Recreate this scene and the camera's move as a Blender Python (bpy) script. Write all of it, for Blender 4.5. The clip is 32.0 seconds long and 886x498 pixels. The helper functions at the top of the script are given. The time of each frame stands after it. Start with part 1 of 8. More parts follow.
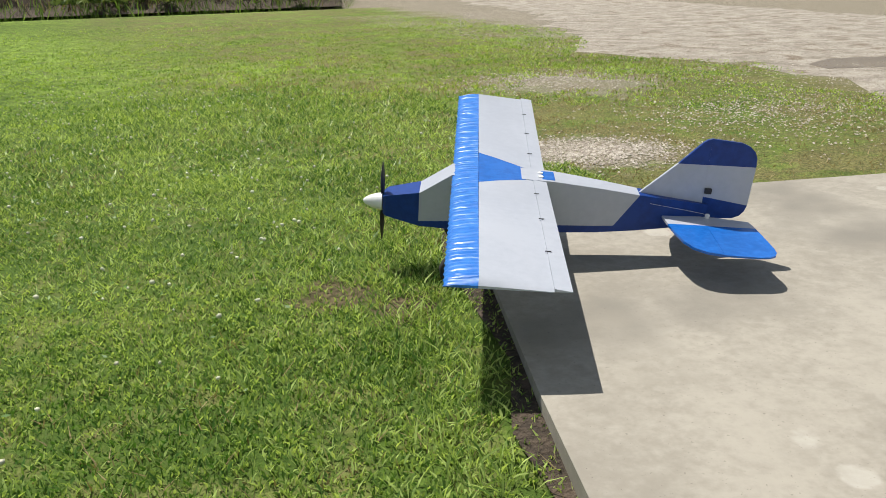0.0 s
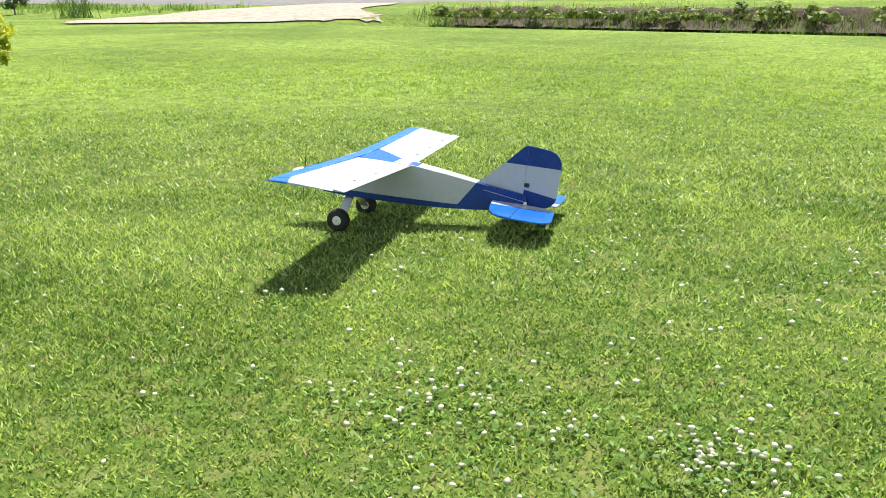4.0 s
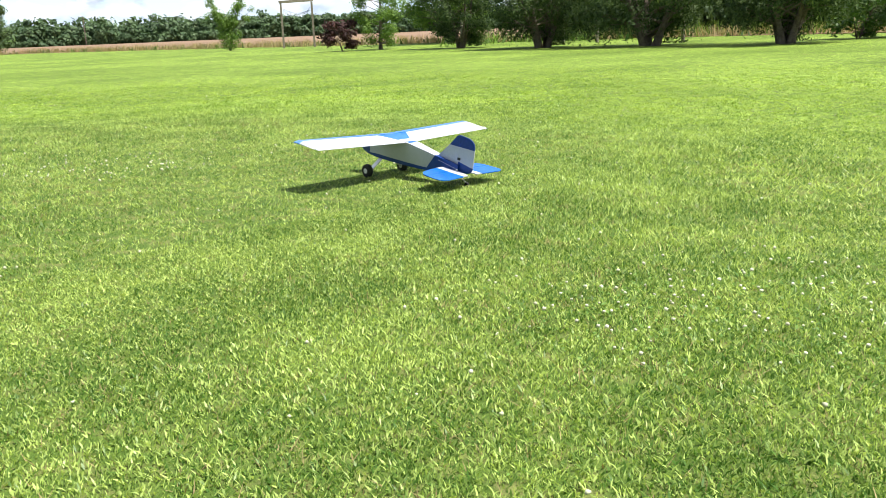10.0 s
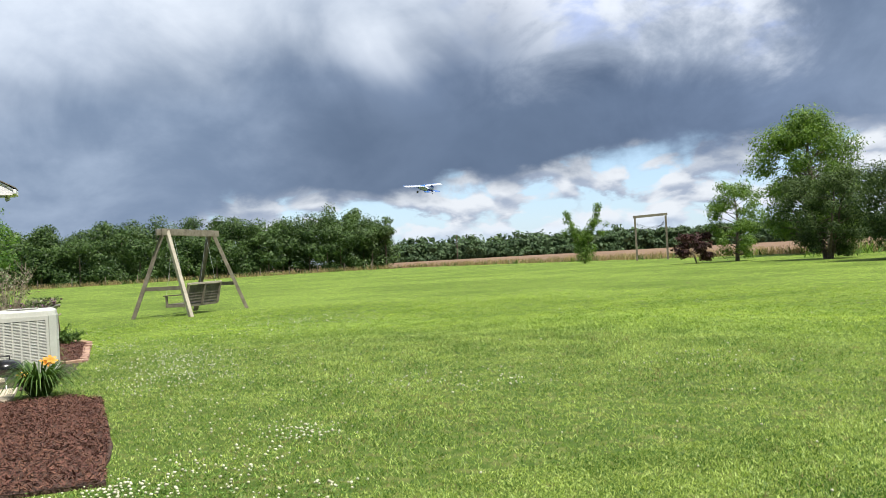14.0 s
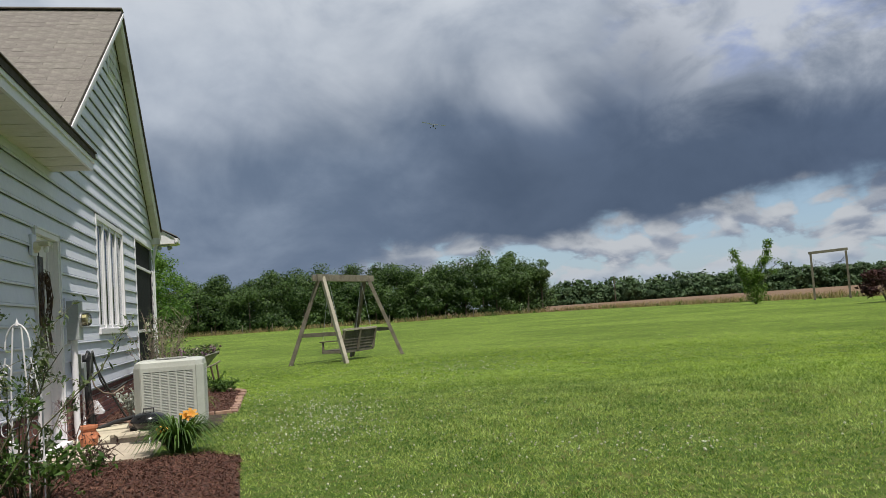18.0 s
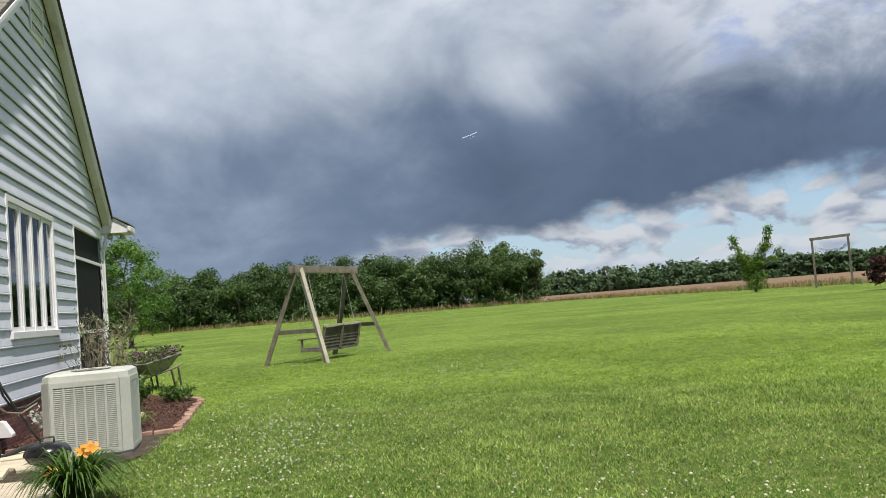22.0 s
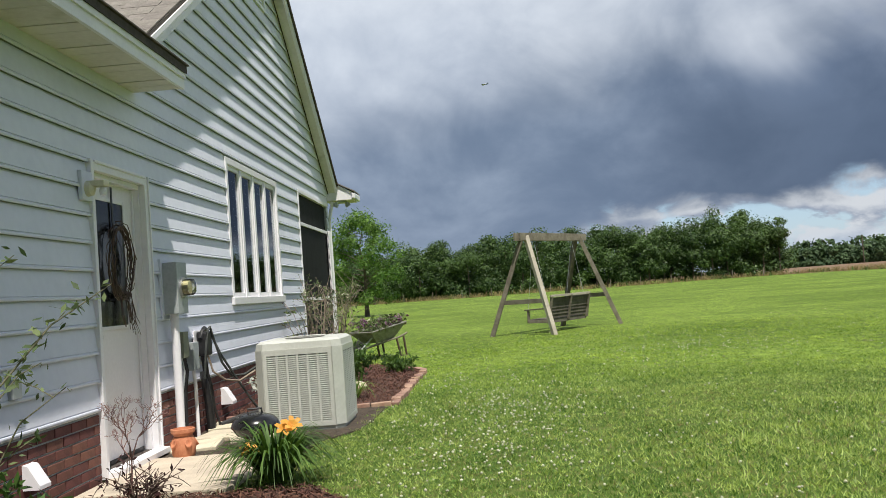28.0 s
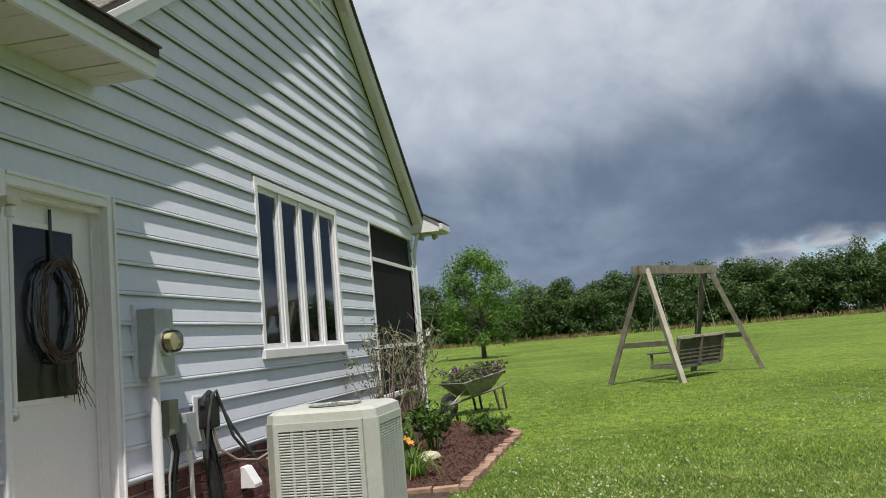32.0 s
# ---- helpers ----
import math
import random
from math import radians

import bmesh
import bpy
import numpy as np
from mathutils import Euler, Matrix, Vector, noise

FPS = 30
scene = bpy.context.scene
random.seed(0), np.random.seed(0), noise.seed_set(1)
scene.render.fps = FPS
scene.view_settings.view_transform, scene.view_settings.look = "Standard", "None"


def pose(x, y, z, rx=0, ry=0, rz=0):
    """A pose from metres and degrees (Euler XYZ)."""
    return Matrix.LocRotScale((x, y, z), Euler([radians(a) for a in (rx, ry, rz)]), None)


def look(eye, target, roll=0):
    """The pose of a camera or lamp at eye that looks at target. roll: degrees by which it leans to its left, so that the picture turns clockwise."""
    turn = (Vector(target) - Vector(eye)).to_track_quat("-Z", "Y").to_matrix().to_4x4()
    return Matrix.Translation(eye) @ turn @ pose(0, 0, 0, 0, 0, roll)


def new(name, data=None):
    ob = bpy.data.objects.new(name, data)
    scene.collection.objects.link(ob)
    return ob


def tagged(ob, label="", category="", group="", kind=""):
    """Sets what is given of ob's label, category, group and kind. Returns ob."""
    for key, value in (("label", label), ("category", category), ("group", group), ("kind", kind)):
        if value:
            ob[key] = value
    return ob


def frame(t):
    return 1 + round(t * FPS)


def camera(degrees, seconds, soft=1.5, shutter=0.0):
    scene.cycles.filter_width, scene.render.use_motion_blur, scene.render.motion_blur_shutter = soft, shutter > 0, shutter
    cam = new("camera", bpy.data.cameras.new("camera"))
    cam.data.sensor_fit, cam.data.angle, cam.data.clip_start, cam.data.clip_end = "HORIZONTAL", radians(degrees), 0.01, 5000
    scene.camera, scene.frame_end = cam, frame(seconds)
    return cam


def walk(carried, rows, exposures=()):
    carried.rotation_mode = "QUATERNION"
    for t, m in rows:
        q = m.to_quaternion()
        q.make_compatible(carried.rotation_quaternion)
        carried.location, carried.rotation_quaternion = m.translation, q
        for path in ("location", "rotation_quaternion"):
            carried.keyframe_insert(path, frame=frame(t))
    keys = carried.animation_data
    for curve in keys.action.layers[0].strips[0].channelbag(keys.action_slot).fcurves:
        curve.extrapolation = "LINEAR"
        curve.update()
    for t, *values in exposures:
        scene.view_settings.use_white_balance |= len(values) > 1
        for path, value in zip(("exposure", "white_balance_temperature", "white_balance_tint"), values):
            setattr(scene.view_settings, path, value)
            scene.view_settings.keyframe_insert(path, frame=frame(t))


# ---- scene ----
cam = camera(55.0, 32.0, soft=0.65)
PATH = [
    (0, (0.239, -11.282, 1.047), (-0.28, -13.106, 0.41), -1.4),
    (0.5, (0.256, -11.275, 1.047), (-0.108, -13.138, 0.417), -1.8),
    (1, (0.261, -11.265, 1.045), (-0.021, -13.142, 0.414), -1.9),
    (1.5, (0.266, -11.258, 1.047), (0.102, -13.149, 0.415), -2.1),
    (2, (0.299, -11.248, 1.052), (0.437, -13.148, 0.443), -1.8),
    (2.5, (0.336, -11.214, 1.064), (0.857, -13.06, 0.498), -1.5),
    (3, (0.351, -11.188, 1.067), (1.169, -12.934, 0.533), -1.1),
    (3.5, (0.371, -11.177, 1.063), (1.413, -12.791, 0.508), -0.6),
    (4, (0.424, -11.172, 1.052), (1.678, -12.622, 0.479), -0.6),
    (4.5, (0.487, -11.17, 1.053), (1.921, -12.447, 0.493), -1.5),
    (6.5, (0.542, -11.092, 1.065), (2.429, -11.473, 0.523), -1.2),
    (7, (0.712, -11.027, 1.075), (2.637, -11.24, 0.576), -1.0),
    (7.5, (0.864, -11.006, 1.075), (2.797, -10.878, 0.579), -1.5),
    (8, (1.056, -10.989, 1.075), (2.953, -10.653, 0.539), -1.3),
    (8.5, (1.23, -10.889, 1.074), (3.079, -10.399, 0.49), -1.0),
    (9, (1.369, -10.776, 1.081), (3.105, -9.943, 0.54), -1.1),
    (9.1, (1.373, -10.77, 1.08), (3.069, -9.851, 0.554), -1.1),
    (9.5, (1.493, -10.701, 1.107), (2.984, -9.448, 0.65), -1.5),
    (10, (1.635, -10.596, 1.095), (3.008, -9.23, 0.593), -2.3),
    (10.5, (1.719, -10.474, 1.111), (2.924, -8.928, 0.713), -3.5),
    (11, (1.787, -10.431, 1.127), (2.762, -8.708, 0.848), -4.2),
    (11.5, (1.808, -10.428, 1.124), (2.704, -8.655, 0.894), -3.4),
    (12, (1.798, -10.441, 1.123), (2.721, -8.678, 0.921), -2.8),
    (12.5, (1.798, -10.442, 1.13), (2.753, -8.691, 0.985), -3.0),
    (13, (1.781, -10.444, 1.135), (2.699, -8.668, 1.053), -3.0),
    (13.5, (1.772, -10.441, 1.139), (2.614, -8.627, 1.098), -3.0),
    (14, (1.772, -10.433, 1.142), (2.54, -8.586, 1.163), -3.2),
    (14.5, (1.777, -10.415, 1.143), (2.477, -8.546, 1.265), -3.5),
    (16.5, (1.885, -10.012, 1.146), (2.447, -8.112, 1.422), -4.3),
    (17, (1.96, -9.862, 1.141), (2.48, -7.95, 1.415), -3.4),
    (17.5, (2.003, -9.687, 1.14), (2.495, -7.76, 1.35), -4.4),
    (18, (2.045, -9.461, 1.129), (2.472, -7.513, 1.275), -4.0),
    (18.5, (2.192, -9.251, 1.139), (2.588, -7.296, 1.279), -1.2),
    (19, (2.276, -9.061, 1.15), (2.655, -7.101, 1.279), -0.5),
    (19.5, (2.334, -8.814, 1.169), (2.678, -6.847, 1.281), -2.1),
    (20, (2.418, -8.545, 1.154), (2.769, -6.576, 1.2), -3.2),
    (20.5, (2.505, -8.333, 1.166), (2.839, -6.362, 1.233), -3.0),
    (21, (2.513, -8.12, 1.144), (2.926, -6.165, 1.229), -4.3),
    (21.5, (2.506, -7.84, 1.157), (3.014, -5.908, 1.233), -5.9),
    (22, (2.538, -7.642, 1.172), (2.98, -5.696, 1.296), -4.6),
    (22.5, (2.584, -7.395, 1.175), (2.951, -5.435, 1.331), -2.9),
    (23, (2.596, -7.154, 1.17), (3.015, -5.201, 1.272), -3.2),
    (23.5, (2.626, -6.96, 1.173), (3.091, -5.017, 1.251), -3.5),
    (24, (2.678, -6.771, 1.184), (3.033, -4.81, 1.356), -3.1),
    (24.5, (2.691, -6.551, 1.16), (3.029, -4.586, 1.315), -3.1),
    (26.5, (2.677, -6.63, 1.118), (2.756, -4.636, 1.265), -4.2),
    (27, (2.659, -6.639, 1.118), (2.639, -4.645, 1.271), -4.2),
    (27.5, (2.656, -6.628, 1.123), (2.606, -4.633, 1.259), -4.4),
    (28, (2.64, -6.579, 1.114), (2.551, -4.584, 1.214), -4.3),
    (28.5, (2.678, -6.468, 1.095), (2.446, -4.486, 1.219), -4.0),
    (29, (2.777, -6.21, 1.116), (2.482, -4.24, 1.296), -3.3),
    (29.5, (2.809, -5.976, 1.097), (2.545, -4.001, 1.266), -4.6),
    (30, (2.853, -5.651, 1.111), (2.596, -3.671, 1.213), -6.1),
    (30.5, (2.915, -5.326, 1.12), (2.643, -3.347, 1.215), -6.2),
    (31, (2.915, -5.071, 1.156), (2.64, -3.101, 1.358), -6.0),
    (31.5, (2.89, -4.845, 1.17), (2.558, -2.888, 1.412), -5.5),
    (32, (2.904, -4.563, 1.17), (2.534, -2.609, 1.383), -4.9),
]
# exposure: the phone opens up as the shot leaves the pale concrete, and closes a little for the cloudy sky
EXPOSURES = [(0, 0.30), (1.8, 0.36), (2.9, 1.01), (4.5, 1.08), (6.5, 1.03), (7, 1.00), (8, 1.28), (9, 1.42), (9.5, 1.20), (10, 1.12), (11, 0.90), (12, 0.88), (13, 0.79), (14.5, 0.42), (16.5, -0.82), (17.2, -0.76), (17.8, -0.24), (18.5, 0.07), (19, 0.16), (21, 0.26), (24, 0.07), (27, 0.15), (28, 0.25), (29, 0.18), (30, 0.24), (31, 0.18), (31.5, -0.12), (32, 0.02)]
walk(cam, [(t, look(eye, target, roll)) for t, eye, target, roll in PATH], EXPOSURES)

# ---- light ----
SUN = Vector((0.160, -0.385, 0.91)).normalized()
sun_data = bpy.data.lights.new("sun", "SUN")
sun_data.energy, sun_data.angle, sun_data.color = 5.0, radians(0.53), (1.0, 0.95, 0.86)
sun = new("sun", sun_data)
sun.matrix_world = look(SUN * 50, (0, 0, 0))

world = bpy.data.worlds.new("sky")
scene.world = world
world.use_nodes = True


def nodes_of(tree):
    """Short makers of nodes for one tree: add(), math_node(), ramp_node() and mix_node()."""
    nd, lk = tree.nodes, tree.links

    def put(node, key, v):
        if v is None:
            return
        if hasattr(v, "is_output") or isinstance(v, bpy.types.NodeSocket):
            lk.new(v, node.inputs[key])
        else:
            node.inputs[key].default_value = v

    def add(kind, **ins):
        node = nd.new(kind)
        for k, v in ins.items():
            put(node, k.replace("_", " "), v)
        return node

    def mth(op, a, b=0.0, c=None, clamp=False):
        node = nd.new("ShaderNodeMath")
        node.operation, node.use_clamp = op, clamp
        put(node, 0, a)
        put(node, 1, b)
        put(node, 2, c)
        return node.outputs[0]

    def step(v, lo, hi, a=0.0, b=1.0):
        node = nd.new("ShaderNodeMapRange")
        node.interpolation_type = "SMOOTHSTEP"
        for k, x in enumerate((v, lo, hi, a, b)):
            put(node, k, x)
        return node.outputs[0]

    def mix(f, a, b, kind="MIX"):
        node = nd.new("ShaderNodeMix")
        node.data_type, node.blend_type = "RGBA", kind
        put(node, 0, f)
        put(node, 6, a)
        put(node, 7, b)
        return node.outputs[2]

    def noise_at(vec, scale, detail=4.0, rough=0.55, warp=0.0):
        node = nd.new("ShaderNodeTexNoise")
        put(node, "Vector", vec)
        for k, x in (("Scale", scale), ("Detail", detail), ("Roughness", rough), ("Distortion", warp)):
            put(node, k, x)
        return node.outputs[0]

    return add, mth, step, mix, noise_at


def c4(c):
    return (c[0], c[1], c[2], 1.0)


def build_sky():
    """A breaking storm sky: blue gaps and white cumulus low over the fields, a slate cloud bank above them, paler cloud overhead."""
    t = world.node_tree
    t.nodes.clear()
    add, mth, step, mix, noise_at = nodes_of(t)
    out = t.nodes.new("ShaderNodeOutputWorld")
    bg = t.nodes.new("ShaderNodeBackground")
    t.links.new(bg.outputs[0], out.inputs[0])
    sky = t.nodes.new("ShaderNodeTexSky")
    sky.sky_type, sky.sun_disc = "NISHITA", False
    sky.sun_elevation = math.asin(SUN.z)
    sky.sun_rotation = math.atan2(SUN.x, SUN.y)
    sky.altitude, sky.air_density, sky.dust_density, sky.ozone_density = 10, 1.0, 0.6, 1.5
    co = t.nodes.new("ShaderNodeTexCoord").outputs["Generated"]
    sep = add("ShaderNodeSeparateXYZ", Vector=co)
    x, y, z = sep.outputs
    up = mth("MAXIMUM", z, 0.0)
    az = mth("MULTIPLY", mth("ARCTAN2", y, x), 180 / math.pi)
    el = mth("MULTIPLY", mth("ARCSINE", up), 180 / math.pi)
    # cloud coordinates: seen from below, drawn out sideways a little
    body_co = add("ShaderNodeCombineXYZ", X=x, Y=y, Z=mth("MULTIPLY", up, 1.25)).outputs[0]
    big = noise_at(body_co, 2.3, 5.0, 0.5, 0.5)
    mid = noise_at(body_co, 6.5, 8.0, 0.56, 0.35)
    low = add("ShaderNodeCombineXYZ", X=x, Y=y, Z=mth("MULTIPLY", up, 2.1)).outputs[0]
    puff = noise_at(low, 11.0, 8.0, 0.54, 0.25)
    # the same heaps sampled a little higher: where they thin out upwards, their tops are lit
    above = noise_at(add("ShaderNodeCombineXYZ", X=x, Y=y, Z=mth("ADD", mth("MULTIPLY", up, 2.1), 0.020)).outputs[0], 11.0, 8.0, 0.54, 0.25)
    # cauliflower heads on the heaps
    def heads(dz):
        vec = add("ShaderNodeCombineXYZ", X=mth("ADD", x, mth("MULTIPLY", mid, 0.16)), Y=mth("ADD", y, mth("MULTIPLY", puff, 0.10)), Z=mth("ADD", mth("MULTIPLY", up, 1.7), dz)).outputs[0]
        node = t.nodes.new("ShaderNodeTexVoronoi")
        node.feature = "SMOOTH_F1"
        node.inputs["Scale"].default_value, node.inputs["Smoothness"].default_value = 21.0, 0.35
        t.links.new(vec, node.inputs["Vector"])
        return node.outputs["Distance"]
    head = heads(0.0)
    lump = mth("SUBTRACT", head, heads(0.018))
    # the bank's lower edge climbs steeply from the horizon over the wood, then gently to 7 degrees over the far field
    gap = mth("MINIMUM", mth("MULTIPLY", mth("SUBTRACT", 91.0, az), 0.36), mth("ADD", 3.6, mth("MULTIPLY", mth("SUBTRACT", 80.0, az), 0.065)))
    gap = mth("MAXIMUM", mth("MINIMUM", gap, 6.8), 0.3)
    ragged = mth("ADD", el, mth("ADD", mth("MULTIPLY", mth("SUBTRACT", mid, 0.5), 4.2), mth("MULTIPLY", mth("SUBTRACT", puff, 0.5), 4.6)))
    bank = step(ragged, mth("SUBTRACT", gap, 0.7), mth("ADD", gap, 1.5))
    clouds_low = step(mth("ADD", puff, mth("MULTIPLY", mth("SUBTRACT", 0.42, head), 0.22)), 0.41, 0.50)
    shade_low = step(mth("ADD", mth("ADD", mth("SUBTRACT", puff, above), mth("MULTIPLY", lump, -0.55)), mth("MULTIPLY", mth("SUBTRACT", 0.55, puff), 0.25)), -0.15, 0.13)
    low_col = mix(shade_low, c4((0.27, 0.315, 0.40)), c4((0.55, 0.58, 0.62)))
    # towards the horizon the heaps sink into pale haze, greyer under the bank
    haze = mix(step(az, 84.0, 66.0), c4((0.28, 0.34, 0.44)), c4((0.46, 0.55, 0.66)))
    low_col = mix(mth("MULTIPLY", step(el, 2.6, 0.4), 0.65), low_col, haze)
    blue = mix(1.0, sky.outputs[0], c4((0.10, 0.10, 0.10)), "MULTIPLY")
    blue = mix(0.5, blue, c4((0.36, 0.53, 0.74)))
    field = mix(clouds_low, blue, low_col)
    # body of the bank: slate below, breaking into pale grey above
    heavy = step(mth("ABSOLUTE", mth("SUBTRACT", az, 56.0)), 31.0, 8.0)
    core = step(mth("ABSOLUTE", mth("SUBTRACT", az, 66.0)), 15.0, 5.0)
    high = mth("ADD", mth("MULTIPLY", step(mth("ADD", az, mth("MULTIPLY", mth("SUBTRACT", mid, 0.5), 30.0)), 57.0, 42.0), 8.0), mth("MULTIPLY", core, 2.6))
    lift = step(mth("SUBTRACT", mth("ADD", el, mth("MULTIPLY", mth("SUBTRACT", big, 0.5), 26.0)), high), mth("ADD", 7.0, mth("MULTIPLY", heavy, 3.0)), mth("ADD", 15.0, mth("MULTIPLY", heavy, 2.5)))
    lift = mth("MAXIMUM", lift, mth("MULTIPLY", mth("MULTIPLY", 0.5, mth("MULTIPLY", step(az, 68.0, 57.0), step(az, 40.0, 54.0))), step(mth("ADD", el, mth("MULTIPLY", mth("SUBTRACT", mid, 0.5), 8.0)), 9.5, 13.0)))
    tone = mth("ADD", mth("MULTIPLY", big, 0.46), mth("ADD", mth("MULTIPLY", mid, 0.42), mth("MULTIPLY", puff, 0.12)))
    dark = mix(step(tone, 0.32, 0.68), c4((0.062, 0.092, 0.152)), c4((0.143, 0.195, 0.295)))
    dark = mix(mth("MULTIPLY", mth("SUBTRACT", 1.0, heavy), 0.75), dark, mix(step(tone, 0.40, 0.60), c4((0.159, 0.215, 0.310)), c4((0.31, 0.377, 0.482))))
    dark = mix(mth("MULTIPLY", mth("MULTIPLY", core, step(el, 14.0, 8.0)), 0.6), dark, c4((0.075, 0.108, 0.168)))
    pale = mix(step(tone, 0.32, 0.68), c4((0.30, 0.357, 0.455)), c4((0.645, 0.70, 0.775)))
    # the pale layer is thicker, and greyer, over the wood
    thick = mth("MULTIPLY", step(az, 57.0, 66.0), step(az, 92.0, 82.0))
    pale = mix(mth("MULTIPLY", thick, mth("MULTIPLY", 0.85, step(el, 22.0, 13.0))), pale, mix(step(tone, 0.32, 0.68), c4((0.215, 0.265, 0.345)), c4((0.530, 0.575, 0.645))))
    pale = mix(mth("MULTIPLY", mth("MULTIPLY", step(el, 16.0, 25.0), step(az, 58.0, 70.0)), step(mid, 0.30, 0.62)), pale, c4((0.68, 0.72, 0.775)))
    body = mix(lift, dark, pale)
    # a bright break high over the far field
    azr = mth("ADD", az, mth("MULTIPLY", mth("SUBTRACT", mid, 0.5), 34.0))
    rift = mth("MULTIPLY", mth("MULTIPLY", step(azr, 66.0, 57.0), step(azr, 45.0, 53.0)), step(mth("ADD", el, mth("MULTIPLY", mth("SUBTRACT", mid, 0.5), 18.0)), 11.0, 16.5))
    body = mix(mth("MULTIPLY", rift, 0.85), body, mix(step(puff, 0.38, 0.56), c4((0.38, 0.46, 0.70)), c4((0.62, 0.66, 0.73))))
    seen = mix(bank, field, body)
    # away from the storm the sky is half clear
    away = step(mth("ABSOLUTE", mth("SUBTRACT", az, 75.0)), 75.0, 110.0)
    away = mth("MAXIMUM", away, step(el, 35.0, 60.0))
    broken = mix(step(mid, 0.45, 0.58), mix(1.0, blue, c4((0.45, 0.45, 0.45)), "MULTIPLY"), c4((0.26, 0.27, 0.29)))
    final = mix(away, seen, broken)
    t.links.new(final, bg.inputs[0])
    bg.inputs[1].default_value = 1.0


build_sky()

# ---- materials ----
def surf(name, a, b, scale=3.0, rough=0.8, metal=0.0, fine=40.0, bump=0.15, bump_at=None, per="", spots=None, coat=0.0, spec=0.5, vary=0.5, depth=0.01):
    """A procedural surface: colours a and b mixed by a coarse and a fine noise, with relief. per: vary by 'object' or 'island'. spots: (colour, size, share) of stains."""
    m = bpy.data.materials.new(name)
    m.use_nodes = True
    t = m.node_tree
    add, mth, step, mix, noise_at = nodes_of(t)
    bs = t.nodes["Principled BSDF"]
    co = t.nodes.new("ShaderNodeTexCoord").outputs["Object"]
    n1 = noise_at(co, scale, 5.0, 0.6)
    n2 = noise_at(co, fine, 3.0, 0.6)
    f = mth("ADD", mth("MULTIPLY", n1, 0.6), mth("MULTIPLY", n2, 0.4))
    col = mix(step(f, 0.36, 0.64), c4(a), c4(b))
    if per == "object":
        r = t.nodes.new("ShaderNodeObjectInfo").outputs["Random"]
    elif per == "island":
        r = t.nodes.new("ShaderNodeNewGeometry").outputs["Random Per Island"]
    if per:
        hv = add("ShaderNodeHueSaturation", Color=col, Value=mth("ADD", mth("MULTIPLY", r, vary), 1.0 - vary / 2), Hue=mth("ADD", mth("MULTIPLY", r, 0.03), 0.485))
        col = hv.outputs[0]
    if spots:
        s = noise_at(co, spots[1], 4.0, 0.6)
        col = mix(step(s, 1 - spots[2] - 0.08, 1 - spots[2] + 0.04), col, c4(spots[0]))
    t.links.new(col, bs.inputs["Base Color"])
    bs.inputs["Roughness"].default_value = rough
    bs.inputs["Metallic"].default_value = metal
    bs.inputs["Specular IOR Level"].default_value = spec
    bs.inputs["Coat Weight"].default_value = coat
    if bump:
        bn = add("ShaderNodeBump", Strength=bump, Distance=depth, Height=noise_at(co, bump_at or fine, 4.0, 0.6))
        t.links.new(bn.outputs[0], bs.inputs["Normal"])
    return m


def leafy(name, a, b, glow=0.35, rough=0.5, patch=0.0, share=0.34):
    """Leaves and blades: each piece its own shade between a and b, some light passing through. patch: metres of a coarse change of tone, share: how far it tells."""
    m = bpy.data.materials.new(name)
    m.use_nodes = True
    t = m.node_tree
    add, mth, step, mix, noise_at = nodes_of(t)
    bs, out = t.nodes["Principled BSDF"], t.nodes["Material Output"]
    r = t.nodes.new("ShaderNodeNewGeometry").outputs["Random Per Island"]
    co = t.nodes.new("ShaderNodeTexCoord").outputs["Object"]
    f = mth("ADD", mth("MULTIPLY", r, 1.08 - share), mth("MULTIPLY", step(noise_at(co, 1.0 / patch if patch else 0.7, 3.0, 0.55), 0.30, 0.70), share), clamp=True)
    col = mix(step(f, 0.15, 0.95), c4(a), c4(b))
    t.links.new(col, bs.inputs["Base Color"])
    bs.inputs["Roughness"].default_value = rough
    bs.inputs["Specular IOR Level"].default_value = 0.3
    tr = add("ShaderNodeBsdfTranslucent", Color=mix(1.0, col, c4((1.2, 1.2, 0.68)), "MULTIPLY"))
    ms = add("ShaderNodeMixShader", Fac=glow)
    t.links.new(bs.outputs[0], ms.inputs[1])
    t.links.new(tr.outputs[0], ms.inputs[2])
    t.links.new(ms.outputs[0], out.inputs[0])
    return m


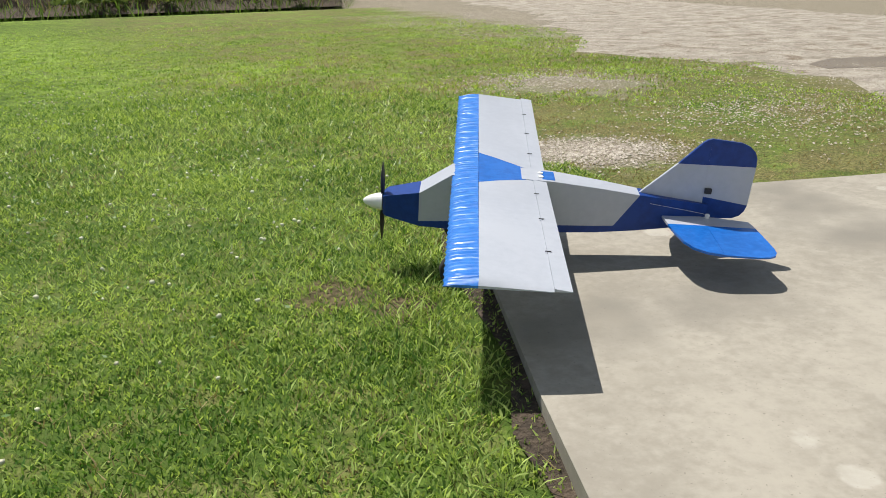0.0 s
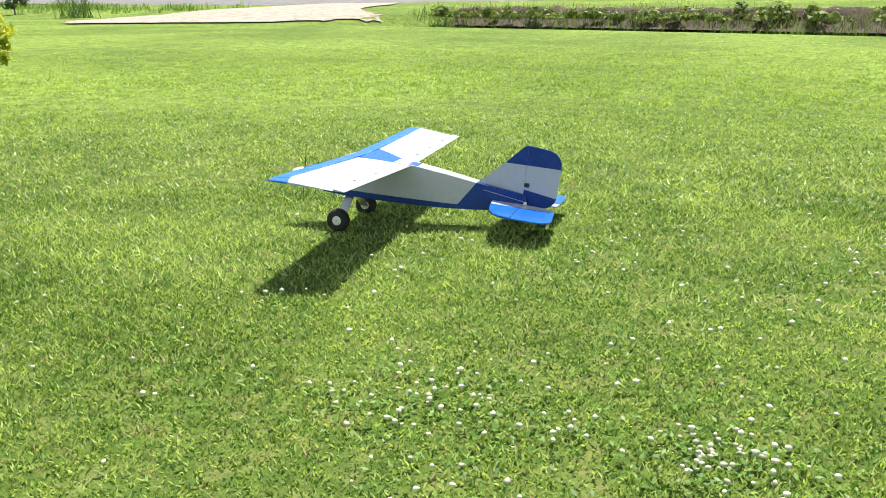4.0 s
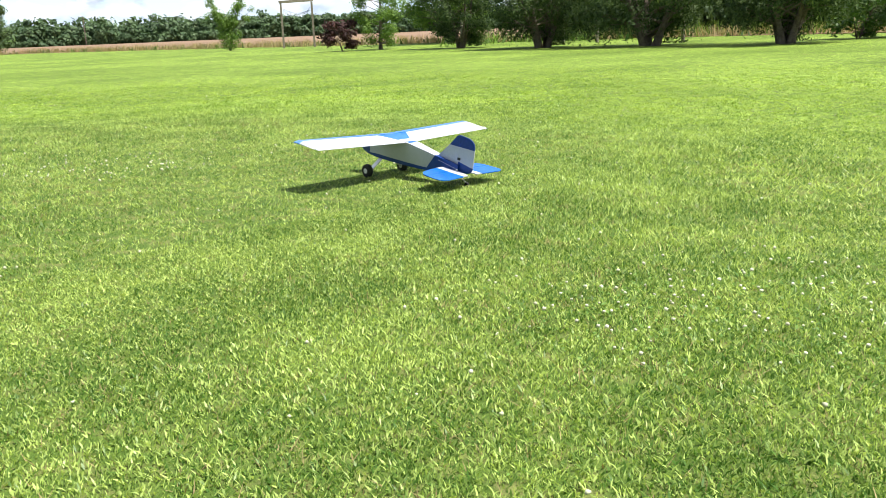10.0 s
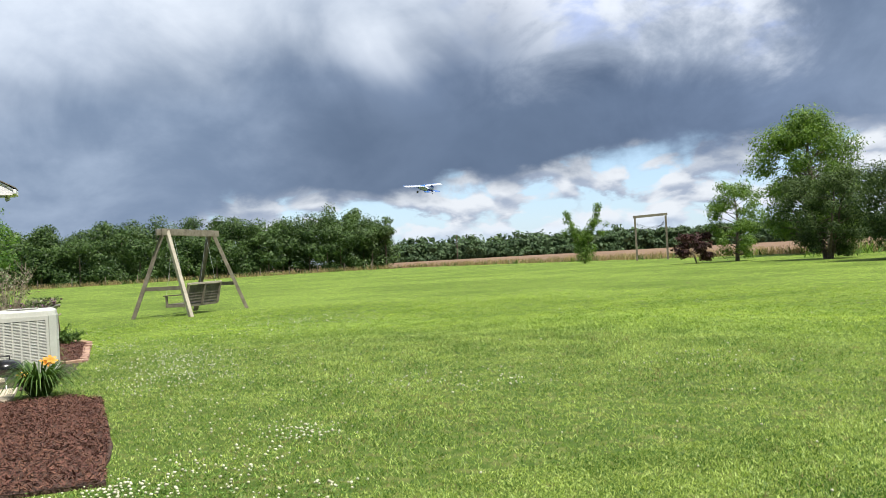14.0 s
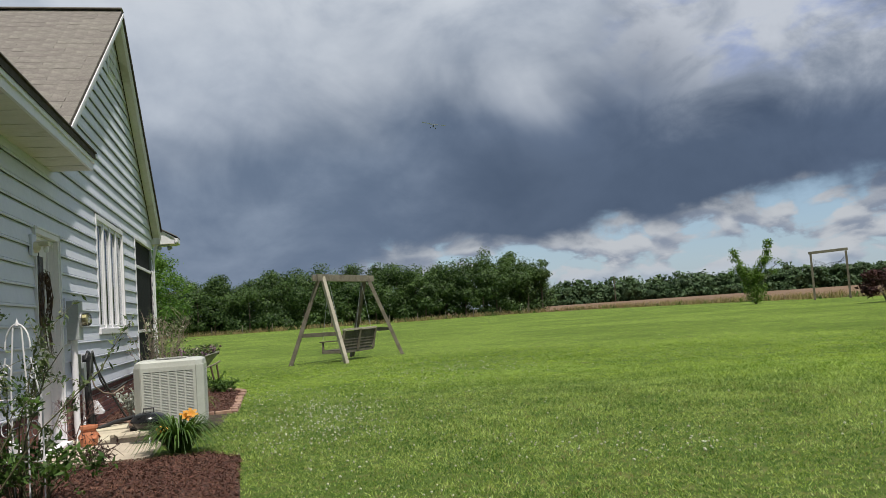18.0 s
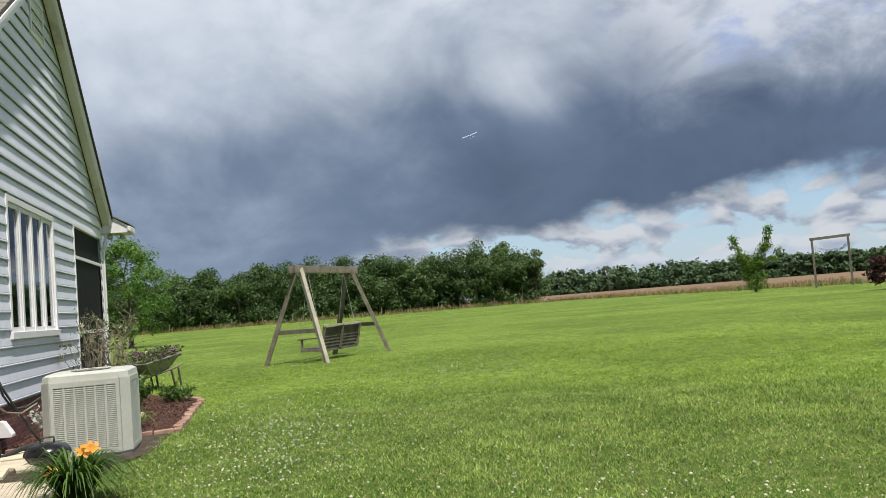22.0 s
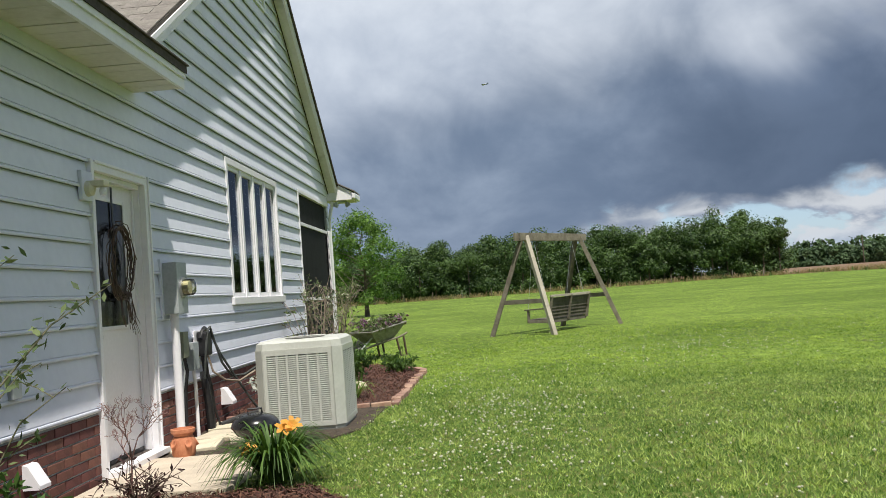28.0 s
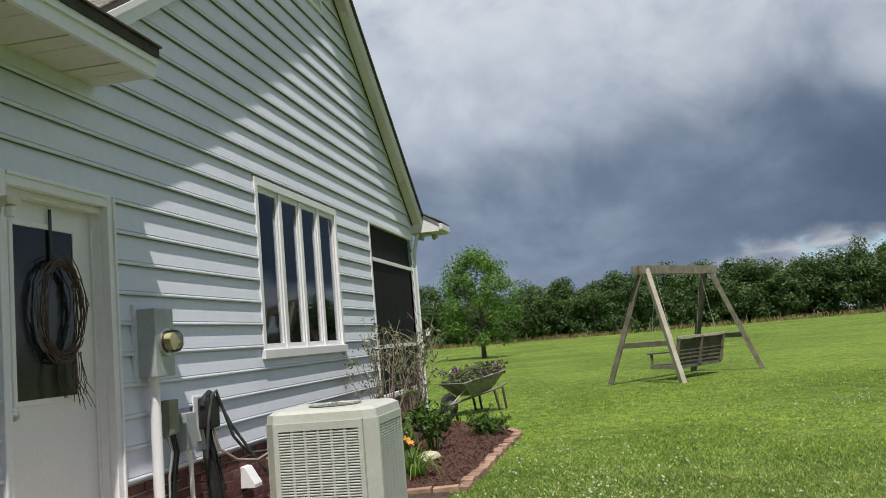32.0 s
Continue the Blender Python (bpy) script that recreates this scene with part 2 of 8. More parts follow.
def lawn_material():
    m = surf("lawn", (0.092, 0.165, 0.018), (0.178, 0.270, 0.040), 0.35, 0.9, fine=25, bump=0.6, bump_at=60, spec=0.15, depth=0.03)
    t = m.node_tree
    add, mth, step, mix, noise_at = nodes_of(t)
    bs = t.nodes["Principled BSDF"]
    co = t.nodes.new("ShaderNodeTexCoord").outputs["Object"]
    was = bs.inputs["Base Color"].links[0].from_socket
    pale = mix(step(noise_at(co, 0.16, 4.0, 0.6), 0.42, 0.62), was, c4((0.200, 0.304, 0.047)))
    # mottled by tufts a hand wide, and by darker runs of clover and coarse grass
    tuft = mth("ADD", mth("MULTIPLY", noise_at(co, 16.0, 3.0, 0.7), 0.6), mth("MULTIPLY", noise_at(co, 4.0, 3.0, 0.6), 0.4))
    pale = mix(1.0, pale, mix(step(tuft, 0.40, 0.60), c4((0.42, 0.49, 0.43)), c4((1.48, 1.40, 1.40))), "MULTIPLY")
    dry = mix(mth("MULTIPLY", step(noise_at(co, 2.6, 5.0, 0.65), 0.58, 0.72), 0.8), pale, c4((0.20, 0.17, 0.085)))
    # worn, brown grass along the gravel and the pad
    sep = add("ShaderNodeSeparateXYZ", Vector=co)
    x, y = sep.outputs[0], sep.outputs[1]
    edge = mth("ADD", mth("MULTIPLY", x, 1.0), mth("MULTIPLY", mth("ADD", y, 18.0), 0.18))
    worn = mth("MULTIPLY", step(edge, 1.4, -1.6), step(y, -10.5, -13.5))
    rough_edge = mth("ADD", mth("ADD", x, mth("MULTIPLY", mth("ADD", y, 18.0), 0.06)), mth("MULTIPLY", mth("SUBTRACT", noise_at(co, 0.9, 6.0, 0.65), 0.5), 3.4))
    grit = mth("MULTIPLY", step(rough_edge, -4.9, -6.0), step(y, -14.4, -15.0))
    grit_col = mix(step(noise_at(co, 75.0, 4.0, 0.75), 0.36, 0.64), c4((0.20, 0.165, 0.120)), c4((0.40, 0.355, 0.295)))
    worn = mth("MULTIPLY", worn, step(noise_at(co, 1.1, 5.0, 0.7), 0.36, 0.60))
    dry = mix(mth("MULTIPLY", worn, 0.8), dry, c4((0.19, 0.155, 0.075)))
    # bare spots of grit and soil in the worn turf
    def spot(cx, cy, r, soft, grain=3.5):
        d = mth("SQRT", mth("ADD", mth("POWER", mth("SUBTRACT", x, cx), 2.0), mth("POWER", mth("SUBTRACT", y, cy), 2.0)))
        return step(mth("ADD", d, mth("MULTIPLY", mth("SUBTRACT", noise_at(co, grain, 6.0, 0.7), 0.5), soft)), r, r * 0.55)
    grit = mth("MAXIMUM", grit, mth("MAXIMUM", mth("MULTIPLY", spot(-1.86, -15.60, 0.62, 1.1), 0.9), mth("MULTIPLY", spot(-3.0, -18.3, 0.95, 1.6), 0.7)))
    dry = mix(grit, dry, grit_col)
    # gaps between the tufts, where thatch and soil show, with the shade between blades in the colour
    gap = step(noise_at(co, 70.0, 3.0, 0.6), 0.55, 0.42)
    dry = mix(mth("MULTIPLY", gap, 0.70), dry, c4((0.040, 0.044, 0.014)))
    # dark thatch and soil under the standing blades, shade between them painted in; farther out the sheet itself is the
    # close-mown surface
    d = mth("SQRT", mth("ADD", mth("POWER", mth("MAXIMUM", mth("SUBTRACT", mth("ABSOLUTE", mth("SUBTRACT", x, 1.7)), 1.3), 0.0), 2.0), mth("POWER", mth("MAXIMUM", mth("SUBTRACT", mth("ABSOLUTE", mth("ADD", y, 7.5)), 3.8), 0.0), 2.0)))
    thatch_shade = mth("MULTIPLY", step(d, 9.0, 3.5), mth("SUBTRACT", 1.0, mth("MAXIMUM", grit, worn)))
    dry = mix(mth("MULTIPLY", thatch_shade, 0.85), dry, mix(step(noise_at(co, 9.0, 4.0, 0.6), 0.45, 0.65), c4((0.055, 0.098, 0.016)), c4((0.130, 0.145, 0.046))))
    dry = mix(mth("MAXIMUM", mth("MULTIPLY", spot(-0.13, -13.81, 0.19, 0.42, 13.0), 0.8), mth("MULTIPLY", spot(-0.30, -13.63, 0.16, 0.36, 13.0), 0.8)), dry, mix(step(noise_at(co, 40.0, 4.0, 0.7), 0.40, 0.62), c4((0.060, 0.042, 0.028)), c4((0.150, 0.105, 0.070))))
    t.links.new(dry, bs.inputs["Base Color"])
    return m


def concrete_material():
    """Weathered concrete: broad damp stains, a fine grain, pale round splashes and dark specks."""
    m = surf("concrete", (0.245, 0.224, 0.188), (0.335, 0.310, 0.264), 1.6, 0.85, fine=30, bump=0.15, bump_at=180, spots=((0.195, 0.180, 0.154), 0.62, 0.36), depth=0.004)
    t = m.node_tree
    add, mth, step, mix, noise_at = nodes_of(t)
    bs = t.nodes["Principled BSDF"]
    co = t.nodes.new("ShaderNodeTexCoord").outputs["Object"]
    col = bs.inputs["Base Color"].links[0].from_socket
    cell = t.nodes.new("ShaderNodeTexVoronoi")
    cell.inputs["Scale"].default_value = 2.4
    t.links.new(co, cell.inputs["Vector"])
    wob = mth("ADD", cell.outputs["Distance"], mth("MULTIPLY", mth("SUBTRACT", noise_at(co, 14.0, 4.0, 0.6), 0.5), 0.14))
    col = mix(mth("MULTIPLY", step(wob, 0.13, 0.09), 0.55), col, c4((0.44, 0.42, 0.375)))
    col = mix(mth("MULTIPLY", step(noise_at(co, 95.0, 2.0, 0.6), 0.66, 0.74), 0.6), col, c4((0.13, 0.115, 0.095)))
    col = mix(mth("MULTIPLY", step(noise_at(co, 5.0, 6.0, 0.7), 0.45, 0.70), 0.45), col, c4((0.235, 0.215, 0.180)))
    t.links.new(col, bs.inputs["Base Color"])
    return m


def brick_tone():
    return surf("brick_red", (0.095, 0.032, 0.028), (0.165, 0.060, 0.048), 6, 0.85, fine=90, bump=0.35, per="object", depth=0.004)


M = dict(
    lawn=lawn_material(),
    blade=leafy("grass_blade", (0.064, 0.152, 0.023), (0.500, 0.618, 0.192), 0.40, 0.42, 0.8, 0.30),
    blade_far=leafy("grass_blade_far", (0.115, 0.225, 0.025), (0.455, 0.580, 0.122), 0.40, 0.5, 1.3, 0.36),
    clover_leaf=leafy("clover_leaf", (0.075, 0.170, 0.024), (0.150, 0.270, 0.050), 0.3),
    clover=surf("clover_flower", (0.37, 0.39, 0.26), (0.65, 0.64, 0.49), 60, 0.8, per="island"),
    straw=leafy("dry_straw", (0.22, 0.17, 0.08), (0.38, 0.31, 0.16), 0.25, 0.7, 1.0),
    concrete=concrete_material(),
    soil=surf("soil", (0.036, 0.026, 0.018), (0.105, 0.078, 0.055), 14, 0.95, fine=70, bump=0.9, depth=0.03),
    gravel=surf("gravel", (0.225, 0.195, 0.155), (0.45, 0.405, 0.345), 3.0, 0.95, fine=16, bump=1.0, bump_at=28, spots=((0.20, 0.16, 0.115), 2.6, 0.38), depth=0.05),
    stone=surf("gravel_stone", (0.24, 0.205, 0.165), (0.44, 0.40, 0.35), 20, 0.9, per="island"),
    asphalt=surf("asphalt", (0.10, 0.10, 0.105), (0.16, 0.155, 0.155), 0.6, 0.9, fine=20, bump=0.2),
    field=surf("ploughed_field", (0.135, 0.080, 0.046), (0.21, 0.135, 0.080), 0.04, 0.95, fine=0.6, bump=0.4, bump_at=1.5, depth=0.1),
    water=surf("puddle_water", (0.14, 0.11, 0.075), (0.18, 0.14, 0.095), 1.0, 0.35, bump=0.0),
    siding=surf("vinyl_siding", (0.640, 0.662, 0.760), (0.695, 0.717, 0.815), 0.9, 0.48, fine=14, bump=0.06, bump_at=50, spots=((0.610, 0.632, 0.715), 0.7, 0.30), depth=0.002),
    white=surf("white_trim", (0.750, 0.738, 0.768), (0.820, 0.808, 0.838), 2.0, 0.45, fine=30, bump=0.03),
    soffit=surf("soffit_vinyl", (0.60, 0.57, 0.52), (0.70, 0.67, 0.62), 1.5, 0.6, fine=20, bump=0.04, spots=((0.47, 0.44, 0.37), 1.4, 0.35)),
    wall_core=surf("sheathing", (0.30, 0.33, 0.34), (0.36, 0.39, 0.40), 2, 0.8),
    room=surf("room_wall", (0.20, 0.19, 0.17), (0.26, 0.25, 0.22), 1.0, 0.9),
    curtain=surf("curtain", (0.26, 0.26, 0.25), (0.36, 0.355, 0.335), 3.0, 0.9, bump=0.1),
    brick=brick_tone(),
    brick_pale=surf("worn_brick", (0.24, 0.13, 0.095), (0.36, 0.235, 0.175), 8, 0.9, fine=80, bump=0.3, per="object", depth=0.004),
    olive=surf("olive_plastic", (0.17, 0.18, 0.12), (0.23, 0.24, 0.17), 8, 0.55),
    tray=surf("worn_steel_tray", (0.17, 0.165, 0.15), (0.32, 0.31, 0.285), 7, 0.6, 0.3, spots=((0.20, 0.12, 0.08), 6.0, 0.34)),
    dusty=leafy("dusty_leaf", (0.40, 0.43, 0.40), (0.58, 0.60, 0.56), 0.2),
    mortar=surf("mortar", (0.15, 0.115, 0.10), (0.21, 0.165, 0.145), 20, 0.95, fine=120),
    shingle=surf("shingle", (0.145, 0.131, 0.116), (0.240, 0.219, 0.197), 7, 0.95, fine=60, bump=0.4, bump_at=200, per="object", vary=0.16, depth=0.004),
    shingle_far=surf("shingle_joined", (0.145, 0.131, 0.116), (0.240, 0.219, 0.197), 7, 0.95, fine=60, bump=0.4, bump_at=200, per="island", vary=0.16, depth=0.004),
    roof_deck=surf("roof_deck", (0.05, 0.04, 0.035), (0.08, 0.065, 0.055), 7, 0.95),
    door=surf("door_paint", (0.745, 0.722, 0.732), (0.815, 0.792, 0.802), 1.5, 0.4, bump=0.02),
    cane=surf("green_cane", (0.07, 0.075, 0.035), (0.14, 0.13, 0.07), 30, 0.8, per="island"),
    twig_pink=surf("pink_twig", (0.16, 0.085, 0.075), (0.26, 0.15, 0.13), 30, 0.9),
    twig=surf("twig", (0.065, 0.042, 0.032), (0.135, 0.092, 0.068), 30, 0.9, per="island"),
    screen=surf("insect_screen", (0.010, 0.011, 0.012), (0.017, 0.018, 0.019), 4, 0.75, bump=0.1, bump_at=300, spec=0.12),
    ac=surf("ac_paint", (0.47, 0.48, 0.44), (0.54, 0.55, 0.51), 2.5, 0.45, bump=0.03, spots=((0.42, 0.42, 0.37), 3.0, 0.3)),
    ac_dark=surf("ac_coil", (0.13, 0.13, 0.115), (0.18, 0.18, 0.16), 20, 0.7),
    grey_metal=surf("grey_metal", (0.34, 0.37, 0.38), (0.42, 0.45, 0.46), 4, 0.5, 0.2, bump=0.03),
    steel=surf("steel", (0.50, 0.50, 0.50), (0.62, 0.62, 0.62), 10, 0.35, 0.9, bump=0.03),
    black=surf("black_plastic", (0.012, 0.012, 0.013), (0.022, 0.022, 0.024), 10, 0.45, bump=0.05),
    enamel=surf("black_enamel", (0.008, 0.008, 0.009), (0.014, 0.014, 0.015), 10, 0.2, bump=0.0, coat=0.15),
    rubber=surf("tyre_rubber", (0.016, 0.016, 0.017), (0.032, 0.031, 0.03), 25, 0.85, bump=0.2),
    hose=surf("hose", (0.035, 0.04, 0.038), (0.06, 0.065, 0.06), 20, 0.5),
    hose_tan=surf("hose_tan", (0.22, 0.17, 0.13), (0.30, 0.24, 0.19), 20, 0.6),
    cream=surf("cream_plastic", (0.62, 0.58, 0.42), (0.70, 0.66, 0.50), 8, 0.5),
    terracotta=surf("terracotta", (0.42, 0.15, 0.075), (0.55, 0.23, 0.12), 9, 0.85, bump=0.15),
    paver=surf("paver", (0.46, 0.40, 0.31), (0.60, 0.53, 0.41), 5, 0.9, fine=60, bump=0.2, per="object", vary=0.2),
    mulch=surf("mulch_bed", (0.045, 0.024, 0.018), (0.10, 0.055, 0.040), 12, 0.95, fine=60, bump=0.9, depth=0.03),
    chip=surf("mulch_chip", (0.055, 0.024, 0.017), (0.170, 0.075, 0.052), 30, 0.9, per="island"),
    oldwood=surf("weathered_wood", (0.115, 0.098, 0.076), (0.225, 0.198, 0.16), 5, 0.85, fine=55, bump=0.35, per="object", depth=0.004),
    benchwood=surf("bench_wood", (0.065, 0.056, 0.046), (0.13, 0.115, 0.095), 5, 0.85, fine=55, bump=0.35, per="object", vary=0.25, depth=0.004),
    oldwood_pale=surf("weathered_wood_pale", (0.30, 0.27, 0.22), (0.44, 0.40, 0.33), 5, 0.85, fine=55, bump=0.35, depth=0.004),
    bark=surf("bark", (0.075, 0.058, 0.045), (0.16, 0.13, 0.10), 6, 0.95, fine=40, bump=0.8, depth=0.02),
    leaf_dark=leafy("leaf_dark", (0.028, 0.055, 0.019), (0.100, 0.150, 0.050), 0.30, 0.75, 2.0),
    leaf_mid=leafy("leaf_mid", (0.032, 0.075, 0.015), (0.105, 0.19, 0.04), 0.3, 0.5, 2.0),
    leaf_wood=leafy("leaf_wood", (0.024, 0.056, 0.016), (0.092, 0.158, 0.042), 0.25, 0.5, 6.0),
    # paler and bluer than leaf_wood: the haze of distance is in the colour
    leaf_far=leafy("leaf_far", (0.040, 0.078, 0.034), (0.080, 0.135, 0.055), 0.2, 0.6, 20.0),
    leaf_light=leafy("leaf_light", (0.07, 0.14, 0.025), (0.19, 0.30, 0.06), 0.4, 0.5, 1.0),
    leaf_tree=leafy("leaf_tree", (0.050, 0.125, 0.022), (0.17, 0.29, 0.06), 0.35, 0.5, 1.5),
    leaf_yellow=leafy("leaf_yellow", (0.28, 0.34, 0.04), (0.56, 0.60, 0.10), 0.55, 0.5, 0.4),
    leaf_red=leafy("leaf_red", (0.035, 0.016, 0.017), (0.080, 0.034, 0.033), 0.2, 0.7, 1.0),
    weed=leafy("ditch_weed", (0.06, 0.10, 0.025), (0.20, 0.25, 0.06), 0.3, 0.6, 1.5),
    leaf_shrub=leafy("leaf_shrub", (0.05, 0.085, 0.03), (0.18, 0.23, 0.10), 0.25, 0.5, 1.0),
    petal=leafy("lily_petal", (0.75, 0.27, 0.03), (0.85, 0.45, 0.10), 0.4),
    petal_purple=leafy("purple_petal", (0.14, 0.06, 0.15), (0.30, 0.14, 0.28), 0.3),
    petal_pink=leafy("pink_petal", (0.55, 0.10, 0.14), (0.70, 0.22, 0.25), 0.3),
    film_white=surf("white_covering", (0.380, 0.405, 0.465), (0.425, 0.450, 0.510), 3, 0.32, bump=0.05, bump_at=14, coat=0.2),
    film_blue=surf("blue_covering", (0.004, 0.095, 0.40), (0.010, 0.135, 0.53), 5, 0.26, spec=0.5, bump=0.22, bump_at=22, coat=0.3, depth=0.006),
    # same film as the wing's blue; shade on upright faces is in its colour
    film_blue_shaded=surf("blue_covering_shaded", (0.002, 0.030, 0.180), (0.004, 0.042, 0.240), 5, 0.40, spec=0.35, bump=0.15, bump_at=22, coat=0.05, depth=0.004),
    spinner=surf("white_plastic", (0.74, 0.74, 0.72), (0.80, 0.80, 0.78), 6, 0.3, bump=0.0),
    brick_house=surf("far_brick", (0.16, 0.055, 0.04), (0.24, 0.09, 0.065), 1.5, 0.9, fine=12),
    car_red=surf("red_car_paint", (0.28, 0.008, 0.014), (0.33, 0.012, 0.018), 2, 0.25, coat=0.8, bump=0.0),
)


def glass_material(name, tint, rough=0.03):
    m = bpy.data.materials.new(name)
    m.use_nodes = True
    t = m.node_tree
    add, mth, step, mix, noise_at = nodes_of(t)
    gl = add("ShaderNodeBsdfGlossy", Color=c4((0.9, 0.92, 0.95)), Roughness=rough)
    tr = add("ShaderNodeBsdfTransparent", Color=c4(tint))
    ms = t.nodes.new("ShaderNodeMixShader")
    t.links.new(add("ShaderNodeFresnel", IOR=1.7).outputs[0], ms.inputs[0])
    t.links.new(tr.outputs[0], ms.inputs[1])
    t.links.new(gl.outputs[0], ms.inputs[2])
    t.links.new(ms.outputs[0], t.nodes["Material Output"].inputs[0])
    return m


def wrinkled(name, source, scale, depth):
    """A covering film with fine puckers across the span, like its source but for the relief."""
    m = source.copy()
    m.name = name
    t = m.node_tree
    add, mth, step, mix, noise_at = nodes_of(t)
    co = t.nodes.new("ShaderNodeTexCoord").outputs["Object"]
    y = add("ShaderNodeSeparateXYZ", Vector=co).outputs[1]
    wob = mth("ADD", mth("MULTIPLY", y, scale), mth("MULTIPLY", noise_at(co, 9.0, 3.0, 0.5), 14.0))
    bn = add("ShaderNodeBump", Strength=1.0, Distance=depth, Height=mth("MULTIPLY", mth("SINE", wob), noise_at(co, 6.0, 2.0, 0.5)))
    t.links.new(bn.outputs[0], t.nodes["Principled BSDF"].inputs["Normal"])
    return m


# paler than the wing's blue: the sky's gloss is put into its colour
M["film_edge"] = wrinkled("blue_covering_wrinkled", surf("blue_covering_edge_sheen", (0.012, 0.130, 0.50), (0.035, 0.195, 0.62), 26, 0.34, spec=0.5, coat=0.25), 300.0, 0.0016)
M["glass"] = glass_material("window_glass", (0.55, 0.58, 0.58))
M["clear"] = glass_material("meter_glass", (0.8, 0.8, 0.7))


# ---- builders ----
def mesh_ob(name, bm, material, parent=None):
    me = bpy.data.meshes.new(name)
    bm.to_mesh(me)
    bm.free()
    for mat in material if isinstance(material, (list, tuple)) else (material,):
        me.materials.append(mat)
    ob = new(name, me)
    if parent is not None:
        ob.parent = parent
    return ob


def part(name, bm, material, parent, label=""):
    return tagged(mesh_ob(name, bm, material, parent), label)


def thing(name, bm, material, label, category, group="", kind=""):
    return tagged(mesh_ob(name, bm, material), label, category, group, kind)


def group_of(name, m, label, category, group="", kind=""):
    ob = new(name)
    ob.matrix_basis = m
    return tagged(ob, label, category, group, kind)


def box(x0, y0, z0, x1, y1, z1, bevel=0.0, bm=None):
    bm = bm or bmesh.new()
    v = [bm.verts.new((x, y, z)) for x in (x0, x1) for y in (y0, y1) for z in (z0, z1)]
    fs = [bm.faces.new([v[i] for i in q]) for q in ((0, 1, 3, 2), (4, 6, 7, 5), (0, 4, 5, 1), (2, 3, 7, 6), (0, 2, 6, 4), (1, 5, 7, 3))]
    if bevel:
        es = {e for f in fs for e in f.edges}
        bmesh.ops.bevel(bm, geom=list(es), offset=bevel, segments=2, affect="EDGES", profile=0.6)
    return bm


def beam(a, b, w, d, bevel=0.0, bm=None, up=(0, 0, 1)):
    """A squared timber from a to b: w across, d along the direction nearest to up."""
    a, b = Vector(a), Vector(b)
    z = (b - a).normalized()
    x = z.cross(Vector(up))
    x = x.normalized() if x.length > 1e-4 else Vector((1, 0, 0))
    y = z.cross(x)
    tmp = box(-w / 2, -d / 2, 0, w / 2, d / 2, (b - a).length, bevel)
    m = Matrix((x, y, z)).transposed().to_4x4()
    m.translation = a
    bmesh.ops.transform(tmp, matrix=m, verts=tmp.verts)
    if bm is None:
        return tmp
    join(bm, tmp)
    return bm


def join(bm, other):
    me = bpy.data.meshes.new("scratch")
    other.to_mesh(me)
    other.free()
    bm.from_mesh(me)
    bpy.data.meshes.remove(me)
    return bm


def lathe(profile, seg=24, bm=None, axis="z"):
    """A turned form from (radius, height) pairs."""
    bm = bm or bmesh.new()
    rings = []
    for r, h in profile:
        ring = []
        for k in range(seg):
            a = 2 * math.pi * k / seg
            p = (r * math.cos(a), r * math.sin(a), h)
            p = p if axis == "z" else (h, p[0], p[1]) if axis == "x" else (p[0], h, p[1])
            ring.append(bm.verts.new(p))
        rings.append(ring)
    for ra, rb in zip(rings, rings[1:]):
        for k in range(seg):
            bm.faces.new((ra[k], ra[(k + 1) % seg], rb[(k + 1) % seg], rb[k]))
    for ring in (rings[0], rings[-1]):
        bm.faces.new(ring)
    bmesh.ops.recalc_face_normals(bm, faces=bm.faces)
    return bm


def tube(points, r, seg=8, bm=None):
    """A round rod along points; r a number or one a point."""
    bm = bm or bmesh.new()
    pts = [Vector([float(c) for c in p]) for p in points]
    rs = [float(q) for q in r] if isinstance(r, (list, tuple)) else [r] * len(pts)
    rings = []
    for i, p in enumerate(pts):
        d = (pts[min(i + 1, len(pts) - 1)] - pts[max(i - 1, 0)]).normalized()
        s = d.cross(Vector((0, 0, 1)) if abs(d.z) < 0.95 else Vector((1, 0, 0))).normalized()
        u = s.cross(d)
        rings.append([bm.verts.new(p + rs[i] * (math.cos(2 * math.pi * k / seg) * s + math.sin(2 * math.pi * k / seg) * u)) for k in range(seg)])
    for ra, rb in zip(rings, rings[1:]):
        for k in range(seg):
            bm.faces.new((ra[k], ra[(k + 1) % seg], rb[(k + 1) % seg], rb[k]))
    bm.faces.new(rings[0])
    bm.faces.new(list(reversed(rings[-1])))
    return bm


def smooth(ob, angle=40):
    ob.data.polygons.foreach_set("use_smooth", [True] * len(ob.data.polygons))
    ob.data.set_sharp_from_angle(angle=radians(angle))
    return ob


def array_ob(name, verts, faces, material, parent=None):
    """One mesh from numpy arrays of places and equal-sided faces."""
    me = bpy.data.meshes.new(name)
    n, k = faces.shape
    me.vertices.add(len(verts))
    me.vertices.foreach_set("co", np.asarray(verts, np.float32).ravel())
    me.loops.add(n * k)
    me.loops.foreach_set("vertex_index", np.asarray(faces, np.int32).ravel())
    me.polygons.add(n)
    me.polygons.foreach_set("loop_start", np.arange(0, n * k, k, dtype=np.int32))
    me.polygons.foreach_set("loop_total", np.full(n, k, np.int32))
    me.update(calc_edges=True)
    me.materials.append(material)
    ob = new(name, me)
    if parent is not None:
        ob.parent = parent
    return ob


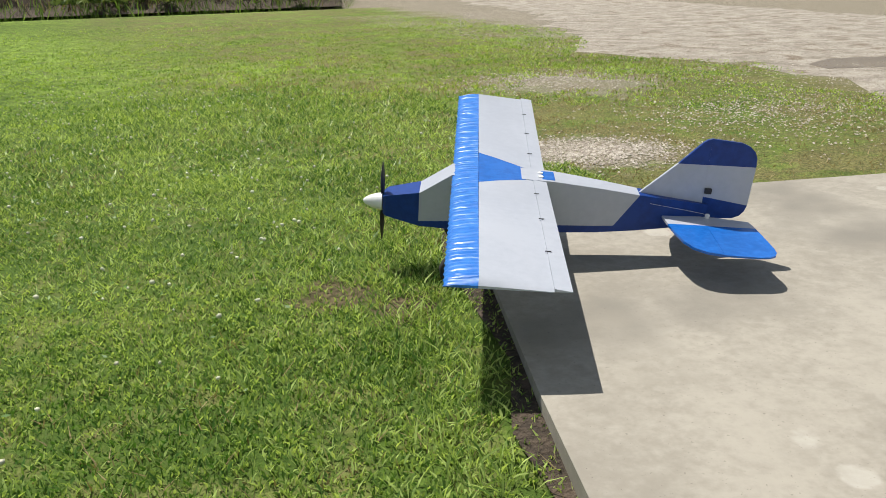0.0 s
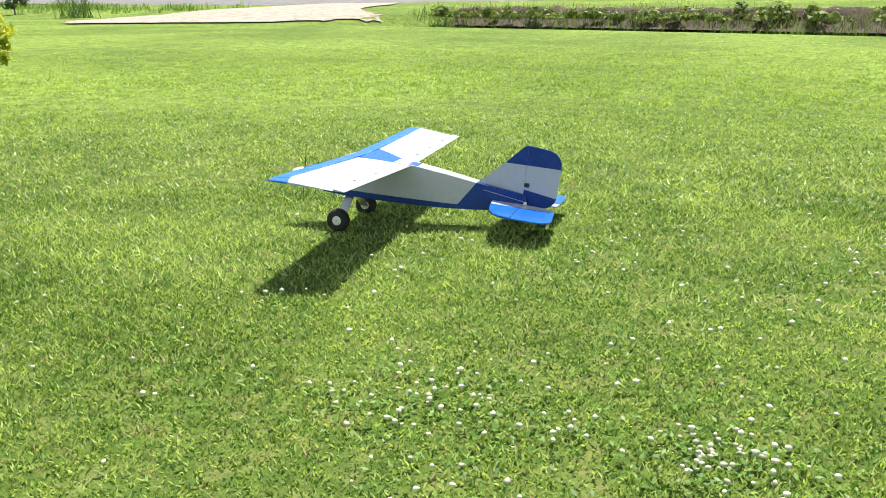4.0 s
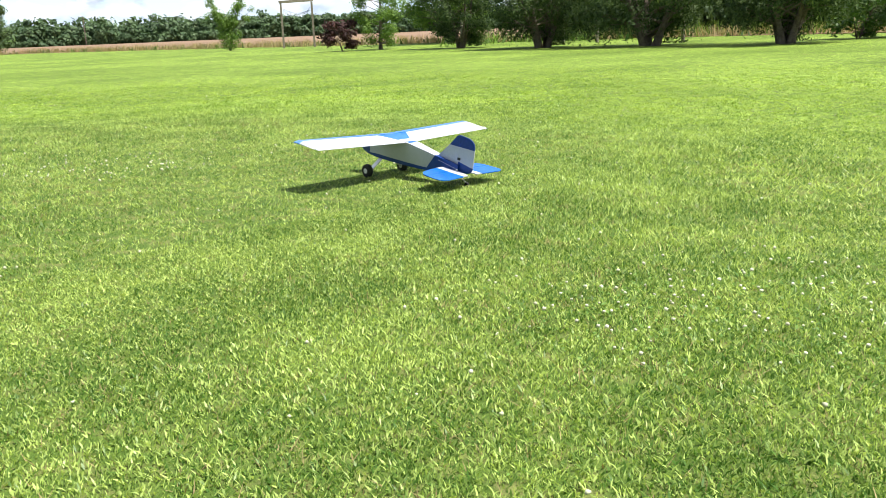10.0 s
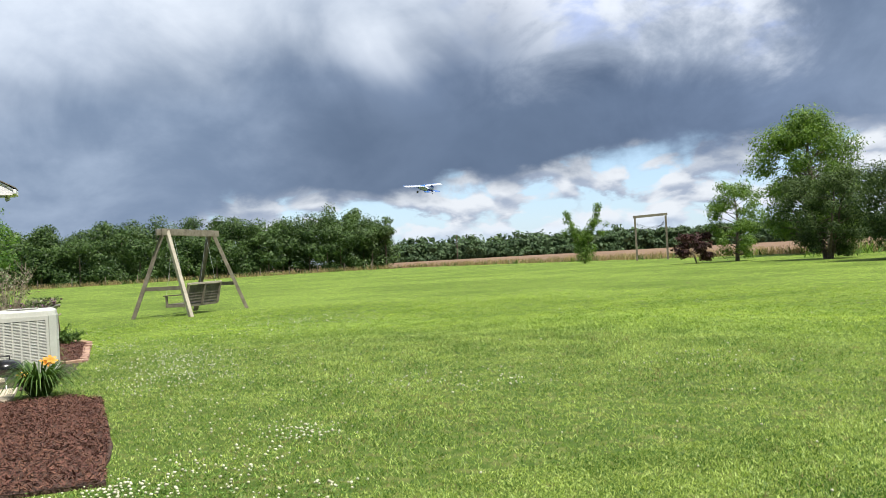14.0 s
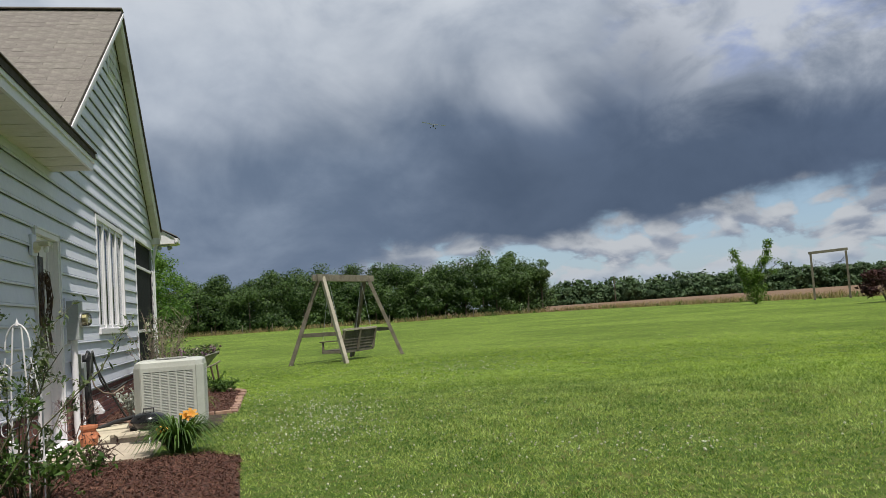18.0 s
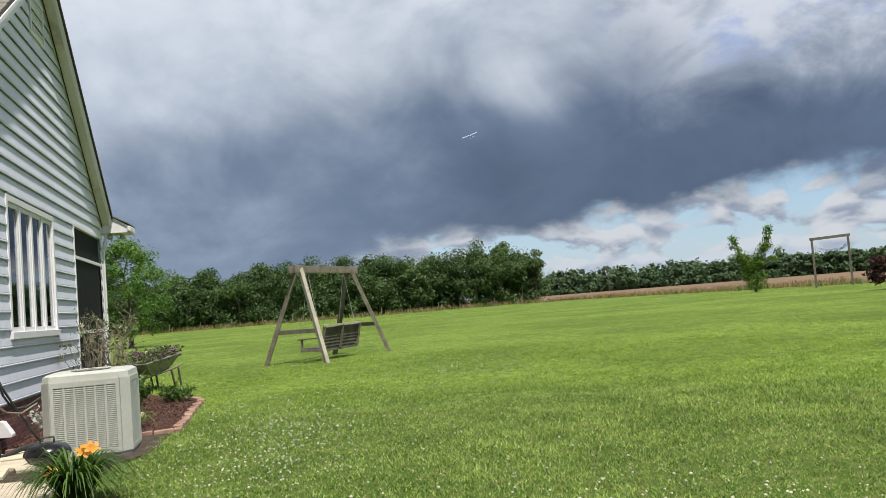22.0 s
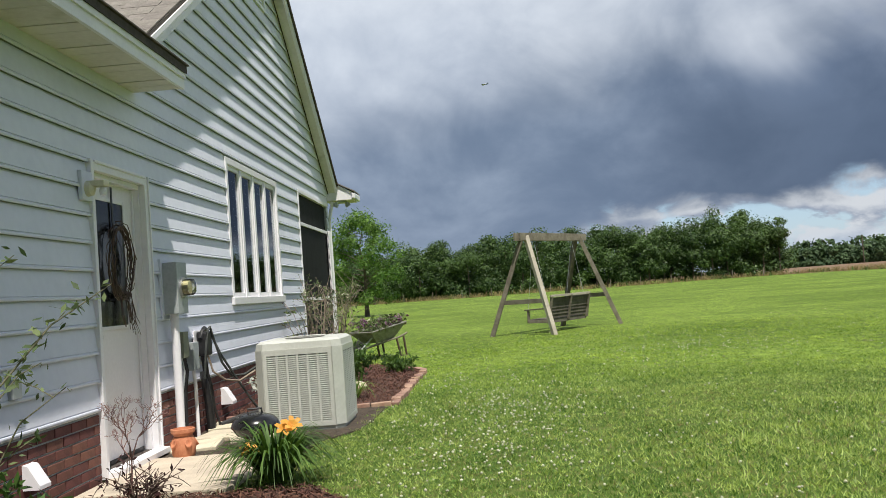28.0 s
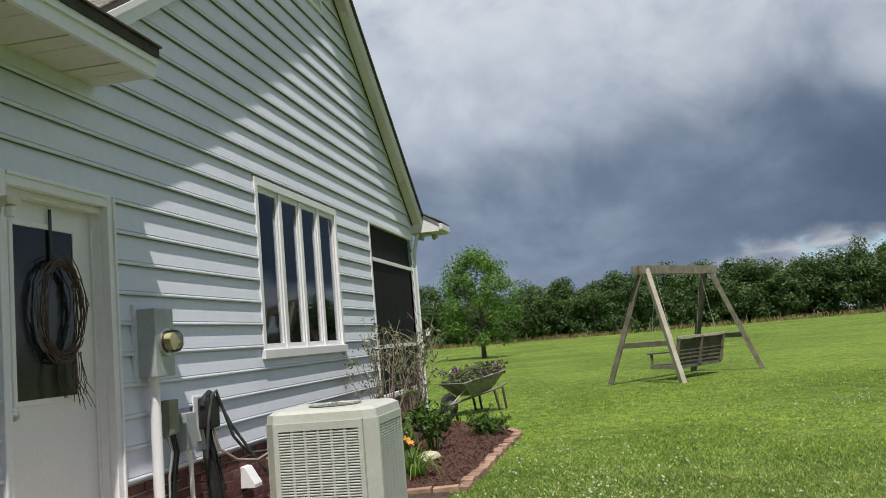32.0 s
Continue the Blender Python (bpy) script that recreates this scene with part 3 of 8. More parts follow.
def leaf_arrays(rng, centres, size, lie=0.35, slim=0.62, plain=False, face=None):
    """Four-cornered leaves at the centres, tilted at random; size a number or one a leaf; plain: three-cornered; face: the way that each one turns to."""
    n = len(centres)
    nor = rng.normal(size=(n, 3))
    if face is not None:
        nor = nor * 0.5 + face * 1.1
    nor[:, 2] += lie * 2.0
    nor /= np.linalg.norm(nor, axis=1)[:, None] + 1e-9
    a = np.cross(nor, rng.normal(size=(n, 3)))
    a /= np.linalg.norm(a, axis=1)[:, None] + 1e-9
    b = np.cross(nor, a)
    s = (np.broadcast_to(size, (n,)) * rng.uniform(0.6, 1.35, n))[:, None]
    if plain:
        v = np.stack([centres - a * s, centres + a * s * 0.75 - b * s * slim * 0.7, centres + a * s * 0.55 + b * s * slim * 0.8], 1)
        return v.reshape(-1, 3), np.arange(3 * n).reshape(-1, 3)
    v = np.stack([centres - a * s, centres - b * s * slim * 0.5 + a * s * 0.1, centres + a * s, centres + b * s * slim * 0.5 + a * s * 0.1], 1)
    return v.reshape(-1, 3), np.arange(4 * n).reshape(-1, 4)

# ---- ground ----
def ground_height(x, y):
    """The lawn is level; a ditch runs along the road, crossed by two gravel drives, and the far bank stands higher."""
    bank = np.interp(y, [-42.0, -40.6, -38.0, -36.0, -33.6], [0.40, -0.45, -0.7, -0.6, 0.0])
    level = np.interp(y, [-44, -33.6], [0.38, 0.0])
    shallow = np.interp(y, [-44, -42, -38, -34], [0.2, 0.15, -0.1, 0.0])
    f = np.interp(x, [-6.0, -4.6, 25.5, 27.5], [0, 1, 1, 0])
    g = np.interp(x, [40, 52], [0, 1])
    h = f * bank + (1 - f) * ((1 - g) * level + g * shallow)
    # the verge climbs to the road, which tilts up to the crop beyond it
    edge = np.interp(x, [0, 25, 60, 140], [0.78, 0.68, 0.34, 0.55])
    f = np.clip((-44 - y) / 13, 0, 1)
    h = h + f * (edge - h) + 0.45 * np.clip((-57 - y) / 6.5, 0, 1)
    far = np.hypot(x, y)
    # a shallow hollow out on the lawn
    h = h - 0.058 * np.exp(-((x - 6.2) ** 2 / 6.0 + (y + 8.3) ** 2 / 14.0))
    # and a low rise round the corner of the pad
    h = h + 0.055 * np.exp(-(((x - 0.3) / 2.7) ** 2 + ((y + 14.3) / 1.9) ** 2) ** 2)
    return h + 0.02 * np.sin(x * 0.31 + 1.0) * np.sin(y * 0.27) * np.clip((far - 20) / 30, 0, 1)


def ground_sheet():
    xs = np.unique(np.r_[np.linspace(-2500, -60, 12), np.arange(-60, 70, 2.0), np.arange(0, 14, 1.0), np.arange(-8, 30, 0.5), np.linspace(70, 2500, 16)])
    ys = np.unique(np.r_[np.linspace(-2500, -90, 12), np.arange(-90, -44, 1.6), np.arange(-44, -32, 0.4), np.arange(-32, 14, 1.0), np.arange(-17.5, -11, 0.5), np.arange(14, 130, 4.0), np.linspace(130, 2500, 14)])
    X, Y = np.meshgrid(xs, ys, indexing="ij")
    v = np.stack([X, Y, ground_height(X, Y)], -1).reshape(-1, 3)
    n = len(ys)
    i = (np.arange(len(xs) - 1)[:, None] * n + np.arange(n - 1)[None]).ravel()
    ob = array_ob("ground", v, np.stack([i, i + n, i + n + 1, i + 1], 1), M["lawn"])
    return tagged(ob, "wide mown green lawn with paler dry patches", "lawn", kind="structure")


ground_sheet()


def patch(name, outline, z, thick, material, label, category, rough=0.0, seed=1, drape=False):
    """A flat sheet of ground with a given outline, its edge made uneven."""
    rng = random.Random(seed)
    pts = []
    for a, b in zip(outline, outline[1:] + outline[:1]):
        n = max(1, int(math.dist(a, b) / 0.35)) if rough else 1
        for k in range(n):
            f = k / n
            j = rough if k or rough > 0.05 else 0
            pts.append((a[0] + (b[0] - a[0]) * f + rng.uniform(-j, j), a[1] + (b[1] - a[1]) * f + rng.uniform(-j, j)))
    bm = bmesh.new()
    top = [bm.verts.new((x, y, z)) for x, y in pts]
    if drape:
        # laid over the rise and fall of the ground
        bm.faces.new(top)
        for axis, cuts in ((0, np.arange(-12, 140, 4.0)), (1, np.arange(-76, -14, 1.0))):
            for c in cuts:
                bmesh.ops.bisect_plane(bm, geom=bm.verts[:] + bm.edges[:] + bm.faces[:], plane_co=(c, 0, 0) if axis == 0 else (0, c, 0), plane_no=(1, 0, 0) if axis == 0 else (0, 1, 0))
        bmesh.ops.triangulate(bm, faces=bm.faces[:])
        for v in bm.verts:
            v.co.z = z + float(ground_height(np.array(v.co.x), np.array(v.co.y)))
        bmesh.ops.recalc_face_normals(bm, faces=bm.faces)
        return thing(name, bm, material, label, category, kind="structure")
    low = [bm.verts.new((x, y, z - thick)) for x, y in pts]
    bm.faces.new(top)
    for k in range(len(pts)):
        bm.faces.new((top[k], low[k], low[(k + 1) % len(pts)], top[(k + 1) % len(pts)]))
    bmesh.ops.triangulate(bm, faces=[f for f in bm.faces if len(f.verts) > 4])
    bmesh.ops.recalc_face_normals(bm, faces=bm.faces)
    return thing(name, bm, material, label, category, kind="structure")


PAD = [(-0.30, -12.0), (-0.39, -12.53), (-0.46, -12.94), (-0.61, -13.72), (-0.77, -14.61), (-1.34, -14.54), (-2.16, -14.44), (-6.61, -14.00), (-6.61, -12.0)]
patch("pavement", PAD, 0.085, 0.16, M["concrete"], "stained pale concrete parking pad beside the lawn", "concrete pad")
patch("soil_strip", [(-0.33, -12.15), (-0.36, -12.86), (-0.50, -13.57), (-0.70, -14.58), (-0.79, -14.66), (-2.26, -14.50), (-2.26, -14.38), (-0.74, -14.42), (-0.46, -12.15)], 0.008, 0.02, M["soil"], "bare dark soil along the concrete edge", "soil", 0.05, 3, True)
DRIVE = [(-5.2, -14.9), (-5.0, -16.6), (-5.4, -19.0), (-4.2, -20.6), (-4.9, -22.0), (-6.9, -29.0), (-7.0, -36.0), (-6.0, -46.0), (-6.0, -57.0), (-11.0, -57.0), (-11.0, -46.0), (-11.6, -32.0), (-11.4, -25.6), (-12.5, -14.9)]
patch("gravel_drive", DRIVE, 0.0015, 0.02, M["gravel"], "pale crushed-stone driveway with worn grassy edges", "driveway", 0.30, 4, True)
patch("puddle", [(-5.6, -18.2), (-6.4, -18.0), (-7.6, -18.0), (-7.6, -18.7), (-6.2, -18.9), (-5.7, -18.6)], 0.004, 0.01, M["water"], "shallow brown rain puddle on the driveway", "puddle", 0.03, 7)
patch("road", [(-900, -63.4), (900, -63.4), (900, -57), (-900, -57)], 0.03, 0.4, M["asphalt"], "straight grey asphalt country road beyond the ditch", "road", drape=True)
patch("field", [(50, -6), (900, -6), (900, 900), (-50, 900), (43, 160), (43, 112), (50, 75)], 0.03, 0.05, M["field"], "bare brown ploughed field beyond the lawn", "field")
patch("gravel_drive_far", [(27.5, -35.3), (33.5, -30.5), (36.5, -28.8), (41, -31), (46, -42), (52, -57), (44, -57), (38, -50), (34, -43.5), (27.0, -38.0)], 0.06, 0.3, M["gravel"], "pale gravel crossing over the ditch", "driveway", 0.25, 8, True)

# ---- house ----
COURSE, BRICK_TOP = 0.187, 0.49
APEX_Y, APEX_Z, SLOPE_L, SLOPE_R = 4.10, 6.10, 0.656, 0.715
Y0, Y1 = -9.0, 8.2
EAVE_END = -0.05
OPENINGS = dict(door=(-0.95, 0.06, 0.03, 2.20), window=(2.21, 4.42, 1.17, 2.71), screen=(5.72, 8.05, 0.55, 2.78))


def spans(z):
    """The stretches of wall at height z that no opening breaks."""
    if z < 2.95:
        a, b = Y0, Y1
    else:
        a, b = APEX_Y - (APEX_Z - 0.1 - z) / SLOPE_L, min(Y1, APEX_Y + (APEX_Z - 0.1 - z) / SLOPE_R)
    out = [(a, b)]
    for o in OPENINGS.values():
        if o[2] < z + COURSE * 0.5 < o[3]:
            out = [s for c, d in out for s in ((c, min(d, o[0])), (max(c, o[1]), d)) if s[1] - s[0] > 0.02]
    return out


house = group_of("house", pose(0, 0, 0), "pale blue-grey house with lap siding, brick foundation and shingled gable roof", "house")


def prism(poly, x0, x1, bm=None):
    """A slab from x0 to x1 with a given outline in y and z."""
    bm = bm or bmesh.new()
    a = [bm.verts.new((x0, y, z)) for y, z in poly]
    b = [bm.verts.new((x1, y, z)) for y, z in poly]
    bm.faces.new(a)
    bm.faces.new(list(reversed(b)))
    for k in range(len(poly)):
        bm.faces.new((a[k], b[k], b[(k + 1) % len(poly)], a[(k + 1) % len(poly)]))
    bmesh.ops.recalc_face_normals(bm, faces=bm.faces)
    return bm


def house_walls():
    d, w, s = (OPENINGS[k] for k in ("door", "window", "screen"))
    for y0, y1, z0, z1 in ((Y0, d[0], 0, 2.95), (d[0], d[1], d[3], 2.95), (d[1], w[0], 0, 2.95), (w[0], w[1], 0, w[2]), (w[0], w[1], w[3], 2.95), (w[1], s[0], 0, 2.95), (s[0], s[1], 0, s[2]), (s[0], s[1], s[3], 2.95), (s[1], Y1, 0, 2.95)):
        part("wall", box(-0.16, y0, z0, -0.004, y1, z1), M["wall_core"], house)
    top = APEX_Z - 0.12
    part("gable_wall", prism([(APEX_Y - (top - 2.95) / SLOPE_L, 2.95), (APEX_Y, top), (APEX_Y + (top - 2.95) / SLOPE_R, 2.95)], -0.16, -0.004), M["wall_core"], house)
    part("back_wall", box(-11, Y0, 0, -10.85, Y1, 2.95), M["siding"], house)
    part("end_wall", box(-10.85, Y0, 0, -0.16, Y0 + 0.15, 2.95), M["siding"], house)
    part("end_wall", box(-10.85, Y1 - 0.1, 0, -2.6, Y1, 2.95), M["siding"], house)
    # rooms behind the glass
    part("room_wall", box(-3.2, 1.0, 0, -3.1, 5.6, 2.9), M["room"], house)
    part("room_wall", box(-3.1, 1.0, 0, -0.17, 1.1, 2.9), M["room"], house)
    part("room_wall", box(-3.1, 5.5, 0, -0.17, 5.6, 2.9), M["room"], house)
    part("room_floor", box(-3.1, -1.6, 0.30, -0.17, 8.0, 0.40), M["oldwood"], house)
    part("room_ceiling", box(-3.1, -1.6, 2.82, -0.17, 8.1, 2.92), M["room"], house)
    part("room_wall", box(-3.2, -1.7, 0, -3.1, 1.0, 2.9), M["room"], house)
    part("room_wall", box(-3.1, -1.7, 0, -0.17, -1.6, 2.9), M["room"], house)
    part("porch_wall", box(-3.2, 5.6, 0, -3.1, 8.1, 2.9), M["siding"], house)


def siding():
    """Lap siding, one board a course and stretch: a face that leans out downwards to a groove and a rounded bead."""
    z = BRICK_TOP
    while z < APEX_Z - 0.2:
        up = spans(z + COURSE)
        for k, (a, b) in enumerate(spans(z)):
            c, d = (a, b) if z < 2.95 or len(up) != 1 else up[0]
            prof = [(0.0, z + 0.036), (0.0148, z + 0.036), (0.0185, z + 0.001), (0.0225, z), (0.0265, z + 0.003), (0.0280, z + 0.010), (0.0265, z + 0.018), (0.0230, z + 0.0215), (0.0170, z + 0.0240), (0.0170, z + 0.0255), (0.0235, z + 0.0285), (0.0020, z + COURSE)]
            bm = bmesh.new()
            va = [bm.verts.new((x, a + (c - a) * (zz - z) / COURSE, zz)) for x, zz in prof]
            vb = [bm.verts.new((x, b + (d - b) * (zz - z) / COURSE, zz)) for x, zz in prof]
            for n in range(len(prof) - 1):
                bm.faces.new((va[n], vb[n], vb[n + 1], va[n + 1]))
            bm.faces.new(list(reversed(va)))
            bm.faces.new(vb)
            bmesh.ops.recalc_face_normals(bm, faces=bm.faces)
            part("siding_board", bm, M["siding"], house)
        z += COURSE


def slope_board(y0, z0, y1, z1, x0, x1, t, mat, name):
    """A board along a rake, t deep below the line from (y0, z0) to (y1, z1)."""
    part(name, prism([(y0, z0), (y1, z1), (y1, z1 - t), (y0, z0 - t)], x0, x1), mat, house)


def roof():
    over = 0.19
    yl, zl = -0.48, APEX_Z - SLOPE_L * (APEX_Y + 0.48)
    yr, zr = 8.22, APEX_Z - SLOPE_R * (8.22 - APEX_Y)
    for y0, z0, edge in ((yl, zl, "white"), (yr, zr, "roof_deck")):
        bm = prism([(APEX_Y, APEX_Z), (y0, z0), (y0, z0 - 0.06), (APEX_Y, APEX_Z - 0.07)], -10.9, over + 0.02)
        part("roof", bm, M["roof_deck"], house)
        slope_board(APEX_Y, APEX_Z - 0.072, y0, z0 - 0.062, over - 0.03, over + 0.005, 0.125, M["white"], "rake_board")
        slope_board(APEX_Y, APEX_Z - 0.045, y0, z0 - 0.035, over + 0.006, over + 0.034, 0.048, M[edge], "drip_edge")
        # dark strip in place of the shadow line where soffit meets siding
        slope_board(APEX_Y, APEX_Z - 0.191, y0, z0 - 0.181, 0.026, 0.040, 0.016, M["roof_deck"], "rake_channel")
        slope_board(APEX_Y, APEX_Z - 0.175, y0, z0 - 0.165, 0.0, over - 0.03, 0.015, M["soffit"], "rake_soffit")
    # boxed return at the foot of the far rake, its own little shingled slope above it
    part("cornice_return", prism_xz([(0.0, 2.86), (0.45, 2.86), (0.45, 2.985), (0.0, 3.245)], 8.205, 8.75), M["white"], house)
    part("return_trim", prism_xz([(0.0, 3.21), (0.46, 2.945), (0.46, 2.975), (0.0, 3.25)], 8.19, 8.205), M["white"], house)
    part("return_soffit", box(-0.02, 8.20, 2.848, 0.46, 8.76, 2.859), M["soffit"], house)
    part("return_roof", prism_xz([(-0.02, 3.277), (0.51, 2.997), (0.51, 2.977), (-0.02, 3.257)], 8.17, 8.80), M["shingle"], house)
    part("return_gutter", box(0.452, 8.18, 2.865, 0.51, 8.80, 2.962, 0.014), M["white"], house)
    part("eave_gutter", box(-10.9, 8.70, 2.90, -0.02, 8.80, 3.0, 0.012), M["white"], house)
    part("downpipe", tube([(0.09, 8.27, 2.84), (0.05, 8.24, 2.66), (0.02, 8.235, 2.5), (0.02, 8.235, 0.15)], 0.03, 8), M["white"], house)
    # the lower roof over the door wing: eave along the wall
    bm = bmesh.new()
    pts = [(0.44, 3.03), (-5.4, 3.03 + 5.84 * 0.55), (-5.4, 2.95 + 5.84 * 0.55), (0.44, 2.97)]
    a = [bm.verts.new((x, Y0 - 0.4, z)) for x, z in pts]
    b = [bm.verts.new((x, EAVE_END, z)) for x, z in pts]
    bm.faces.new(a), bm.faces.new(list(reversed(b)))
    for k in range(4):
        bm.faces.new((a[k], b[k], b[(k + 1) % 4], a[(k + 1) % 4]))
    bmesh.ops.recalc_face_normals(bm, faces=bm.faces)
    part("roof", bm, M["roof_deck"], house)
    part("fascia", box(0.39, Y0 - 0.4, 2.85, 0.415, EAVE_END - 0.005, 2.975), M["white"], house)
    part("fascia_cap", box(0.405, Y0 - 0.4, 2.93, 0.43, EAVE_END - 0.01, 2.972), M["white"], house)
    part("eave_end", prism_xz([(0.02, 2.86), (0.40, 2.86), (0.40, 2.98), (0.02, 3.18)], EAVE_END - 0.03, EAVE_END), M["white"], house)
    for k in range(52):
        y = EAVE_END - 0.03 - 0.1525 * k
        part("soffit_panel", box(0.0, y - 0.1475, 2.852 + 0.004 * (k % 3 == 2), 0.40, y, 2.868 + 0.002 * (k % 2)), M["soffit"], house)
    # slope that closes the wing's roof on the far side
    part("roof", prism_xz([(-5.4, 3.03 + 5.84 * 0.55), (-11.2, 3.0), (-11.2, 2.9), (-5.4, 2.95 + 5.84 * 0.55)], Y0 - 0.4, EAVE_END), M["roof_deck"], house)


def prism_xz(poly, y0, y1, bm=None):
    bm = bm or bmesh.new()
    a = [bm.verts.new((x, y0, z)) for x, z in poly]
    b = [bm.verts.new((x, y1, z)) for x, z in poly]
    bm.faces.new(a)
    bm.faces.new(list(reversed(b)))
    for k in range(len(poly)):
        bm.faces.new((a[k], b[k], b[(k + 1) % len(poly)], a[(k + 1) % len(poly)]))
    bmesh.ops.recalc_face_normals(bm, faces=bm.faces)
    return bm


house_walls()
siding()
roof()


def house_openings():
    # door with a half light, in a white case
    y0, y1, z0, z1 = OPENINGS["door"]
    door = part("door", box(-0.125, y0 + 0.085, 0.085, -0.080, y1 - 0.085, 2.125, 0.004), M["door"], house, "white half-glazed back door")
    # moulded case: a flat, a proud back band and a bead on its inner edge
    for ya, yb, za, zb in ((y0, y0 + 0.07, z0, z1), (y1 - 0.07, y1, z0, z1), (y0 + 0.07, y1 - 0.07, z1 - 0.07, z1)):
        case = part("door_case", box(-0.02, ya, za, 0.030, yb, zb, 0.004), M["white"], house)
        tall = zb - za > 0.5
        outer = (ya, ya + 0.02) if ya == y0 else (yb - 0.02, yb)
        if tall:
            part("back_band", box(0.028, outer[0], za, 0.042, outer[1], zb, 0.004), M["white"], case)
        else:
            part("back_band", box(0.028, ya, zb - 0.02, 0.042, yb, zb, 0.004), M["white"], case)
    part("jamb", box(-0.15, y0 + 0.05, z0, -0.02, y0 + 0.083, z1 - 0.07), M["white"], house)
    part("jamb", box(-0.15, y1 - 0.083, z0, -0.02, y1 - 0.05, z1 - 0.07), M["white"], house)
    part("jamb", box(-0.15, y0 + 0.083, z1 - 0.105, -0.02, y1 - 0.083, z1 - 0.07), M["white"], house)
    part("stop", box(-0.078, y1 - 0.100, 0.07, -0.064, y1 - 0.083, z1 - 0.105), M["white"], house)
    part("door_sweep", box(-0.120, y0 + 0.087, 0.068, -0.074, y1 - 0.087, 0.100, 0.002), M["black"], door, "black rubber door sweep")
    part("threshold", box(-0.15, y0 + 0.083, 0.03, -0.005, y1 - 0.083, 0.066, 0.004), M["roof_deck"], house)
    part("door_step", box(-0.004, y0 + 0.02, 0.028, 0.10, y1 - 0.02, 0.072, 0.004), M["white"], house)
    ya, yb, za, zb = -0.715, -0.215, 1.045, 1.955
    for a, b, c, d in ((ya - 0.03, ya, za - 0.03, zb + 0.03), (yb, yb + 0.03, za - 0.03, zb + 0.03), (ya, yb, za - 0.03, za), (ya, yb, zb, zb + 0.03)):
        part("light_frame", box(-0.082, a, c, -0.066, b, d, 0.005), M["door"], door)
    part("pane", box(-0.079, ya, za, -0.074, yb, zb), M["enamel"], door, "dark door glass")
    part("handle", lathe([(0.0, 0), (0.025, 0.0), (0.025, 0.01), (0.012, 0.014), (0.012, 0.04), (0.027, 0.05), (0.027, 0.065), (0.0, 0.075)], 14, axis="x"), M["steel"], door).location = (-0.08, y0 + 0.15, 0.98)
    # four-light window
    y0, y1, z0, z1 = OPENINGS["window"]
    win = part("window", box(-0.10, y0, z0, 0.030, y0 + 0.06, z1, 0.004), M["white"], house, "white four-light casement window")
    part("frame", box(-0.10, y1 - 0.06, z0, 0.030, y1, z1, 0.004), M["white"], win)
    part("frame", box(-0.10, y0 + 0.06, z1 - 0.07, 0.030, y1 - 0.06, z1, 0.004), M["white"], win)
    part("window_sill", box(-0.10, y0 - 0.03, z0 - 0.03, 0.05, y1 + 0.03, z0 + 0.05, 0.006), M["white"], win)
    n, a, b = 4, y0 + 0.06, y1 - 0.06
    w = (b - a) / n
    for k in range(n):
        c, d = a + k * w, a + (k + 1) * w
        if k:
            part("mullion", box(-0.045, c - 0.035, z0 + 0.05, 0.018, c + 0.035, z1 - 0.07, 0.004), M["white"], win)
        c2, d2 = c + (0.035 if k else 0), d - (0.035 if k < n - 1 else 0)
        for e, f, g, h in ((c2, c2 + 0.035, z0 + 0.05, z1 - 0.07), (d2 - 0.035, d2, z0 + 0.05, z1 - 0.07), (c2 + 0.035, d2 - 0.035, z0 + 0.05, z0 + 0.10), (c2 + 0.035, d2 - 0.035, z1 - 0.12, z1 - 0.07)):
            part("sash", box(-0.030, e, g, 0.006, f, h, 0.002), M["white"], win)
        pane = part("pane", box(-0.016, c2 + 0.035, z0 + 0.10, -0.011, d2 - 0.035, z1 - 0.12), M["glass"], win)
        pane.visible_shadow = False
        part("curtain", box(-0.090, d2 - 0.17, z0 + 0.06, -0.075, d2 - 0.01, z1 - 0.08), M["curtain"], win)
    # screened porch corner
    y0, y1, z0, z1 = OPENINGS["screen"]
    scr = part("porch_screen", box(-0.03, y0 + 0.05, z0, -0.022, y1 - 0.05, z1 - 0.04), M["screen"], house, "dark insect screen of the porch")
    part("frame", box(-0.06, y0, z0, 0.03, y0 + 0.05, z1, 0.003), M["white"], scr)
    part("frame", box(-0.06, y0 + 0.05, z1 - 0.05, 0.03, y1, z1, 0.003), M["white"], scr)
    part("rail", box(-0.05, y0 + 0.05, 2.26, 0.0, y1, 2.31, 0.003), M["white"], scr)
    part("rail", box(-0.05, y0 + 0.05, 1.13, 0.0, y1, 1.18, 0.003), M["white"], scr)
    part("sill", box(-0.06, y0, z0 - 0.05, 0.035, y1, z0, 0.003), M["white"], scr)
    part("corner_post", box(-0.14, 8.05, 0.3, 0.035, 8.22, 2.31, 0.012), M["white"], house)
    part("corner_post", box(-0.10, 8.10, 2.31, -0.02, 8.18, 2.84, 0.004), M["screen"], house)
    part("porch_screen", box(-2.6, 8.13, 0.5, -0.14, 8.14, 2.8), M["screen"], house)
    # gable vent
    vent = part("gable_vent", box(0.0, 3.74, 4.98, 0.03, 4.46, 5.02, 0.003), M["white"], house, "white louvred gable vent")
    part("frame", box(0.0, 3.74, 5.02, 0.03, 3.79, 5.50, 0.003), M["white"], vent)
    part("frame", box(0.0, 4.41, 5.02, 0.03, 4.46, 5.50, 0.003), M["white"], vent)
    part("frame", box(0.0, 3.74, 5.50, 0.03, 4.46, 5.54, 0.003), M["white"], vent)
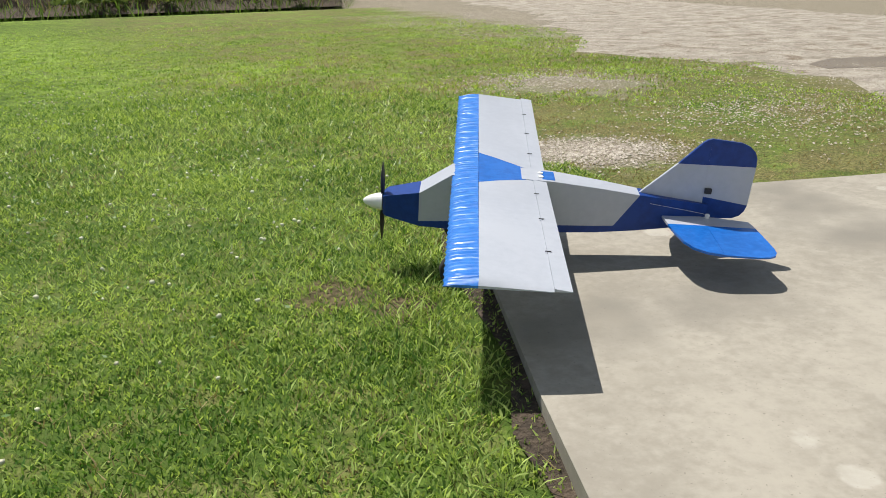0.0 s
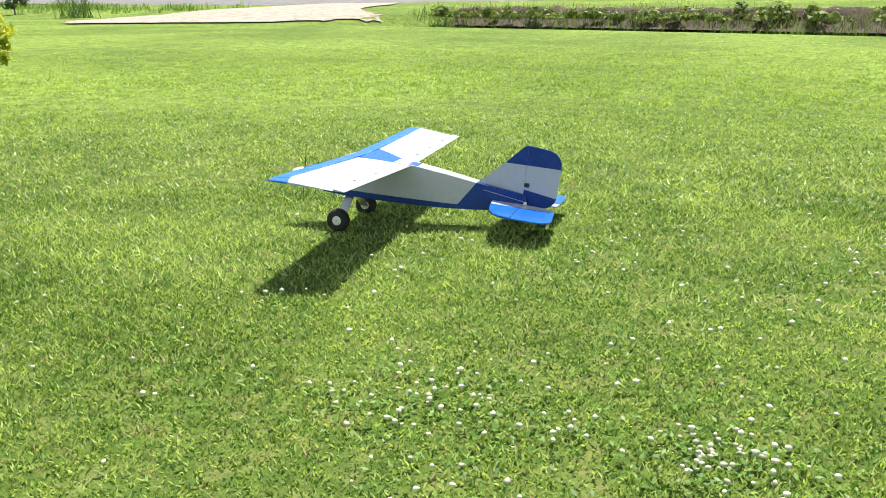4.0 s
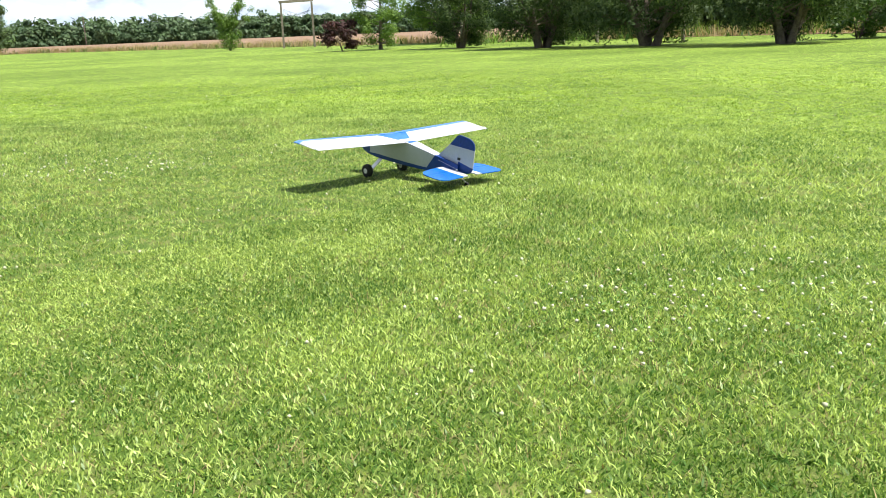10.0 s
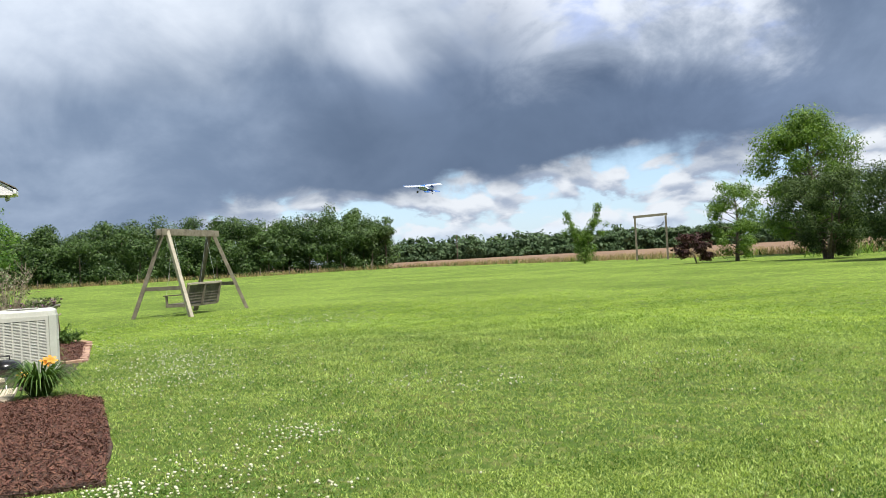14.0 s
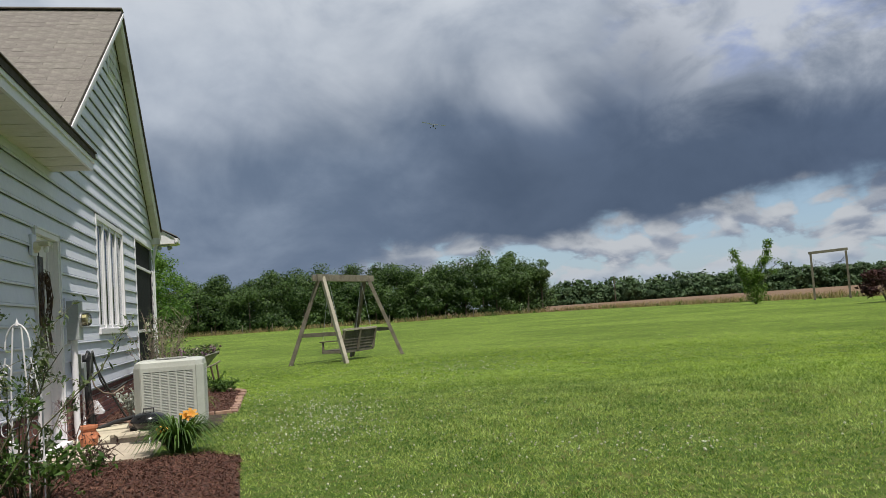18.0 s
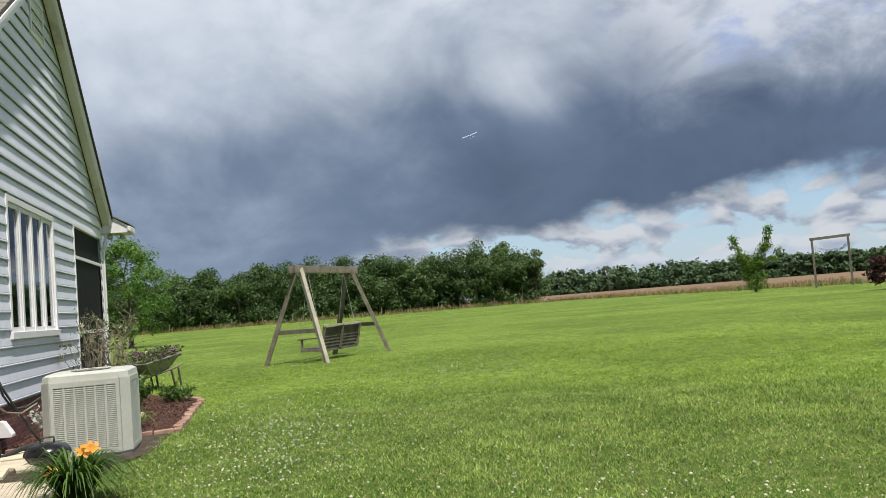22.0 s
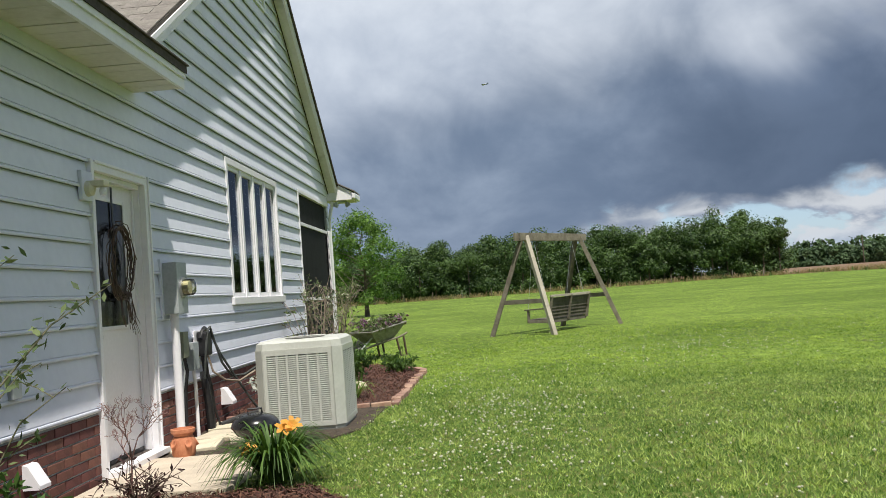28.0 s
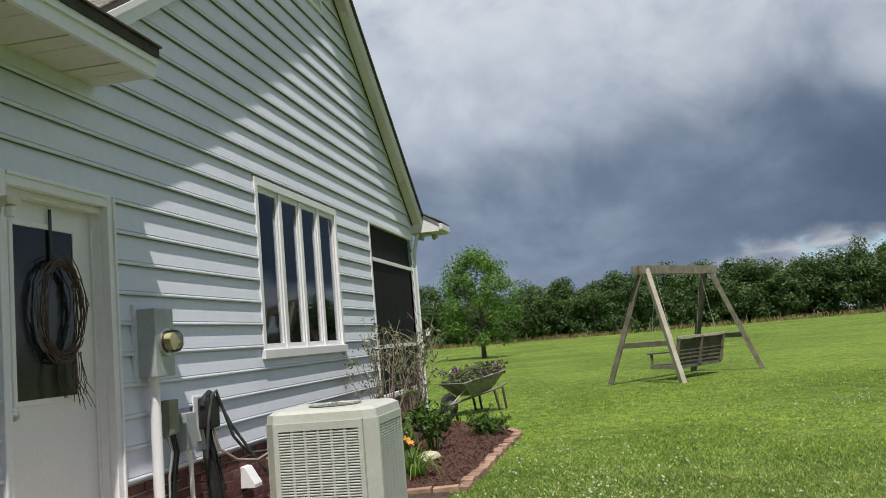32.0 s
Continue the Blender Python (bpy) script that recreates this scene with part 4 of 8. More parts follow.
    part("backing", box(0.004, 3.79, 5.02, 0.008, 4.41, 5.50), M["black"], vent)
    for k in range(8):
        part("slat", box(0.010, 3.79, 5.050 + 0.058 * k, 0.027, 4.41, 5.064 + 0.058 * k, 0.002), M["white"], vent)


house_openings()


def shingles():
    """Shingle tabs on the slope that faces the drive; those near the gable one by one, the rest joined."""
    n = Vector((0, -SLOPE_L, 1)).normalized()
    up = Vector((0, 1, SLOPE_L)).normalized()
    proto = bpy.data.meshes.new("shingle")
    bm = box(-0.159, -0.02, 0.003, 0.159, 0.14, 0.013)
    bm.to_mesh(proto)
    bm.free()
    proto.materials.append(M["shingle"])
    half = proto.copy()
    for v in half.vertices:
        v.co.x *= 0.5
    rot = Matrix((Vector((1, 0, 0)), up, n)).transposed().to_4x4()
    rng = random.Random(9)
    rest = []
    for r in range(43):
        for k in range(-1, 36):
            odd = r % 2
            if k < 0 and not odd:
                continue
            x = 0.048 - 0.32 * k - (0.16 if odd else 0) + rng.uniform(-0.006, 0.0)
            if k < 0:
                x = 0.128
            p = Vector((x, -0.46, APEX_Z - SLOPE_L * (APEX_Y + 0.46))) + up * (0.127 * r + rng.uniform(-0.003, 0.003)) + n * rng.uniform(0, 0.004)
            m = Matrix.Translation(p) @ rot
            if k < 6:
                ob = new("shingle", half if k < 0 else proto)
                ob.parent = house
                ob.matrix_basis = m
            else:
                rest.append(m)
    bm = bmesh.new()
    for m in rest:
        vs = [bm.verts.new(m @ Vector(c)) for c in ((-0.158, -0.02, 0.011), (0.158, -0.02, 0.011), (0.158, 0.16, 0.011), (-0.158, 0.16, 0.011), (-0.158, -0.02, 0.0), (0.158, -0.02, 0.0))]
        bm.faces.new(vs[:4])
        bm.faces.new((vs[0], vs[4], vs[5], vs[1]))
    tagged(part("shingles", bm, M["shingle_far"], house), kind="stuff")
    # the wing's own slope, seen only along its edge
    part("shingle_edge", box(0.37, Y0 - 0.4, 3.035, 0.455, EAVE_END + 0.012, 3.046), M["roof_deck"], house)
    part("ridge_cap", beam((-10.8, APEX_Y, APEX_Z + 0.016), (0.215, APEX_Y, APEX_Z + 0.016), 0.20, 0.018, 0.004), M["shingle"], house)


shingles()


def foundation():
    """Running-bond brick from the ground to the siding; the near courses brick by brick."""
    part("mortar_bed", box(-0.1, Y0, -0.1, -0.006, OPENINGS["door"][0], BRICK_TOP - 0.004), M["mortar"], house)
    part("mortar_bed", box(-0.1, OPENINGS["door"][1], -0.1, -0.006, Y1, BRICK_TOP - 0.004), M["mortar"], house)
    proto = bpy.data.meshes.new("brick")
    bm = box(-0.04, -0.097, -0.028, 0.006, 0.097, 0.028, 0.0)
    bmesh.ops.bevel(bm, geom=list(bm.edges), offset=0.003, segments=1, affect="EDGES")
    bm.to_mesh(proto)
    bm.free()
    proto.materials.append(M["brick"])
    rng = random.Random(5)
    for row in range(7):
        z = 0.035 + 0.067 * row
        y = -3.9 + (0.1025 if row % 2 else 0)
        while y < 8.15:
            d0, d1 = OPENINGS["door"][:2]
            a, b = y - 0.097, y + 0.097
            if a < d0 < b:
                b = d0 - 0.003
            elif a < d1 < b:
                a = d1 + 0.003
            if (b <= d0 or a >= d1) and b - a > 0.03:
                ob = new("brick", proto)
                ob.parent = house
                ob.location = (rng.uniform(-0.002, 0.002), (a + b) / 2, z)
                ob.scale = (1, (b - a) / 0.194, 1)
            y += 0.205
    # rowlock course under the siding
    part("ledge", box(-0.03, Y0, BRICK_TOP - 0.008, 0.012, OPENINGS["door"][0], BRICK_TOP + 0.0), M["white"], house)
    part("ledge", box(-0.03, OPENINGS["door"][1], BRICK_TOP - 0.008, 0.012, Y1, BRICK_TOP + 0.0), M["white"], house)


foundation()

# ---- model aircraft ----
def section(x0, x1, thick):
    """An airfoil's outline from the leading edge at x0 to the hinge at x1 < x0: (x, z) pairs, upper then lower."""
    c = x0 - x1
    up = [(0.0, 0.0), (0.012, 0.28), (0.05, 0.56), (0.12, 0.80), (0.22, 0.97), (0.34, 1.0), (0.55, 0.83), (0.78, 0.52), (1.0, 0.18)]
    lo = [(1.0, -0.02), (0.6, -0.03), (0.3, -0.05), (0.1, -0.08), (0.03, -0.10)]
    return [(x0 - f * c, h * thick) for f, h in up + lo]


def loft(rows, bm=None, cap=True):
    """A skin over equal rings of points."""
    bm = bm or bmesh.new()
    rings = [[bm.verts.new(p) for p in r] for r in rows]
    n = len(rings[0])
    for a, b in zip(rings, rings[1:]):
        for k in range(n):
            bm.faces.new((a[k], a[(k + 1) % n], b[(k + 1) % n], b[k]))
    if cap:
        bm.faces.new(rings[0])
        bm.faces.new(list(reversed(rings[-1])))
    bmesh.ops.recalc_face_normals(bm, faces=bm.faces)
    return bm


def slab_xz(outline, y0, y1):
    bm = bmesh.new()
    a = [bm.verts.new((x, y0, z)) for x, z in outline]
    b = [bm.verts.new((x, y1, z)) for x, z in outline]
    bm.faces.new(a), bm.faces.new(list(reversed(b)))
    for k in range(len(outline)):
        bm.faces.new((a[k], b[k], b[(k + 1) % len(outline)], a[(k + 1) % len(outline)]))
    bmesh.ops.recalc_face_normals(bm, faces=bm.faces)
    return bm


def slab_xy(outline, z0, z1, edge=0.3):
    bm = bmesh.new()
    a = [bm.verts.new((x, y, z0)) for x, y in outline]
    b = [bm.verts.new((x, y, z1)) for x, y in outline]
    bm.faces.new(a), bm.faces.new(list(reversed(b)))
    for k in range(len(outline)):
        bm.faces.new((a[k], b[k], b[(k + 1) % len(outline)], a[(k + 1) % len(outline)]))
    bmesh.ops.recalc_face_normals(bm, faces=bm.faces)
    return bm


HALF, LE, TE, HINGE, WING_Z = 0.892, 0.036, -0.272, -0.228, 0.322
DIHEDRAL = 0.028
REST = 6.8
plane = group_of("model_airplane", pose(0, 0, 0), "blue and white high-wing model airplane with a white spinner", "model airplane")


def airplane():
    # fuselage rings: x, half width, bottom, top; blue below the waist line and on cowl and tail
    F = [(0.262, 0.034, 0.176, 0.234), (0.250, 0.044, 0.170, 0.242), (0.140, 0.058, 0.147, 0.264), (0.135, 0.058, 0.146, 0.266), (0.035, 0.058, 0.141, 0.332), (-0.10, 0.058, 0.141, 0.336), (-0.300, 0.054, 0.147, 0.326), (-0.452, 0.045, 0.153, 0.308), (-0.584, 0.036, 0.164, 0.289), (-0.699, 0.028, 0.178, 0.276), (-0.813, 0.018, 0.192, 0.262)]

    def at(x):
        for a, b in zip(F, F[1:]):
            if b[0] <= x <= a[0]:
                f = (a[0] - x) / (a[0] - b[0])
                return [a[i] + (b[i] - a[i]) * f for i in range(4)]
        return F[-1] if x < F[-1][0] else F[0]

    def ring(x, lo, hi):
        """A cut through the body from share lo to share hi of its height."""
        _, w, b, t = at(x)
        z0, z1 = b + (t - b) * lo, b + (t - b) * hi
        return [(x, -w, z0), (x, w, z0), (x, w, z1), (x, -w, z1)]

    band = 0.15
    part("cowl", loft([ring(x, 0, 1) for x in (0.262, 0.250, 0.140)]), M["film_blue_shaded"], plane, "blue engine cowl")
    xs = [0.140, 0.135, 0.035, -0.10, -0.300, -0.452]
    body = part("fuselage", loft([ring(x, band, 1) for x in xs]), M["film_white"], plane)
    # the white flank ends on a slant; the tail behind it is blue
    _, w1, b1, t1 = at(-0.452)
    _, w2, b2, t2 = at(-0.584)
    _, w3, b3, t3 = at(-0.508)
    zb = b1 + (t1 - b1) * band
    zb3 = b3 + (t3 - b3) * band
    bm = bmesh.new()
    for s in (-1, 1):
        v = [bm.verts.new(p) for p in ((-0.452, s * w1, zb), (-0.508, s * w3, zb3), (-0.584, s * w2, t2), (-0.452, s * w1, t1))]
        bm.faces.new(v if s > 0 else list(reversed(v)))
    bm.verts.ensure_lookup_table()
    V = bm.verts
    bm.faces.new((V[3], V[7], V[6], V[2]))
    bm.faces.new((V[0], V[1], V[5], V[4]))
    bm.faces.new((V[1], V[2], V[6], V[5]))
    bmesh.ops.recalc_face_normals(bm, faces=bm.faces)
    part("fuselage_end", bm, M["film_white"], plane)
    part("belly", loft([ring(x, 0, band) for x in xs + [-0.508]]), M["film_blue_shaded"], plane)
    bm = bmesh.new()
    R = {x: at(x) for x in (-0.508, -0.584, -0.699, -0.813)}
    z3 = zb3
    for s in (-1, 1):
        quads = [[(-0.508, s * w3, b3), (-0.584, s * w2, b2), (-0.584, s * w2, t2), (-0.508, s * w3, z3)]]
        for xa, xb in ((-0.584, -0.699), (-0.699, -0.813)):
            A, B = R[xa], R[xb]
            quads.append([(xa, s * A[1], A[2]), (xb, s * B[1], B[2]), (xb, s * B[1], B[3]), (xa, s * A[1], A[3])])
        for q in quads:
            bm.faces.new([bm.verts.new(p) for p in (q if s > 0 else reversed(q))])
    for za, idx in ((2, 0), (3, 1)):
        for xa, xb in ((-0.584, -0.699), (-0.699, -0.813)):
            A, B = R[xa], R[xb]
            bm.faces.new([bm.verts.new(p) for p in ((xa, -A[1], A[za]), (xb, -B[1], B[za]), (xb, B[1], B[za]), (xa, A[1], A[za]))])
    bm.faces.new([bm.verts.new(p) for p in ((-0.508, -w3, b3), (-0.584, -w2, b2), (-0.584, w2, b2), (-0.508, w3, b3))])
    B = R[-0.813]
    bm.faces.new([bm.verts.new(p) for p in ((-0.813, -B[1], B[2]), (-0.813, -B[1], B[3]), (-0.813, B[1], B[3]), (-0.813, B[1], B[2]))])
    bmesh.ops.remove_doubles(bm, verts=bm.verts, dist=0.0005)
    bmesh.ops.recalc_face_normals(bm, faces=bm.faces)
    part("tail_cone", bm, M["film_blue_shaded"], plane)
    # wing: blue leading edge and centre, white panels, hinged ailerons
    T = 0.024
    prof = section(LE, HINGE, T)
    cut = LE - 0.085
    def z_at(x, seq):
        for (xa, za), (xb, zb_) in zip(seq, seq[1:]):
            if min(xa, xb) <= x <= max(xa, xb):
                return za + (zb_ - za) * (x - xa) / (xb - xa)
    up, lo = prof[:9], prof[8:] + [prof[0]]
    zu, zl = z_at(cut, up), z_at(cut, lo)
    nose = [p for p in up if p[0] > cut] + [(cut, zu), (cut, zl)] + [p for p in lo if p[0] > cut][:-1]
    rear = [(cut, zu)] + [p for p in up if p[0] < cut] + [p for p in lo[1:] if p[0] < cut] + [(cut, zl)]
    def slim(y):
        """How thick the wing is at y: it thins to a blunt edge at the tip."""
        return 1.0 - 0.72 * max(0.0, (abs(y) - HALF + 0.035) / 0.035) ** 2

    def ringy(outl, y):
        return [(x, y, WING_Z + DIHEDRAL * abs(y) / HALF + z * slim(y)) for x, z in outl]
    # the covering sags between closely set riblets
    ribs = 156
    nb = []
    rr = random.Random(31)
    for i in range(ribs + 1):
        y = -HALF + 2 * HALF * i / ribs
        sag = 1.0 if i % 3 == 0 else rr.uniform(0.80, 0.92)
        nb.append([(x - 0.004 * (1 - sag) / 0.2 * (x > LE - 0.006), y, WING_Z + DIHEDRAL * abs(y) / HALF + z * slim(y) * (sag if z > 0 and cut < x < LE - 0.002 else 1.0)) for x, z in nose])
    smooth(part("leading_edge", loft(nb), M["film_edge"], plane, "wrinkled blue leading edge"), 30)
    for s in (-1, 1):
        # white panel, its inner edge slanting from the leading edge to the centre of the trailing edge
        outer = ringy(rear, s * HALF)
        inner = [(x, s * (0.150 - 0.105 * (cut - x) / (cut - HINGE)), WING_Z + z) for x, z in rear]
        smooth(part("wing_panel", loft([inner, ringy(rear, s * (HALF - 0.035)), ringy(rear, s * (HALF - 0.012)), outer]), M["film_white"], plane), 30)
        ail = [(HINGE - 0.0003, 0.0075), (TE, 0.002), (TE, 0.0), (HINGE - 0.0003, -0.0005)]
        part("aileron", loft([[(x, s * 0.050, WING_Z + z) for x, z in ail], [(x, s * (HALF - 0.004), WING_Z + DIHEDRAL + z) for x, z in ail]]), M["film_white"], plane)
        for yy in (0.20, 0.42, 0.66):
            part("hinge", box(HINGE - 0.010, s * yy - 0.002, WING_Z + DIHEDRAL * yy / HALF + 0.0075, HINGE + 0.006, s * yy + 0.002, WING_Z + DIHEDRAL * yy / HALF + 0.0088), M["black"], plane)
    mid = [[(x, s * (0.149 - 0.105 * (cut - x) / (cut - HINGE)), WING_Z + z) for x, z in rear] for s in (-1, 1)]
    smooth(part("wing_centre", loft(mid), M["film_blue"], plane), 30)
    part("wing_saddle", box(-0.302, -0.042, WING_Z - 0.004, HINGE, 0.042, WING_Z + 0.006, 0.002), M["film_blue"], plane)
    for yy in (-0.018, 0.018):
        part("bolt", lathe([(0.0, 0), (0.009, 0), (0.009, 0.004), (0.0, 0.005)], 10), M["spinner"], plane).location = (-0.256, yy, WING_Z + 0.005)
    # fin and rudder, each white below and blue above
    part("fin", slab_xz([(-0.586, 0.287), (-0.700, 0.395), (-0.797, 0.395), (-0.797, 0.258), (-0.699, 0.274)], -0.005, 0.005), M["film_white"], plane)
    part("fin_tip", slab_xz([(-0.7005, 0.395), (-0.770, 0.469), (-0.782, 0.478), (-0.797, 0.483), (-0.797, 0.395)], -0.005, 0.005), M["film_blue_shaded"], plane)
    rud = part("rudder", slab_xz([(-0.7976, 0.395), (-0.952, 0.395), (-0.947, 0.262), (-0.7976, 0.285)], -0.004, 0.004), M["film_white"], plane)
    part("rudder_tip", slab_xz([(-0.7976, 0.395), (-0.7976, 0.483), (-0.895, 0.474), (-0.922, 0.463), (-0.940, 0.446), (-0.950, 0.425), (-0.952, 0.395)], -0.004, 0.004), M["film_blue_shaded"], rud)
    part("rudder_foot", slab_xz([(-0.7976, 0.2845), (-0.947, 0.2615), (-0.940, 0.240), (-0.926, 0.224), (-0.905, 0.214), (-0.7976, 0.206)], -0.004, 0.004), M["film_blue_shaded"], rud)
    part("control_horn", box(-0.820, 0.004, 0.298, -0.798, 0.016, 0.316, 0.002), M["black"], rud)
    # tailplane and elevators, white by the body and blue outwards
    for s in (-1, 1):
        z0, z1, w = 0.212, 0.220, 0.098
        part("stabiliser", slab_xy([(-0.664, 0), (-0.672, s * w), (-0.798, s * w), (-0.798, 0)], z0, z1), M["film_white"], plane)
        part("stabiliser_tip", slab_xy([(-0.672, s * w), (-0.680, s * 0.165), (-0.694, s * 0.235), (-0.716, s * 0.282), (-0.752, s * 0.311), (-0.798, s * 0.324), (-0.798, s * w)], z0, z1), M["film_blue"], plane)
        el = part("elevator", slab_xy([(-0.7995, s * 0.012), (-0.7995, s * w), (-0.956, s * w), (-0.948, s * 0.045)], z0 + 0.001, z1 - 0.001), M["film_white"], plane)
        part("elevator_tip", slab_xy([(-0.7995, s * w), (-0.7995, s * 0.324), (-0.900, s * 0.328), (-0.935, s * 0.322), (-0.956, s * 0.307), (-0.966, s * 0.284), (-0.968, s * 0.25), (-0.956, s * w)], z0 + 0.001, z1 - 0.001), M["film_blue"], el)
    part("elevator_horn", lathe([(0.0, 0), (0.008, 0), (0.008, 0.012), (0.0, 0.016)], 8), M["spinner"], plane).location = (-0.815, 0.03, 0.220)
    part("pushrod", tube([(-0.62, 0.036, 0.262), (-0.74, 0.034, 0.245), (-0.815, 0.03, 0.232)], 0.0008, 6), M["steel"], plane)
    # undercarriage
    for s in (-1, 1):
        part("gear_leg", beam((0.012, s * 0.035, 0.146), (0.008, s * 0.158, 0.055), 0.040, 0.005, 0.001, None, (0, 0, 1)), M["steel"], plane)
        part("axle", tube([(0.008, s * 0.150, 0.053), (0.008, s * 0.215, 0.053)], 0.004, 8), M["steel"], plane)
        w = part("wheel", lathe([(0.026, -0.022), (0.043, -0.022), (0.051, -0.014), (0.054, 0.0), (0.051, 0.014), (0.043, 0.022), (0.026, 0.022)], 28, axis="y"), M["rubber"], plane, "black foam-tyred main wheel")
        smooth(w, 50)
        w.location = (0.0076, s * 0.187, 0.0530)
        part("hub", lathe([(0.0, -0.024), (0.019, -0.024), (0.025, -0.019), (0.025, 0.019), (0.019, 0.024), (0.0, 0.024)], 20, axis="y"), M["spinner"], w, "white wheel hub")
    part("tail_spring", tube([(-0.79, 0, 0.192), (-0.86, 0, 0.160), (-0.90, 0, 0.140)], 0.003, 6), M["steel"], plane)
    tw = part("tail_wheel", lathe([(0.008, -0.007), (0.018, -0.007), (0.021, 0.0), (0.018, 0.007), (0.008, 0.007)], 16, axis="y"), M["rubber"], plane)
    tw.location = (-0.90, 0, 0.131)
    # propeller
    prop = new("propeller")
    prop.parent = plane
    smooth(part("spinner", lathe([(0.0, 0.068), (0.010, 0.060), (0.020, 0.042), (0.027, 0.020), (0.030, 0.0), (0.0, -0.002)], 20, axis="x"), M["spinner"], prop, "white spinner cone"), 60)
    for s in (-1, 1):
        rows = []
        for f, ch, tw_ in ((0.02, 0.012, 50), (0.05, 0.021, 40), (0.085, 0.026, 28), (0.115, 0.022, 20), (0.135, 0.012, 16), (0.140, 0.004, 14)):
            a = radians(tw_)
            c, d = math.cos(a), math.sin(a)
            rows.append([(d * u * s + v * c, c * u * s - v * d * s, s * f) for u, v in ((-ch / 2, 0), (0, 0.0025), (ch / 2, 0), (0, -0.0015))])
        part("blade", loft(rows), M["black"], prop)
    prop.location = (0.266, 0, 0.205)
    return prop


propeller = airplane()


# ---- trees and shrubs ----
def crown_points(rng, n, clumps, spread):
    """Leaf places gathered in clumps, and the way out of the clump at each: clumps is an array of x, y, z, radius."""
    w = clumps[:, 3] ** 2
    pick = rng.choice(len(clumps), n, p=w / w.sum())
    d = rng.normal(size=(n, 3))
    d /= np.linalg.norm(d, axis=1)[:, None]
    r = clumps[pick, 3] * rng.uniform(0.25, 1.0, n) ** 0.45 * (1 + rng.normal(0, spread, n))
    return clumps[pick, :3] + d * r[:, None] * [1, 1, 0.8], d


def tree(name, at, height, width, label, leaf="leaf_mid", leaves=6000, size=0.16, stem=0.14, bare=0.25, stems=1, seed=0, lean=0.0, shape="round", category="tree", group="", nclump=26, puff=1.0):
    """A tree: one or several tapered stems with limbs, and a crown of leaves in clumps round the limb ends."""
    rng = np.random.default_rng(seed)
    ob = group_of(name, pose(at[0], at[1], at[2] if len(at) > 2 else 0.0), label, category, group)
    bm = bmesh.new()
    clumps = []
    for s in range(stems):
        a0 = rng.uniform(0, 6.28)
        spreadv = 0.10 * width * (stems > 1)
        base = np.array([math.cos(a0), math.sin(a0), 0]) * stem * 0.6 * (stems > 1)
        top = np.array([math.cos(a0) * spreadv * 3 + lean * height, math.sin(a0) * spreadv * 3, height * rng.uniform(0.78, 0.92)])
        path = [base + (top - base) * f + np.r_[rng.normal(0, 0.02 * height, 2) * (f > 0.05), 0] * f for f in np.linspace(0, 1, 8)]
        rad = [max(0.008, stem / stems**0.5 * (1.25 if f == 0 else 1) * (1 - 0.92 * f)) for f in np.linspace(0, 1, 8)]
        path[0][2] = -0.06
        tube(path, rad, 8, bm)
        for k in range(nclump // stems):
            f = bare + (1 - bare) * (k + rng.uniform()) / (nclump // stems)
            i = min(6, int(f * 7))
            p = path[i] + (path[i + 1] - path[i]) * (f * 7 - i)
            g = (f - bare) / (1 - bare)
            prof = {"round": math.sin(math.pi * min(1, 0.15 + 0.85 * g)) ** 0.6, "tall": (1 - g) ** 0.5 * min(1, 0.45 + 2.2 * g), "vase": 0.45 + 0.6 * g, "open": 0.5 + 0.5 * math.sin(math.pi * g)}[shape]
            ang = k * 2.4 + rng.uniform(-0.5, 0.5)
            reach = 0.5 * width * prof * rng.uniform(0.45, 0.92)
            q = p + np.array([math.cos(ang) * reach, math.sin(ang) * reach, reach * rng.uniform(0.05, 0.55)])
            q[2] = min(q[2], height * 0.97)
            midp = (p + q) / 2 + [0, 0, 0.06 * reach]
            r0 = max(0.006, rad[i] * 0.42)
            tube([p, midp, q], [r0, r0 * 0.6, 0.005], 5, bm)
            clumps.append([*q, width * puff * rng.uniform(0.10, 0.19)])
            clumps.append([*(midp * 0.35 + q * 0.65), width * puff * rng.uniform(0.07, 0.13)])
        clumps.append([*path[-1], width * 0.12])
    smooth(part("trunk", bm, M["bark"], ob), 60)
    pts, face = crown_points(rng, leaves, np.array(clumps), 0.16)
    pts[:, 2] = np.maximum(pts[:, 2], 0.12)
    v, f = leaf_arrays(rng, pts, size, 0.2, face=face)
    tagged(array_ob("crown", v, f, M[leaf], ob))
    return ob

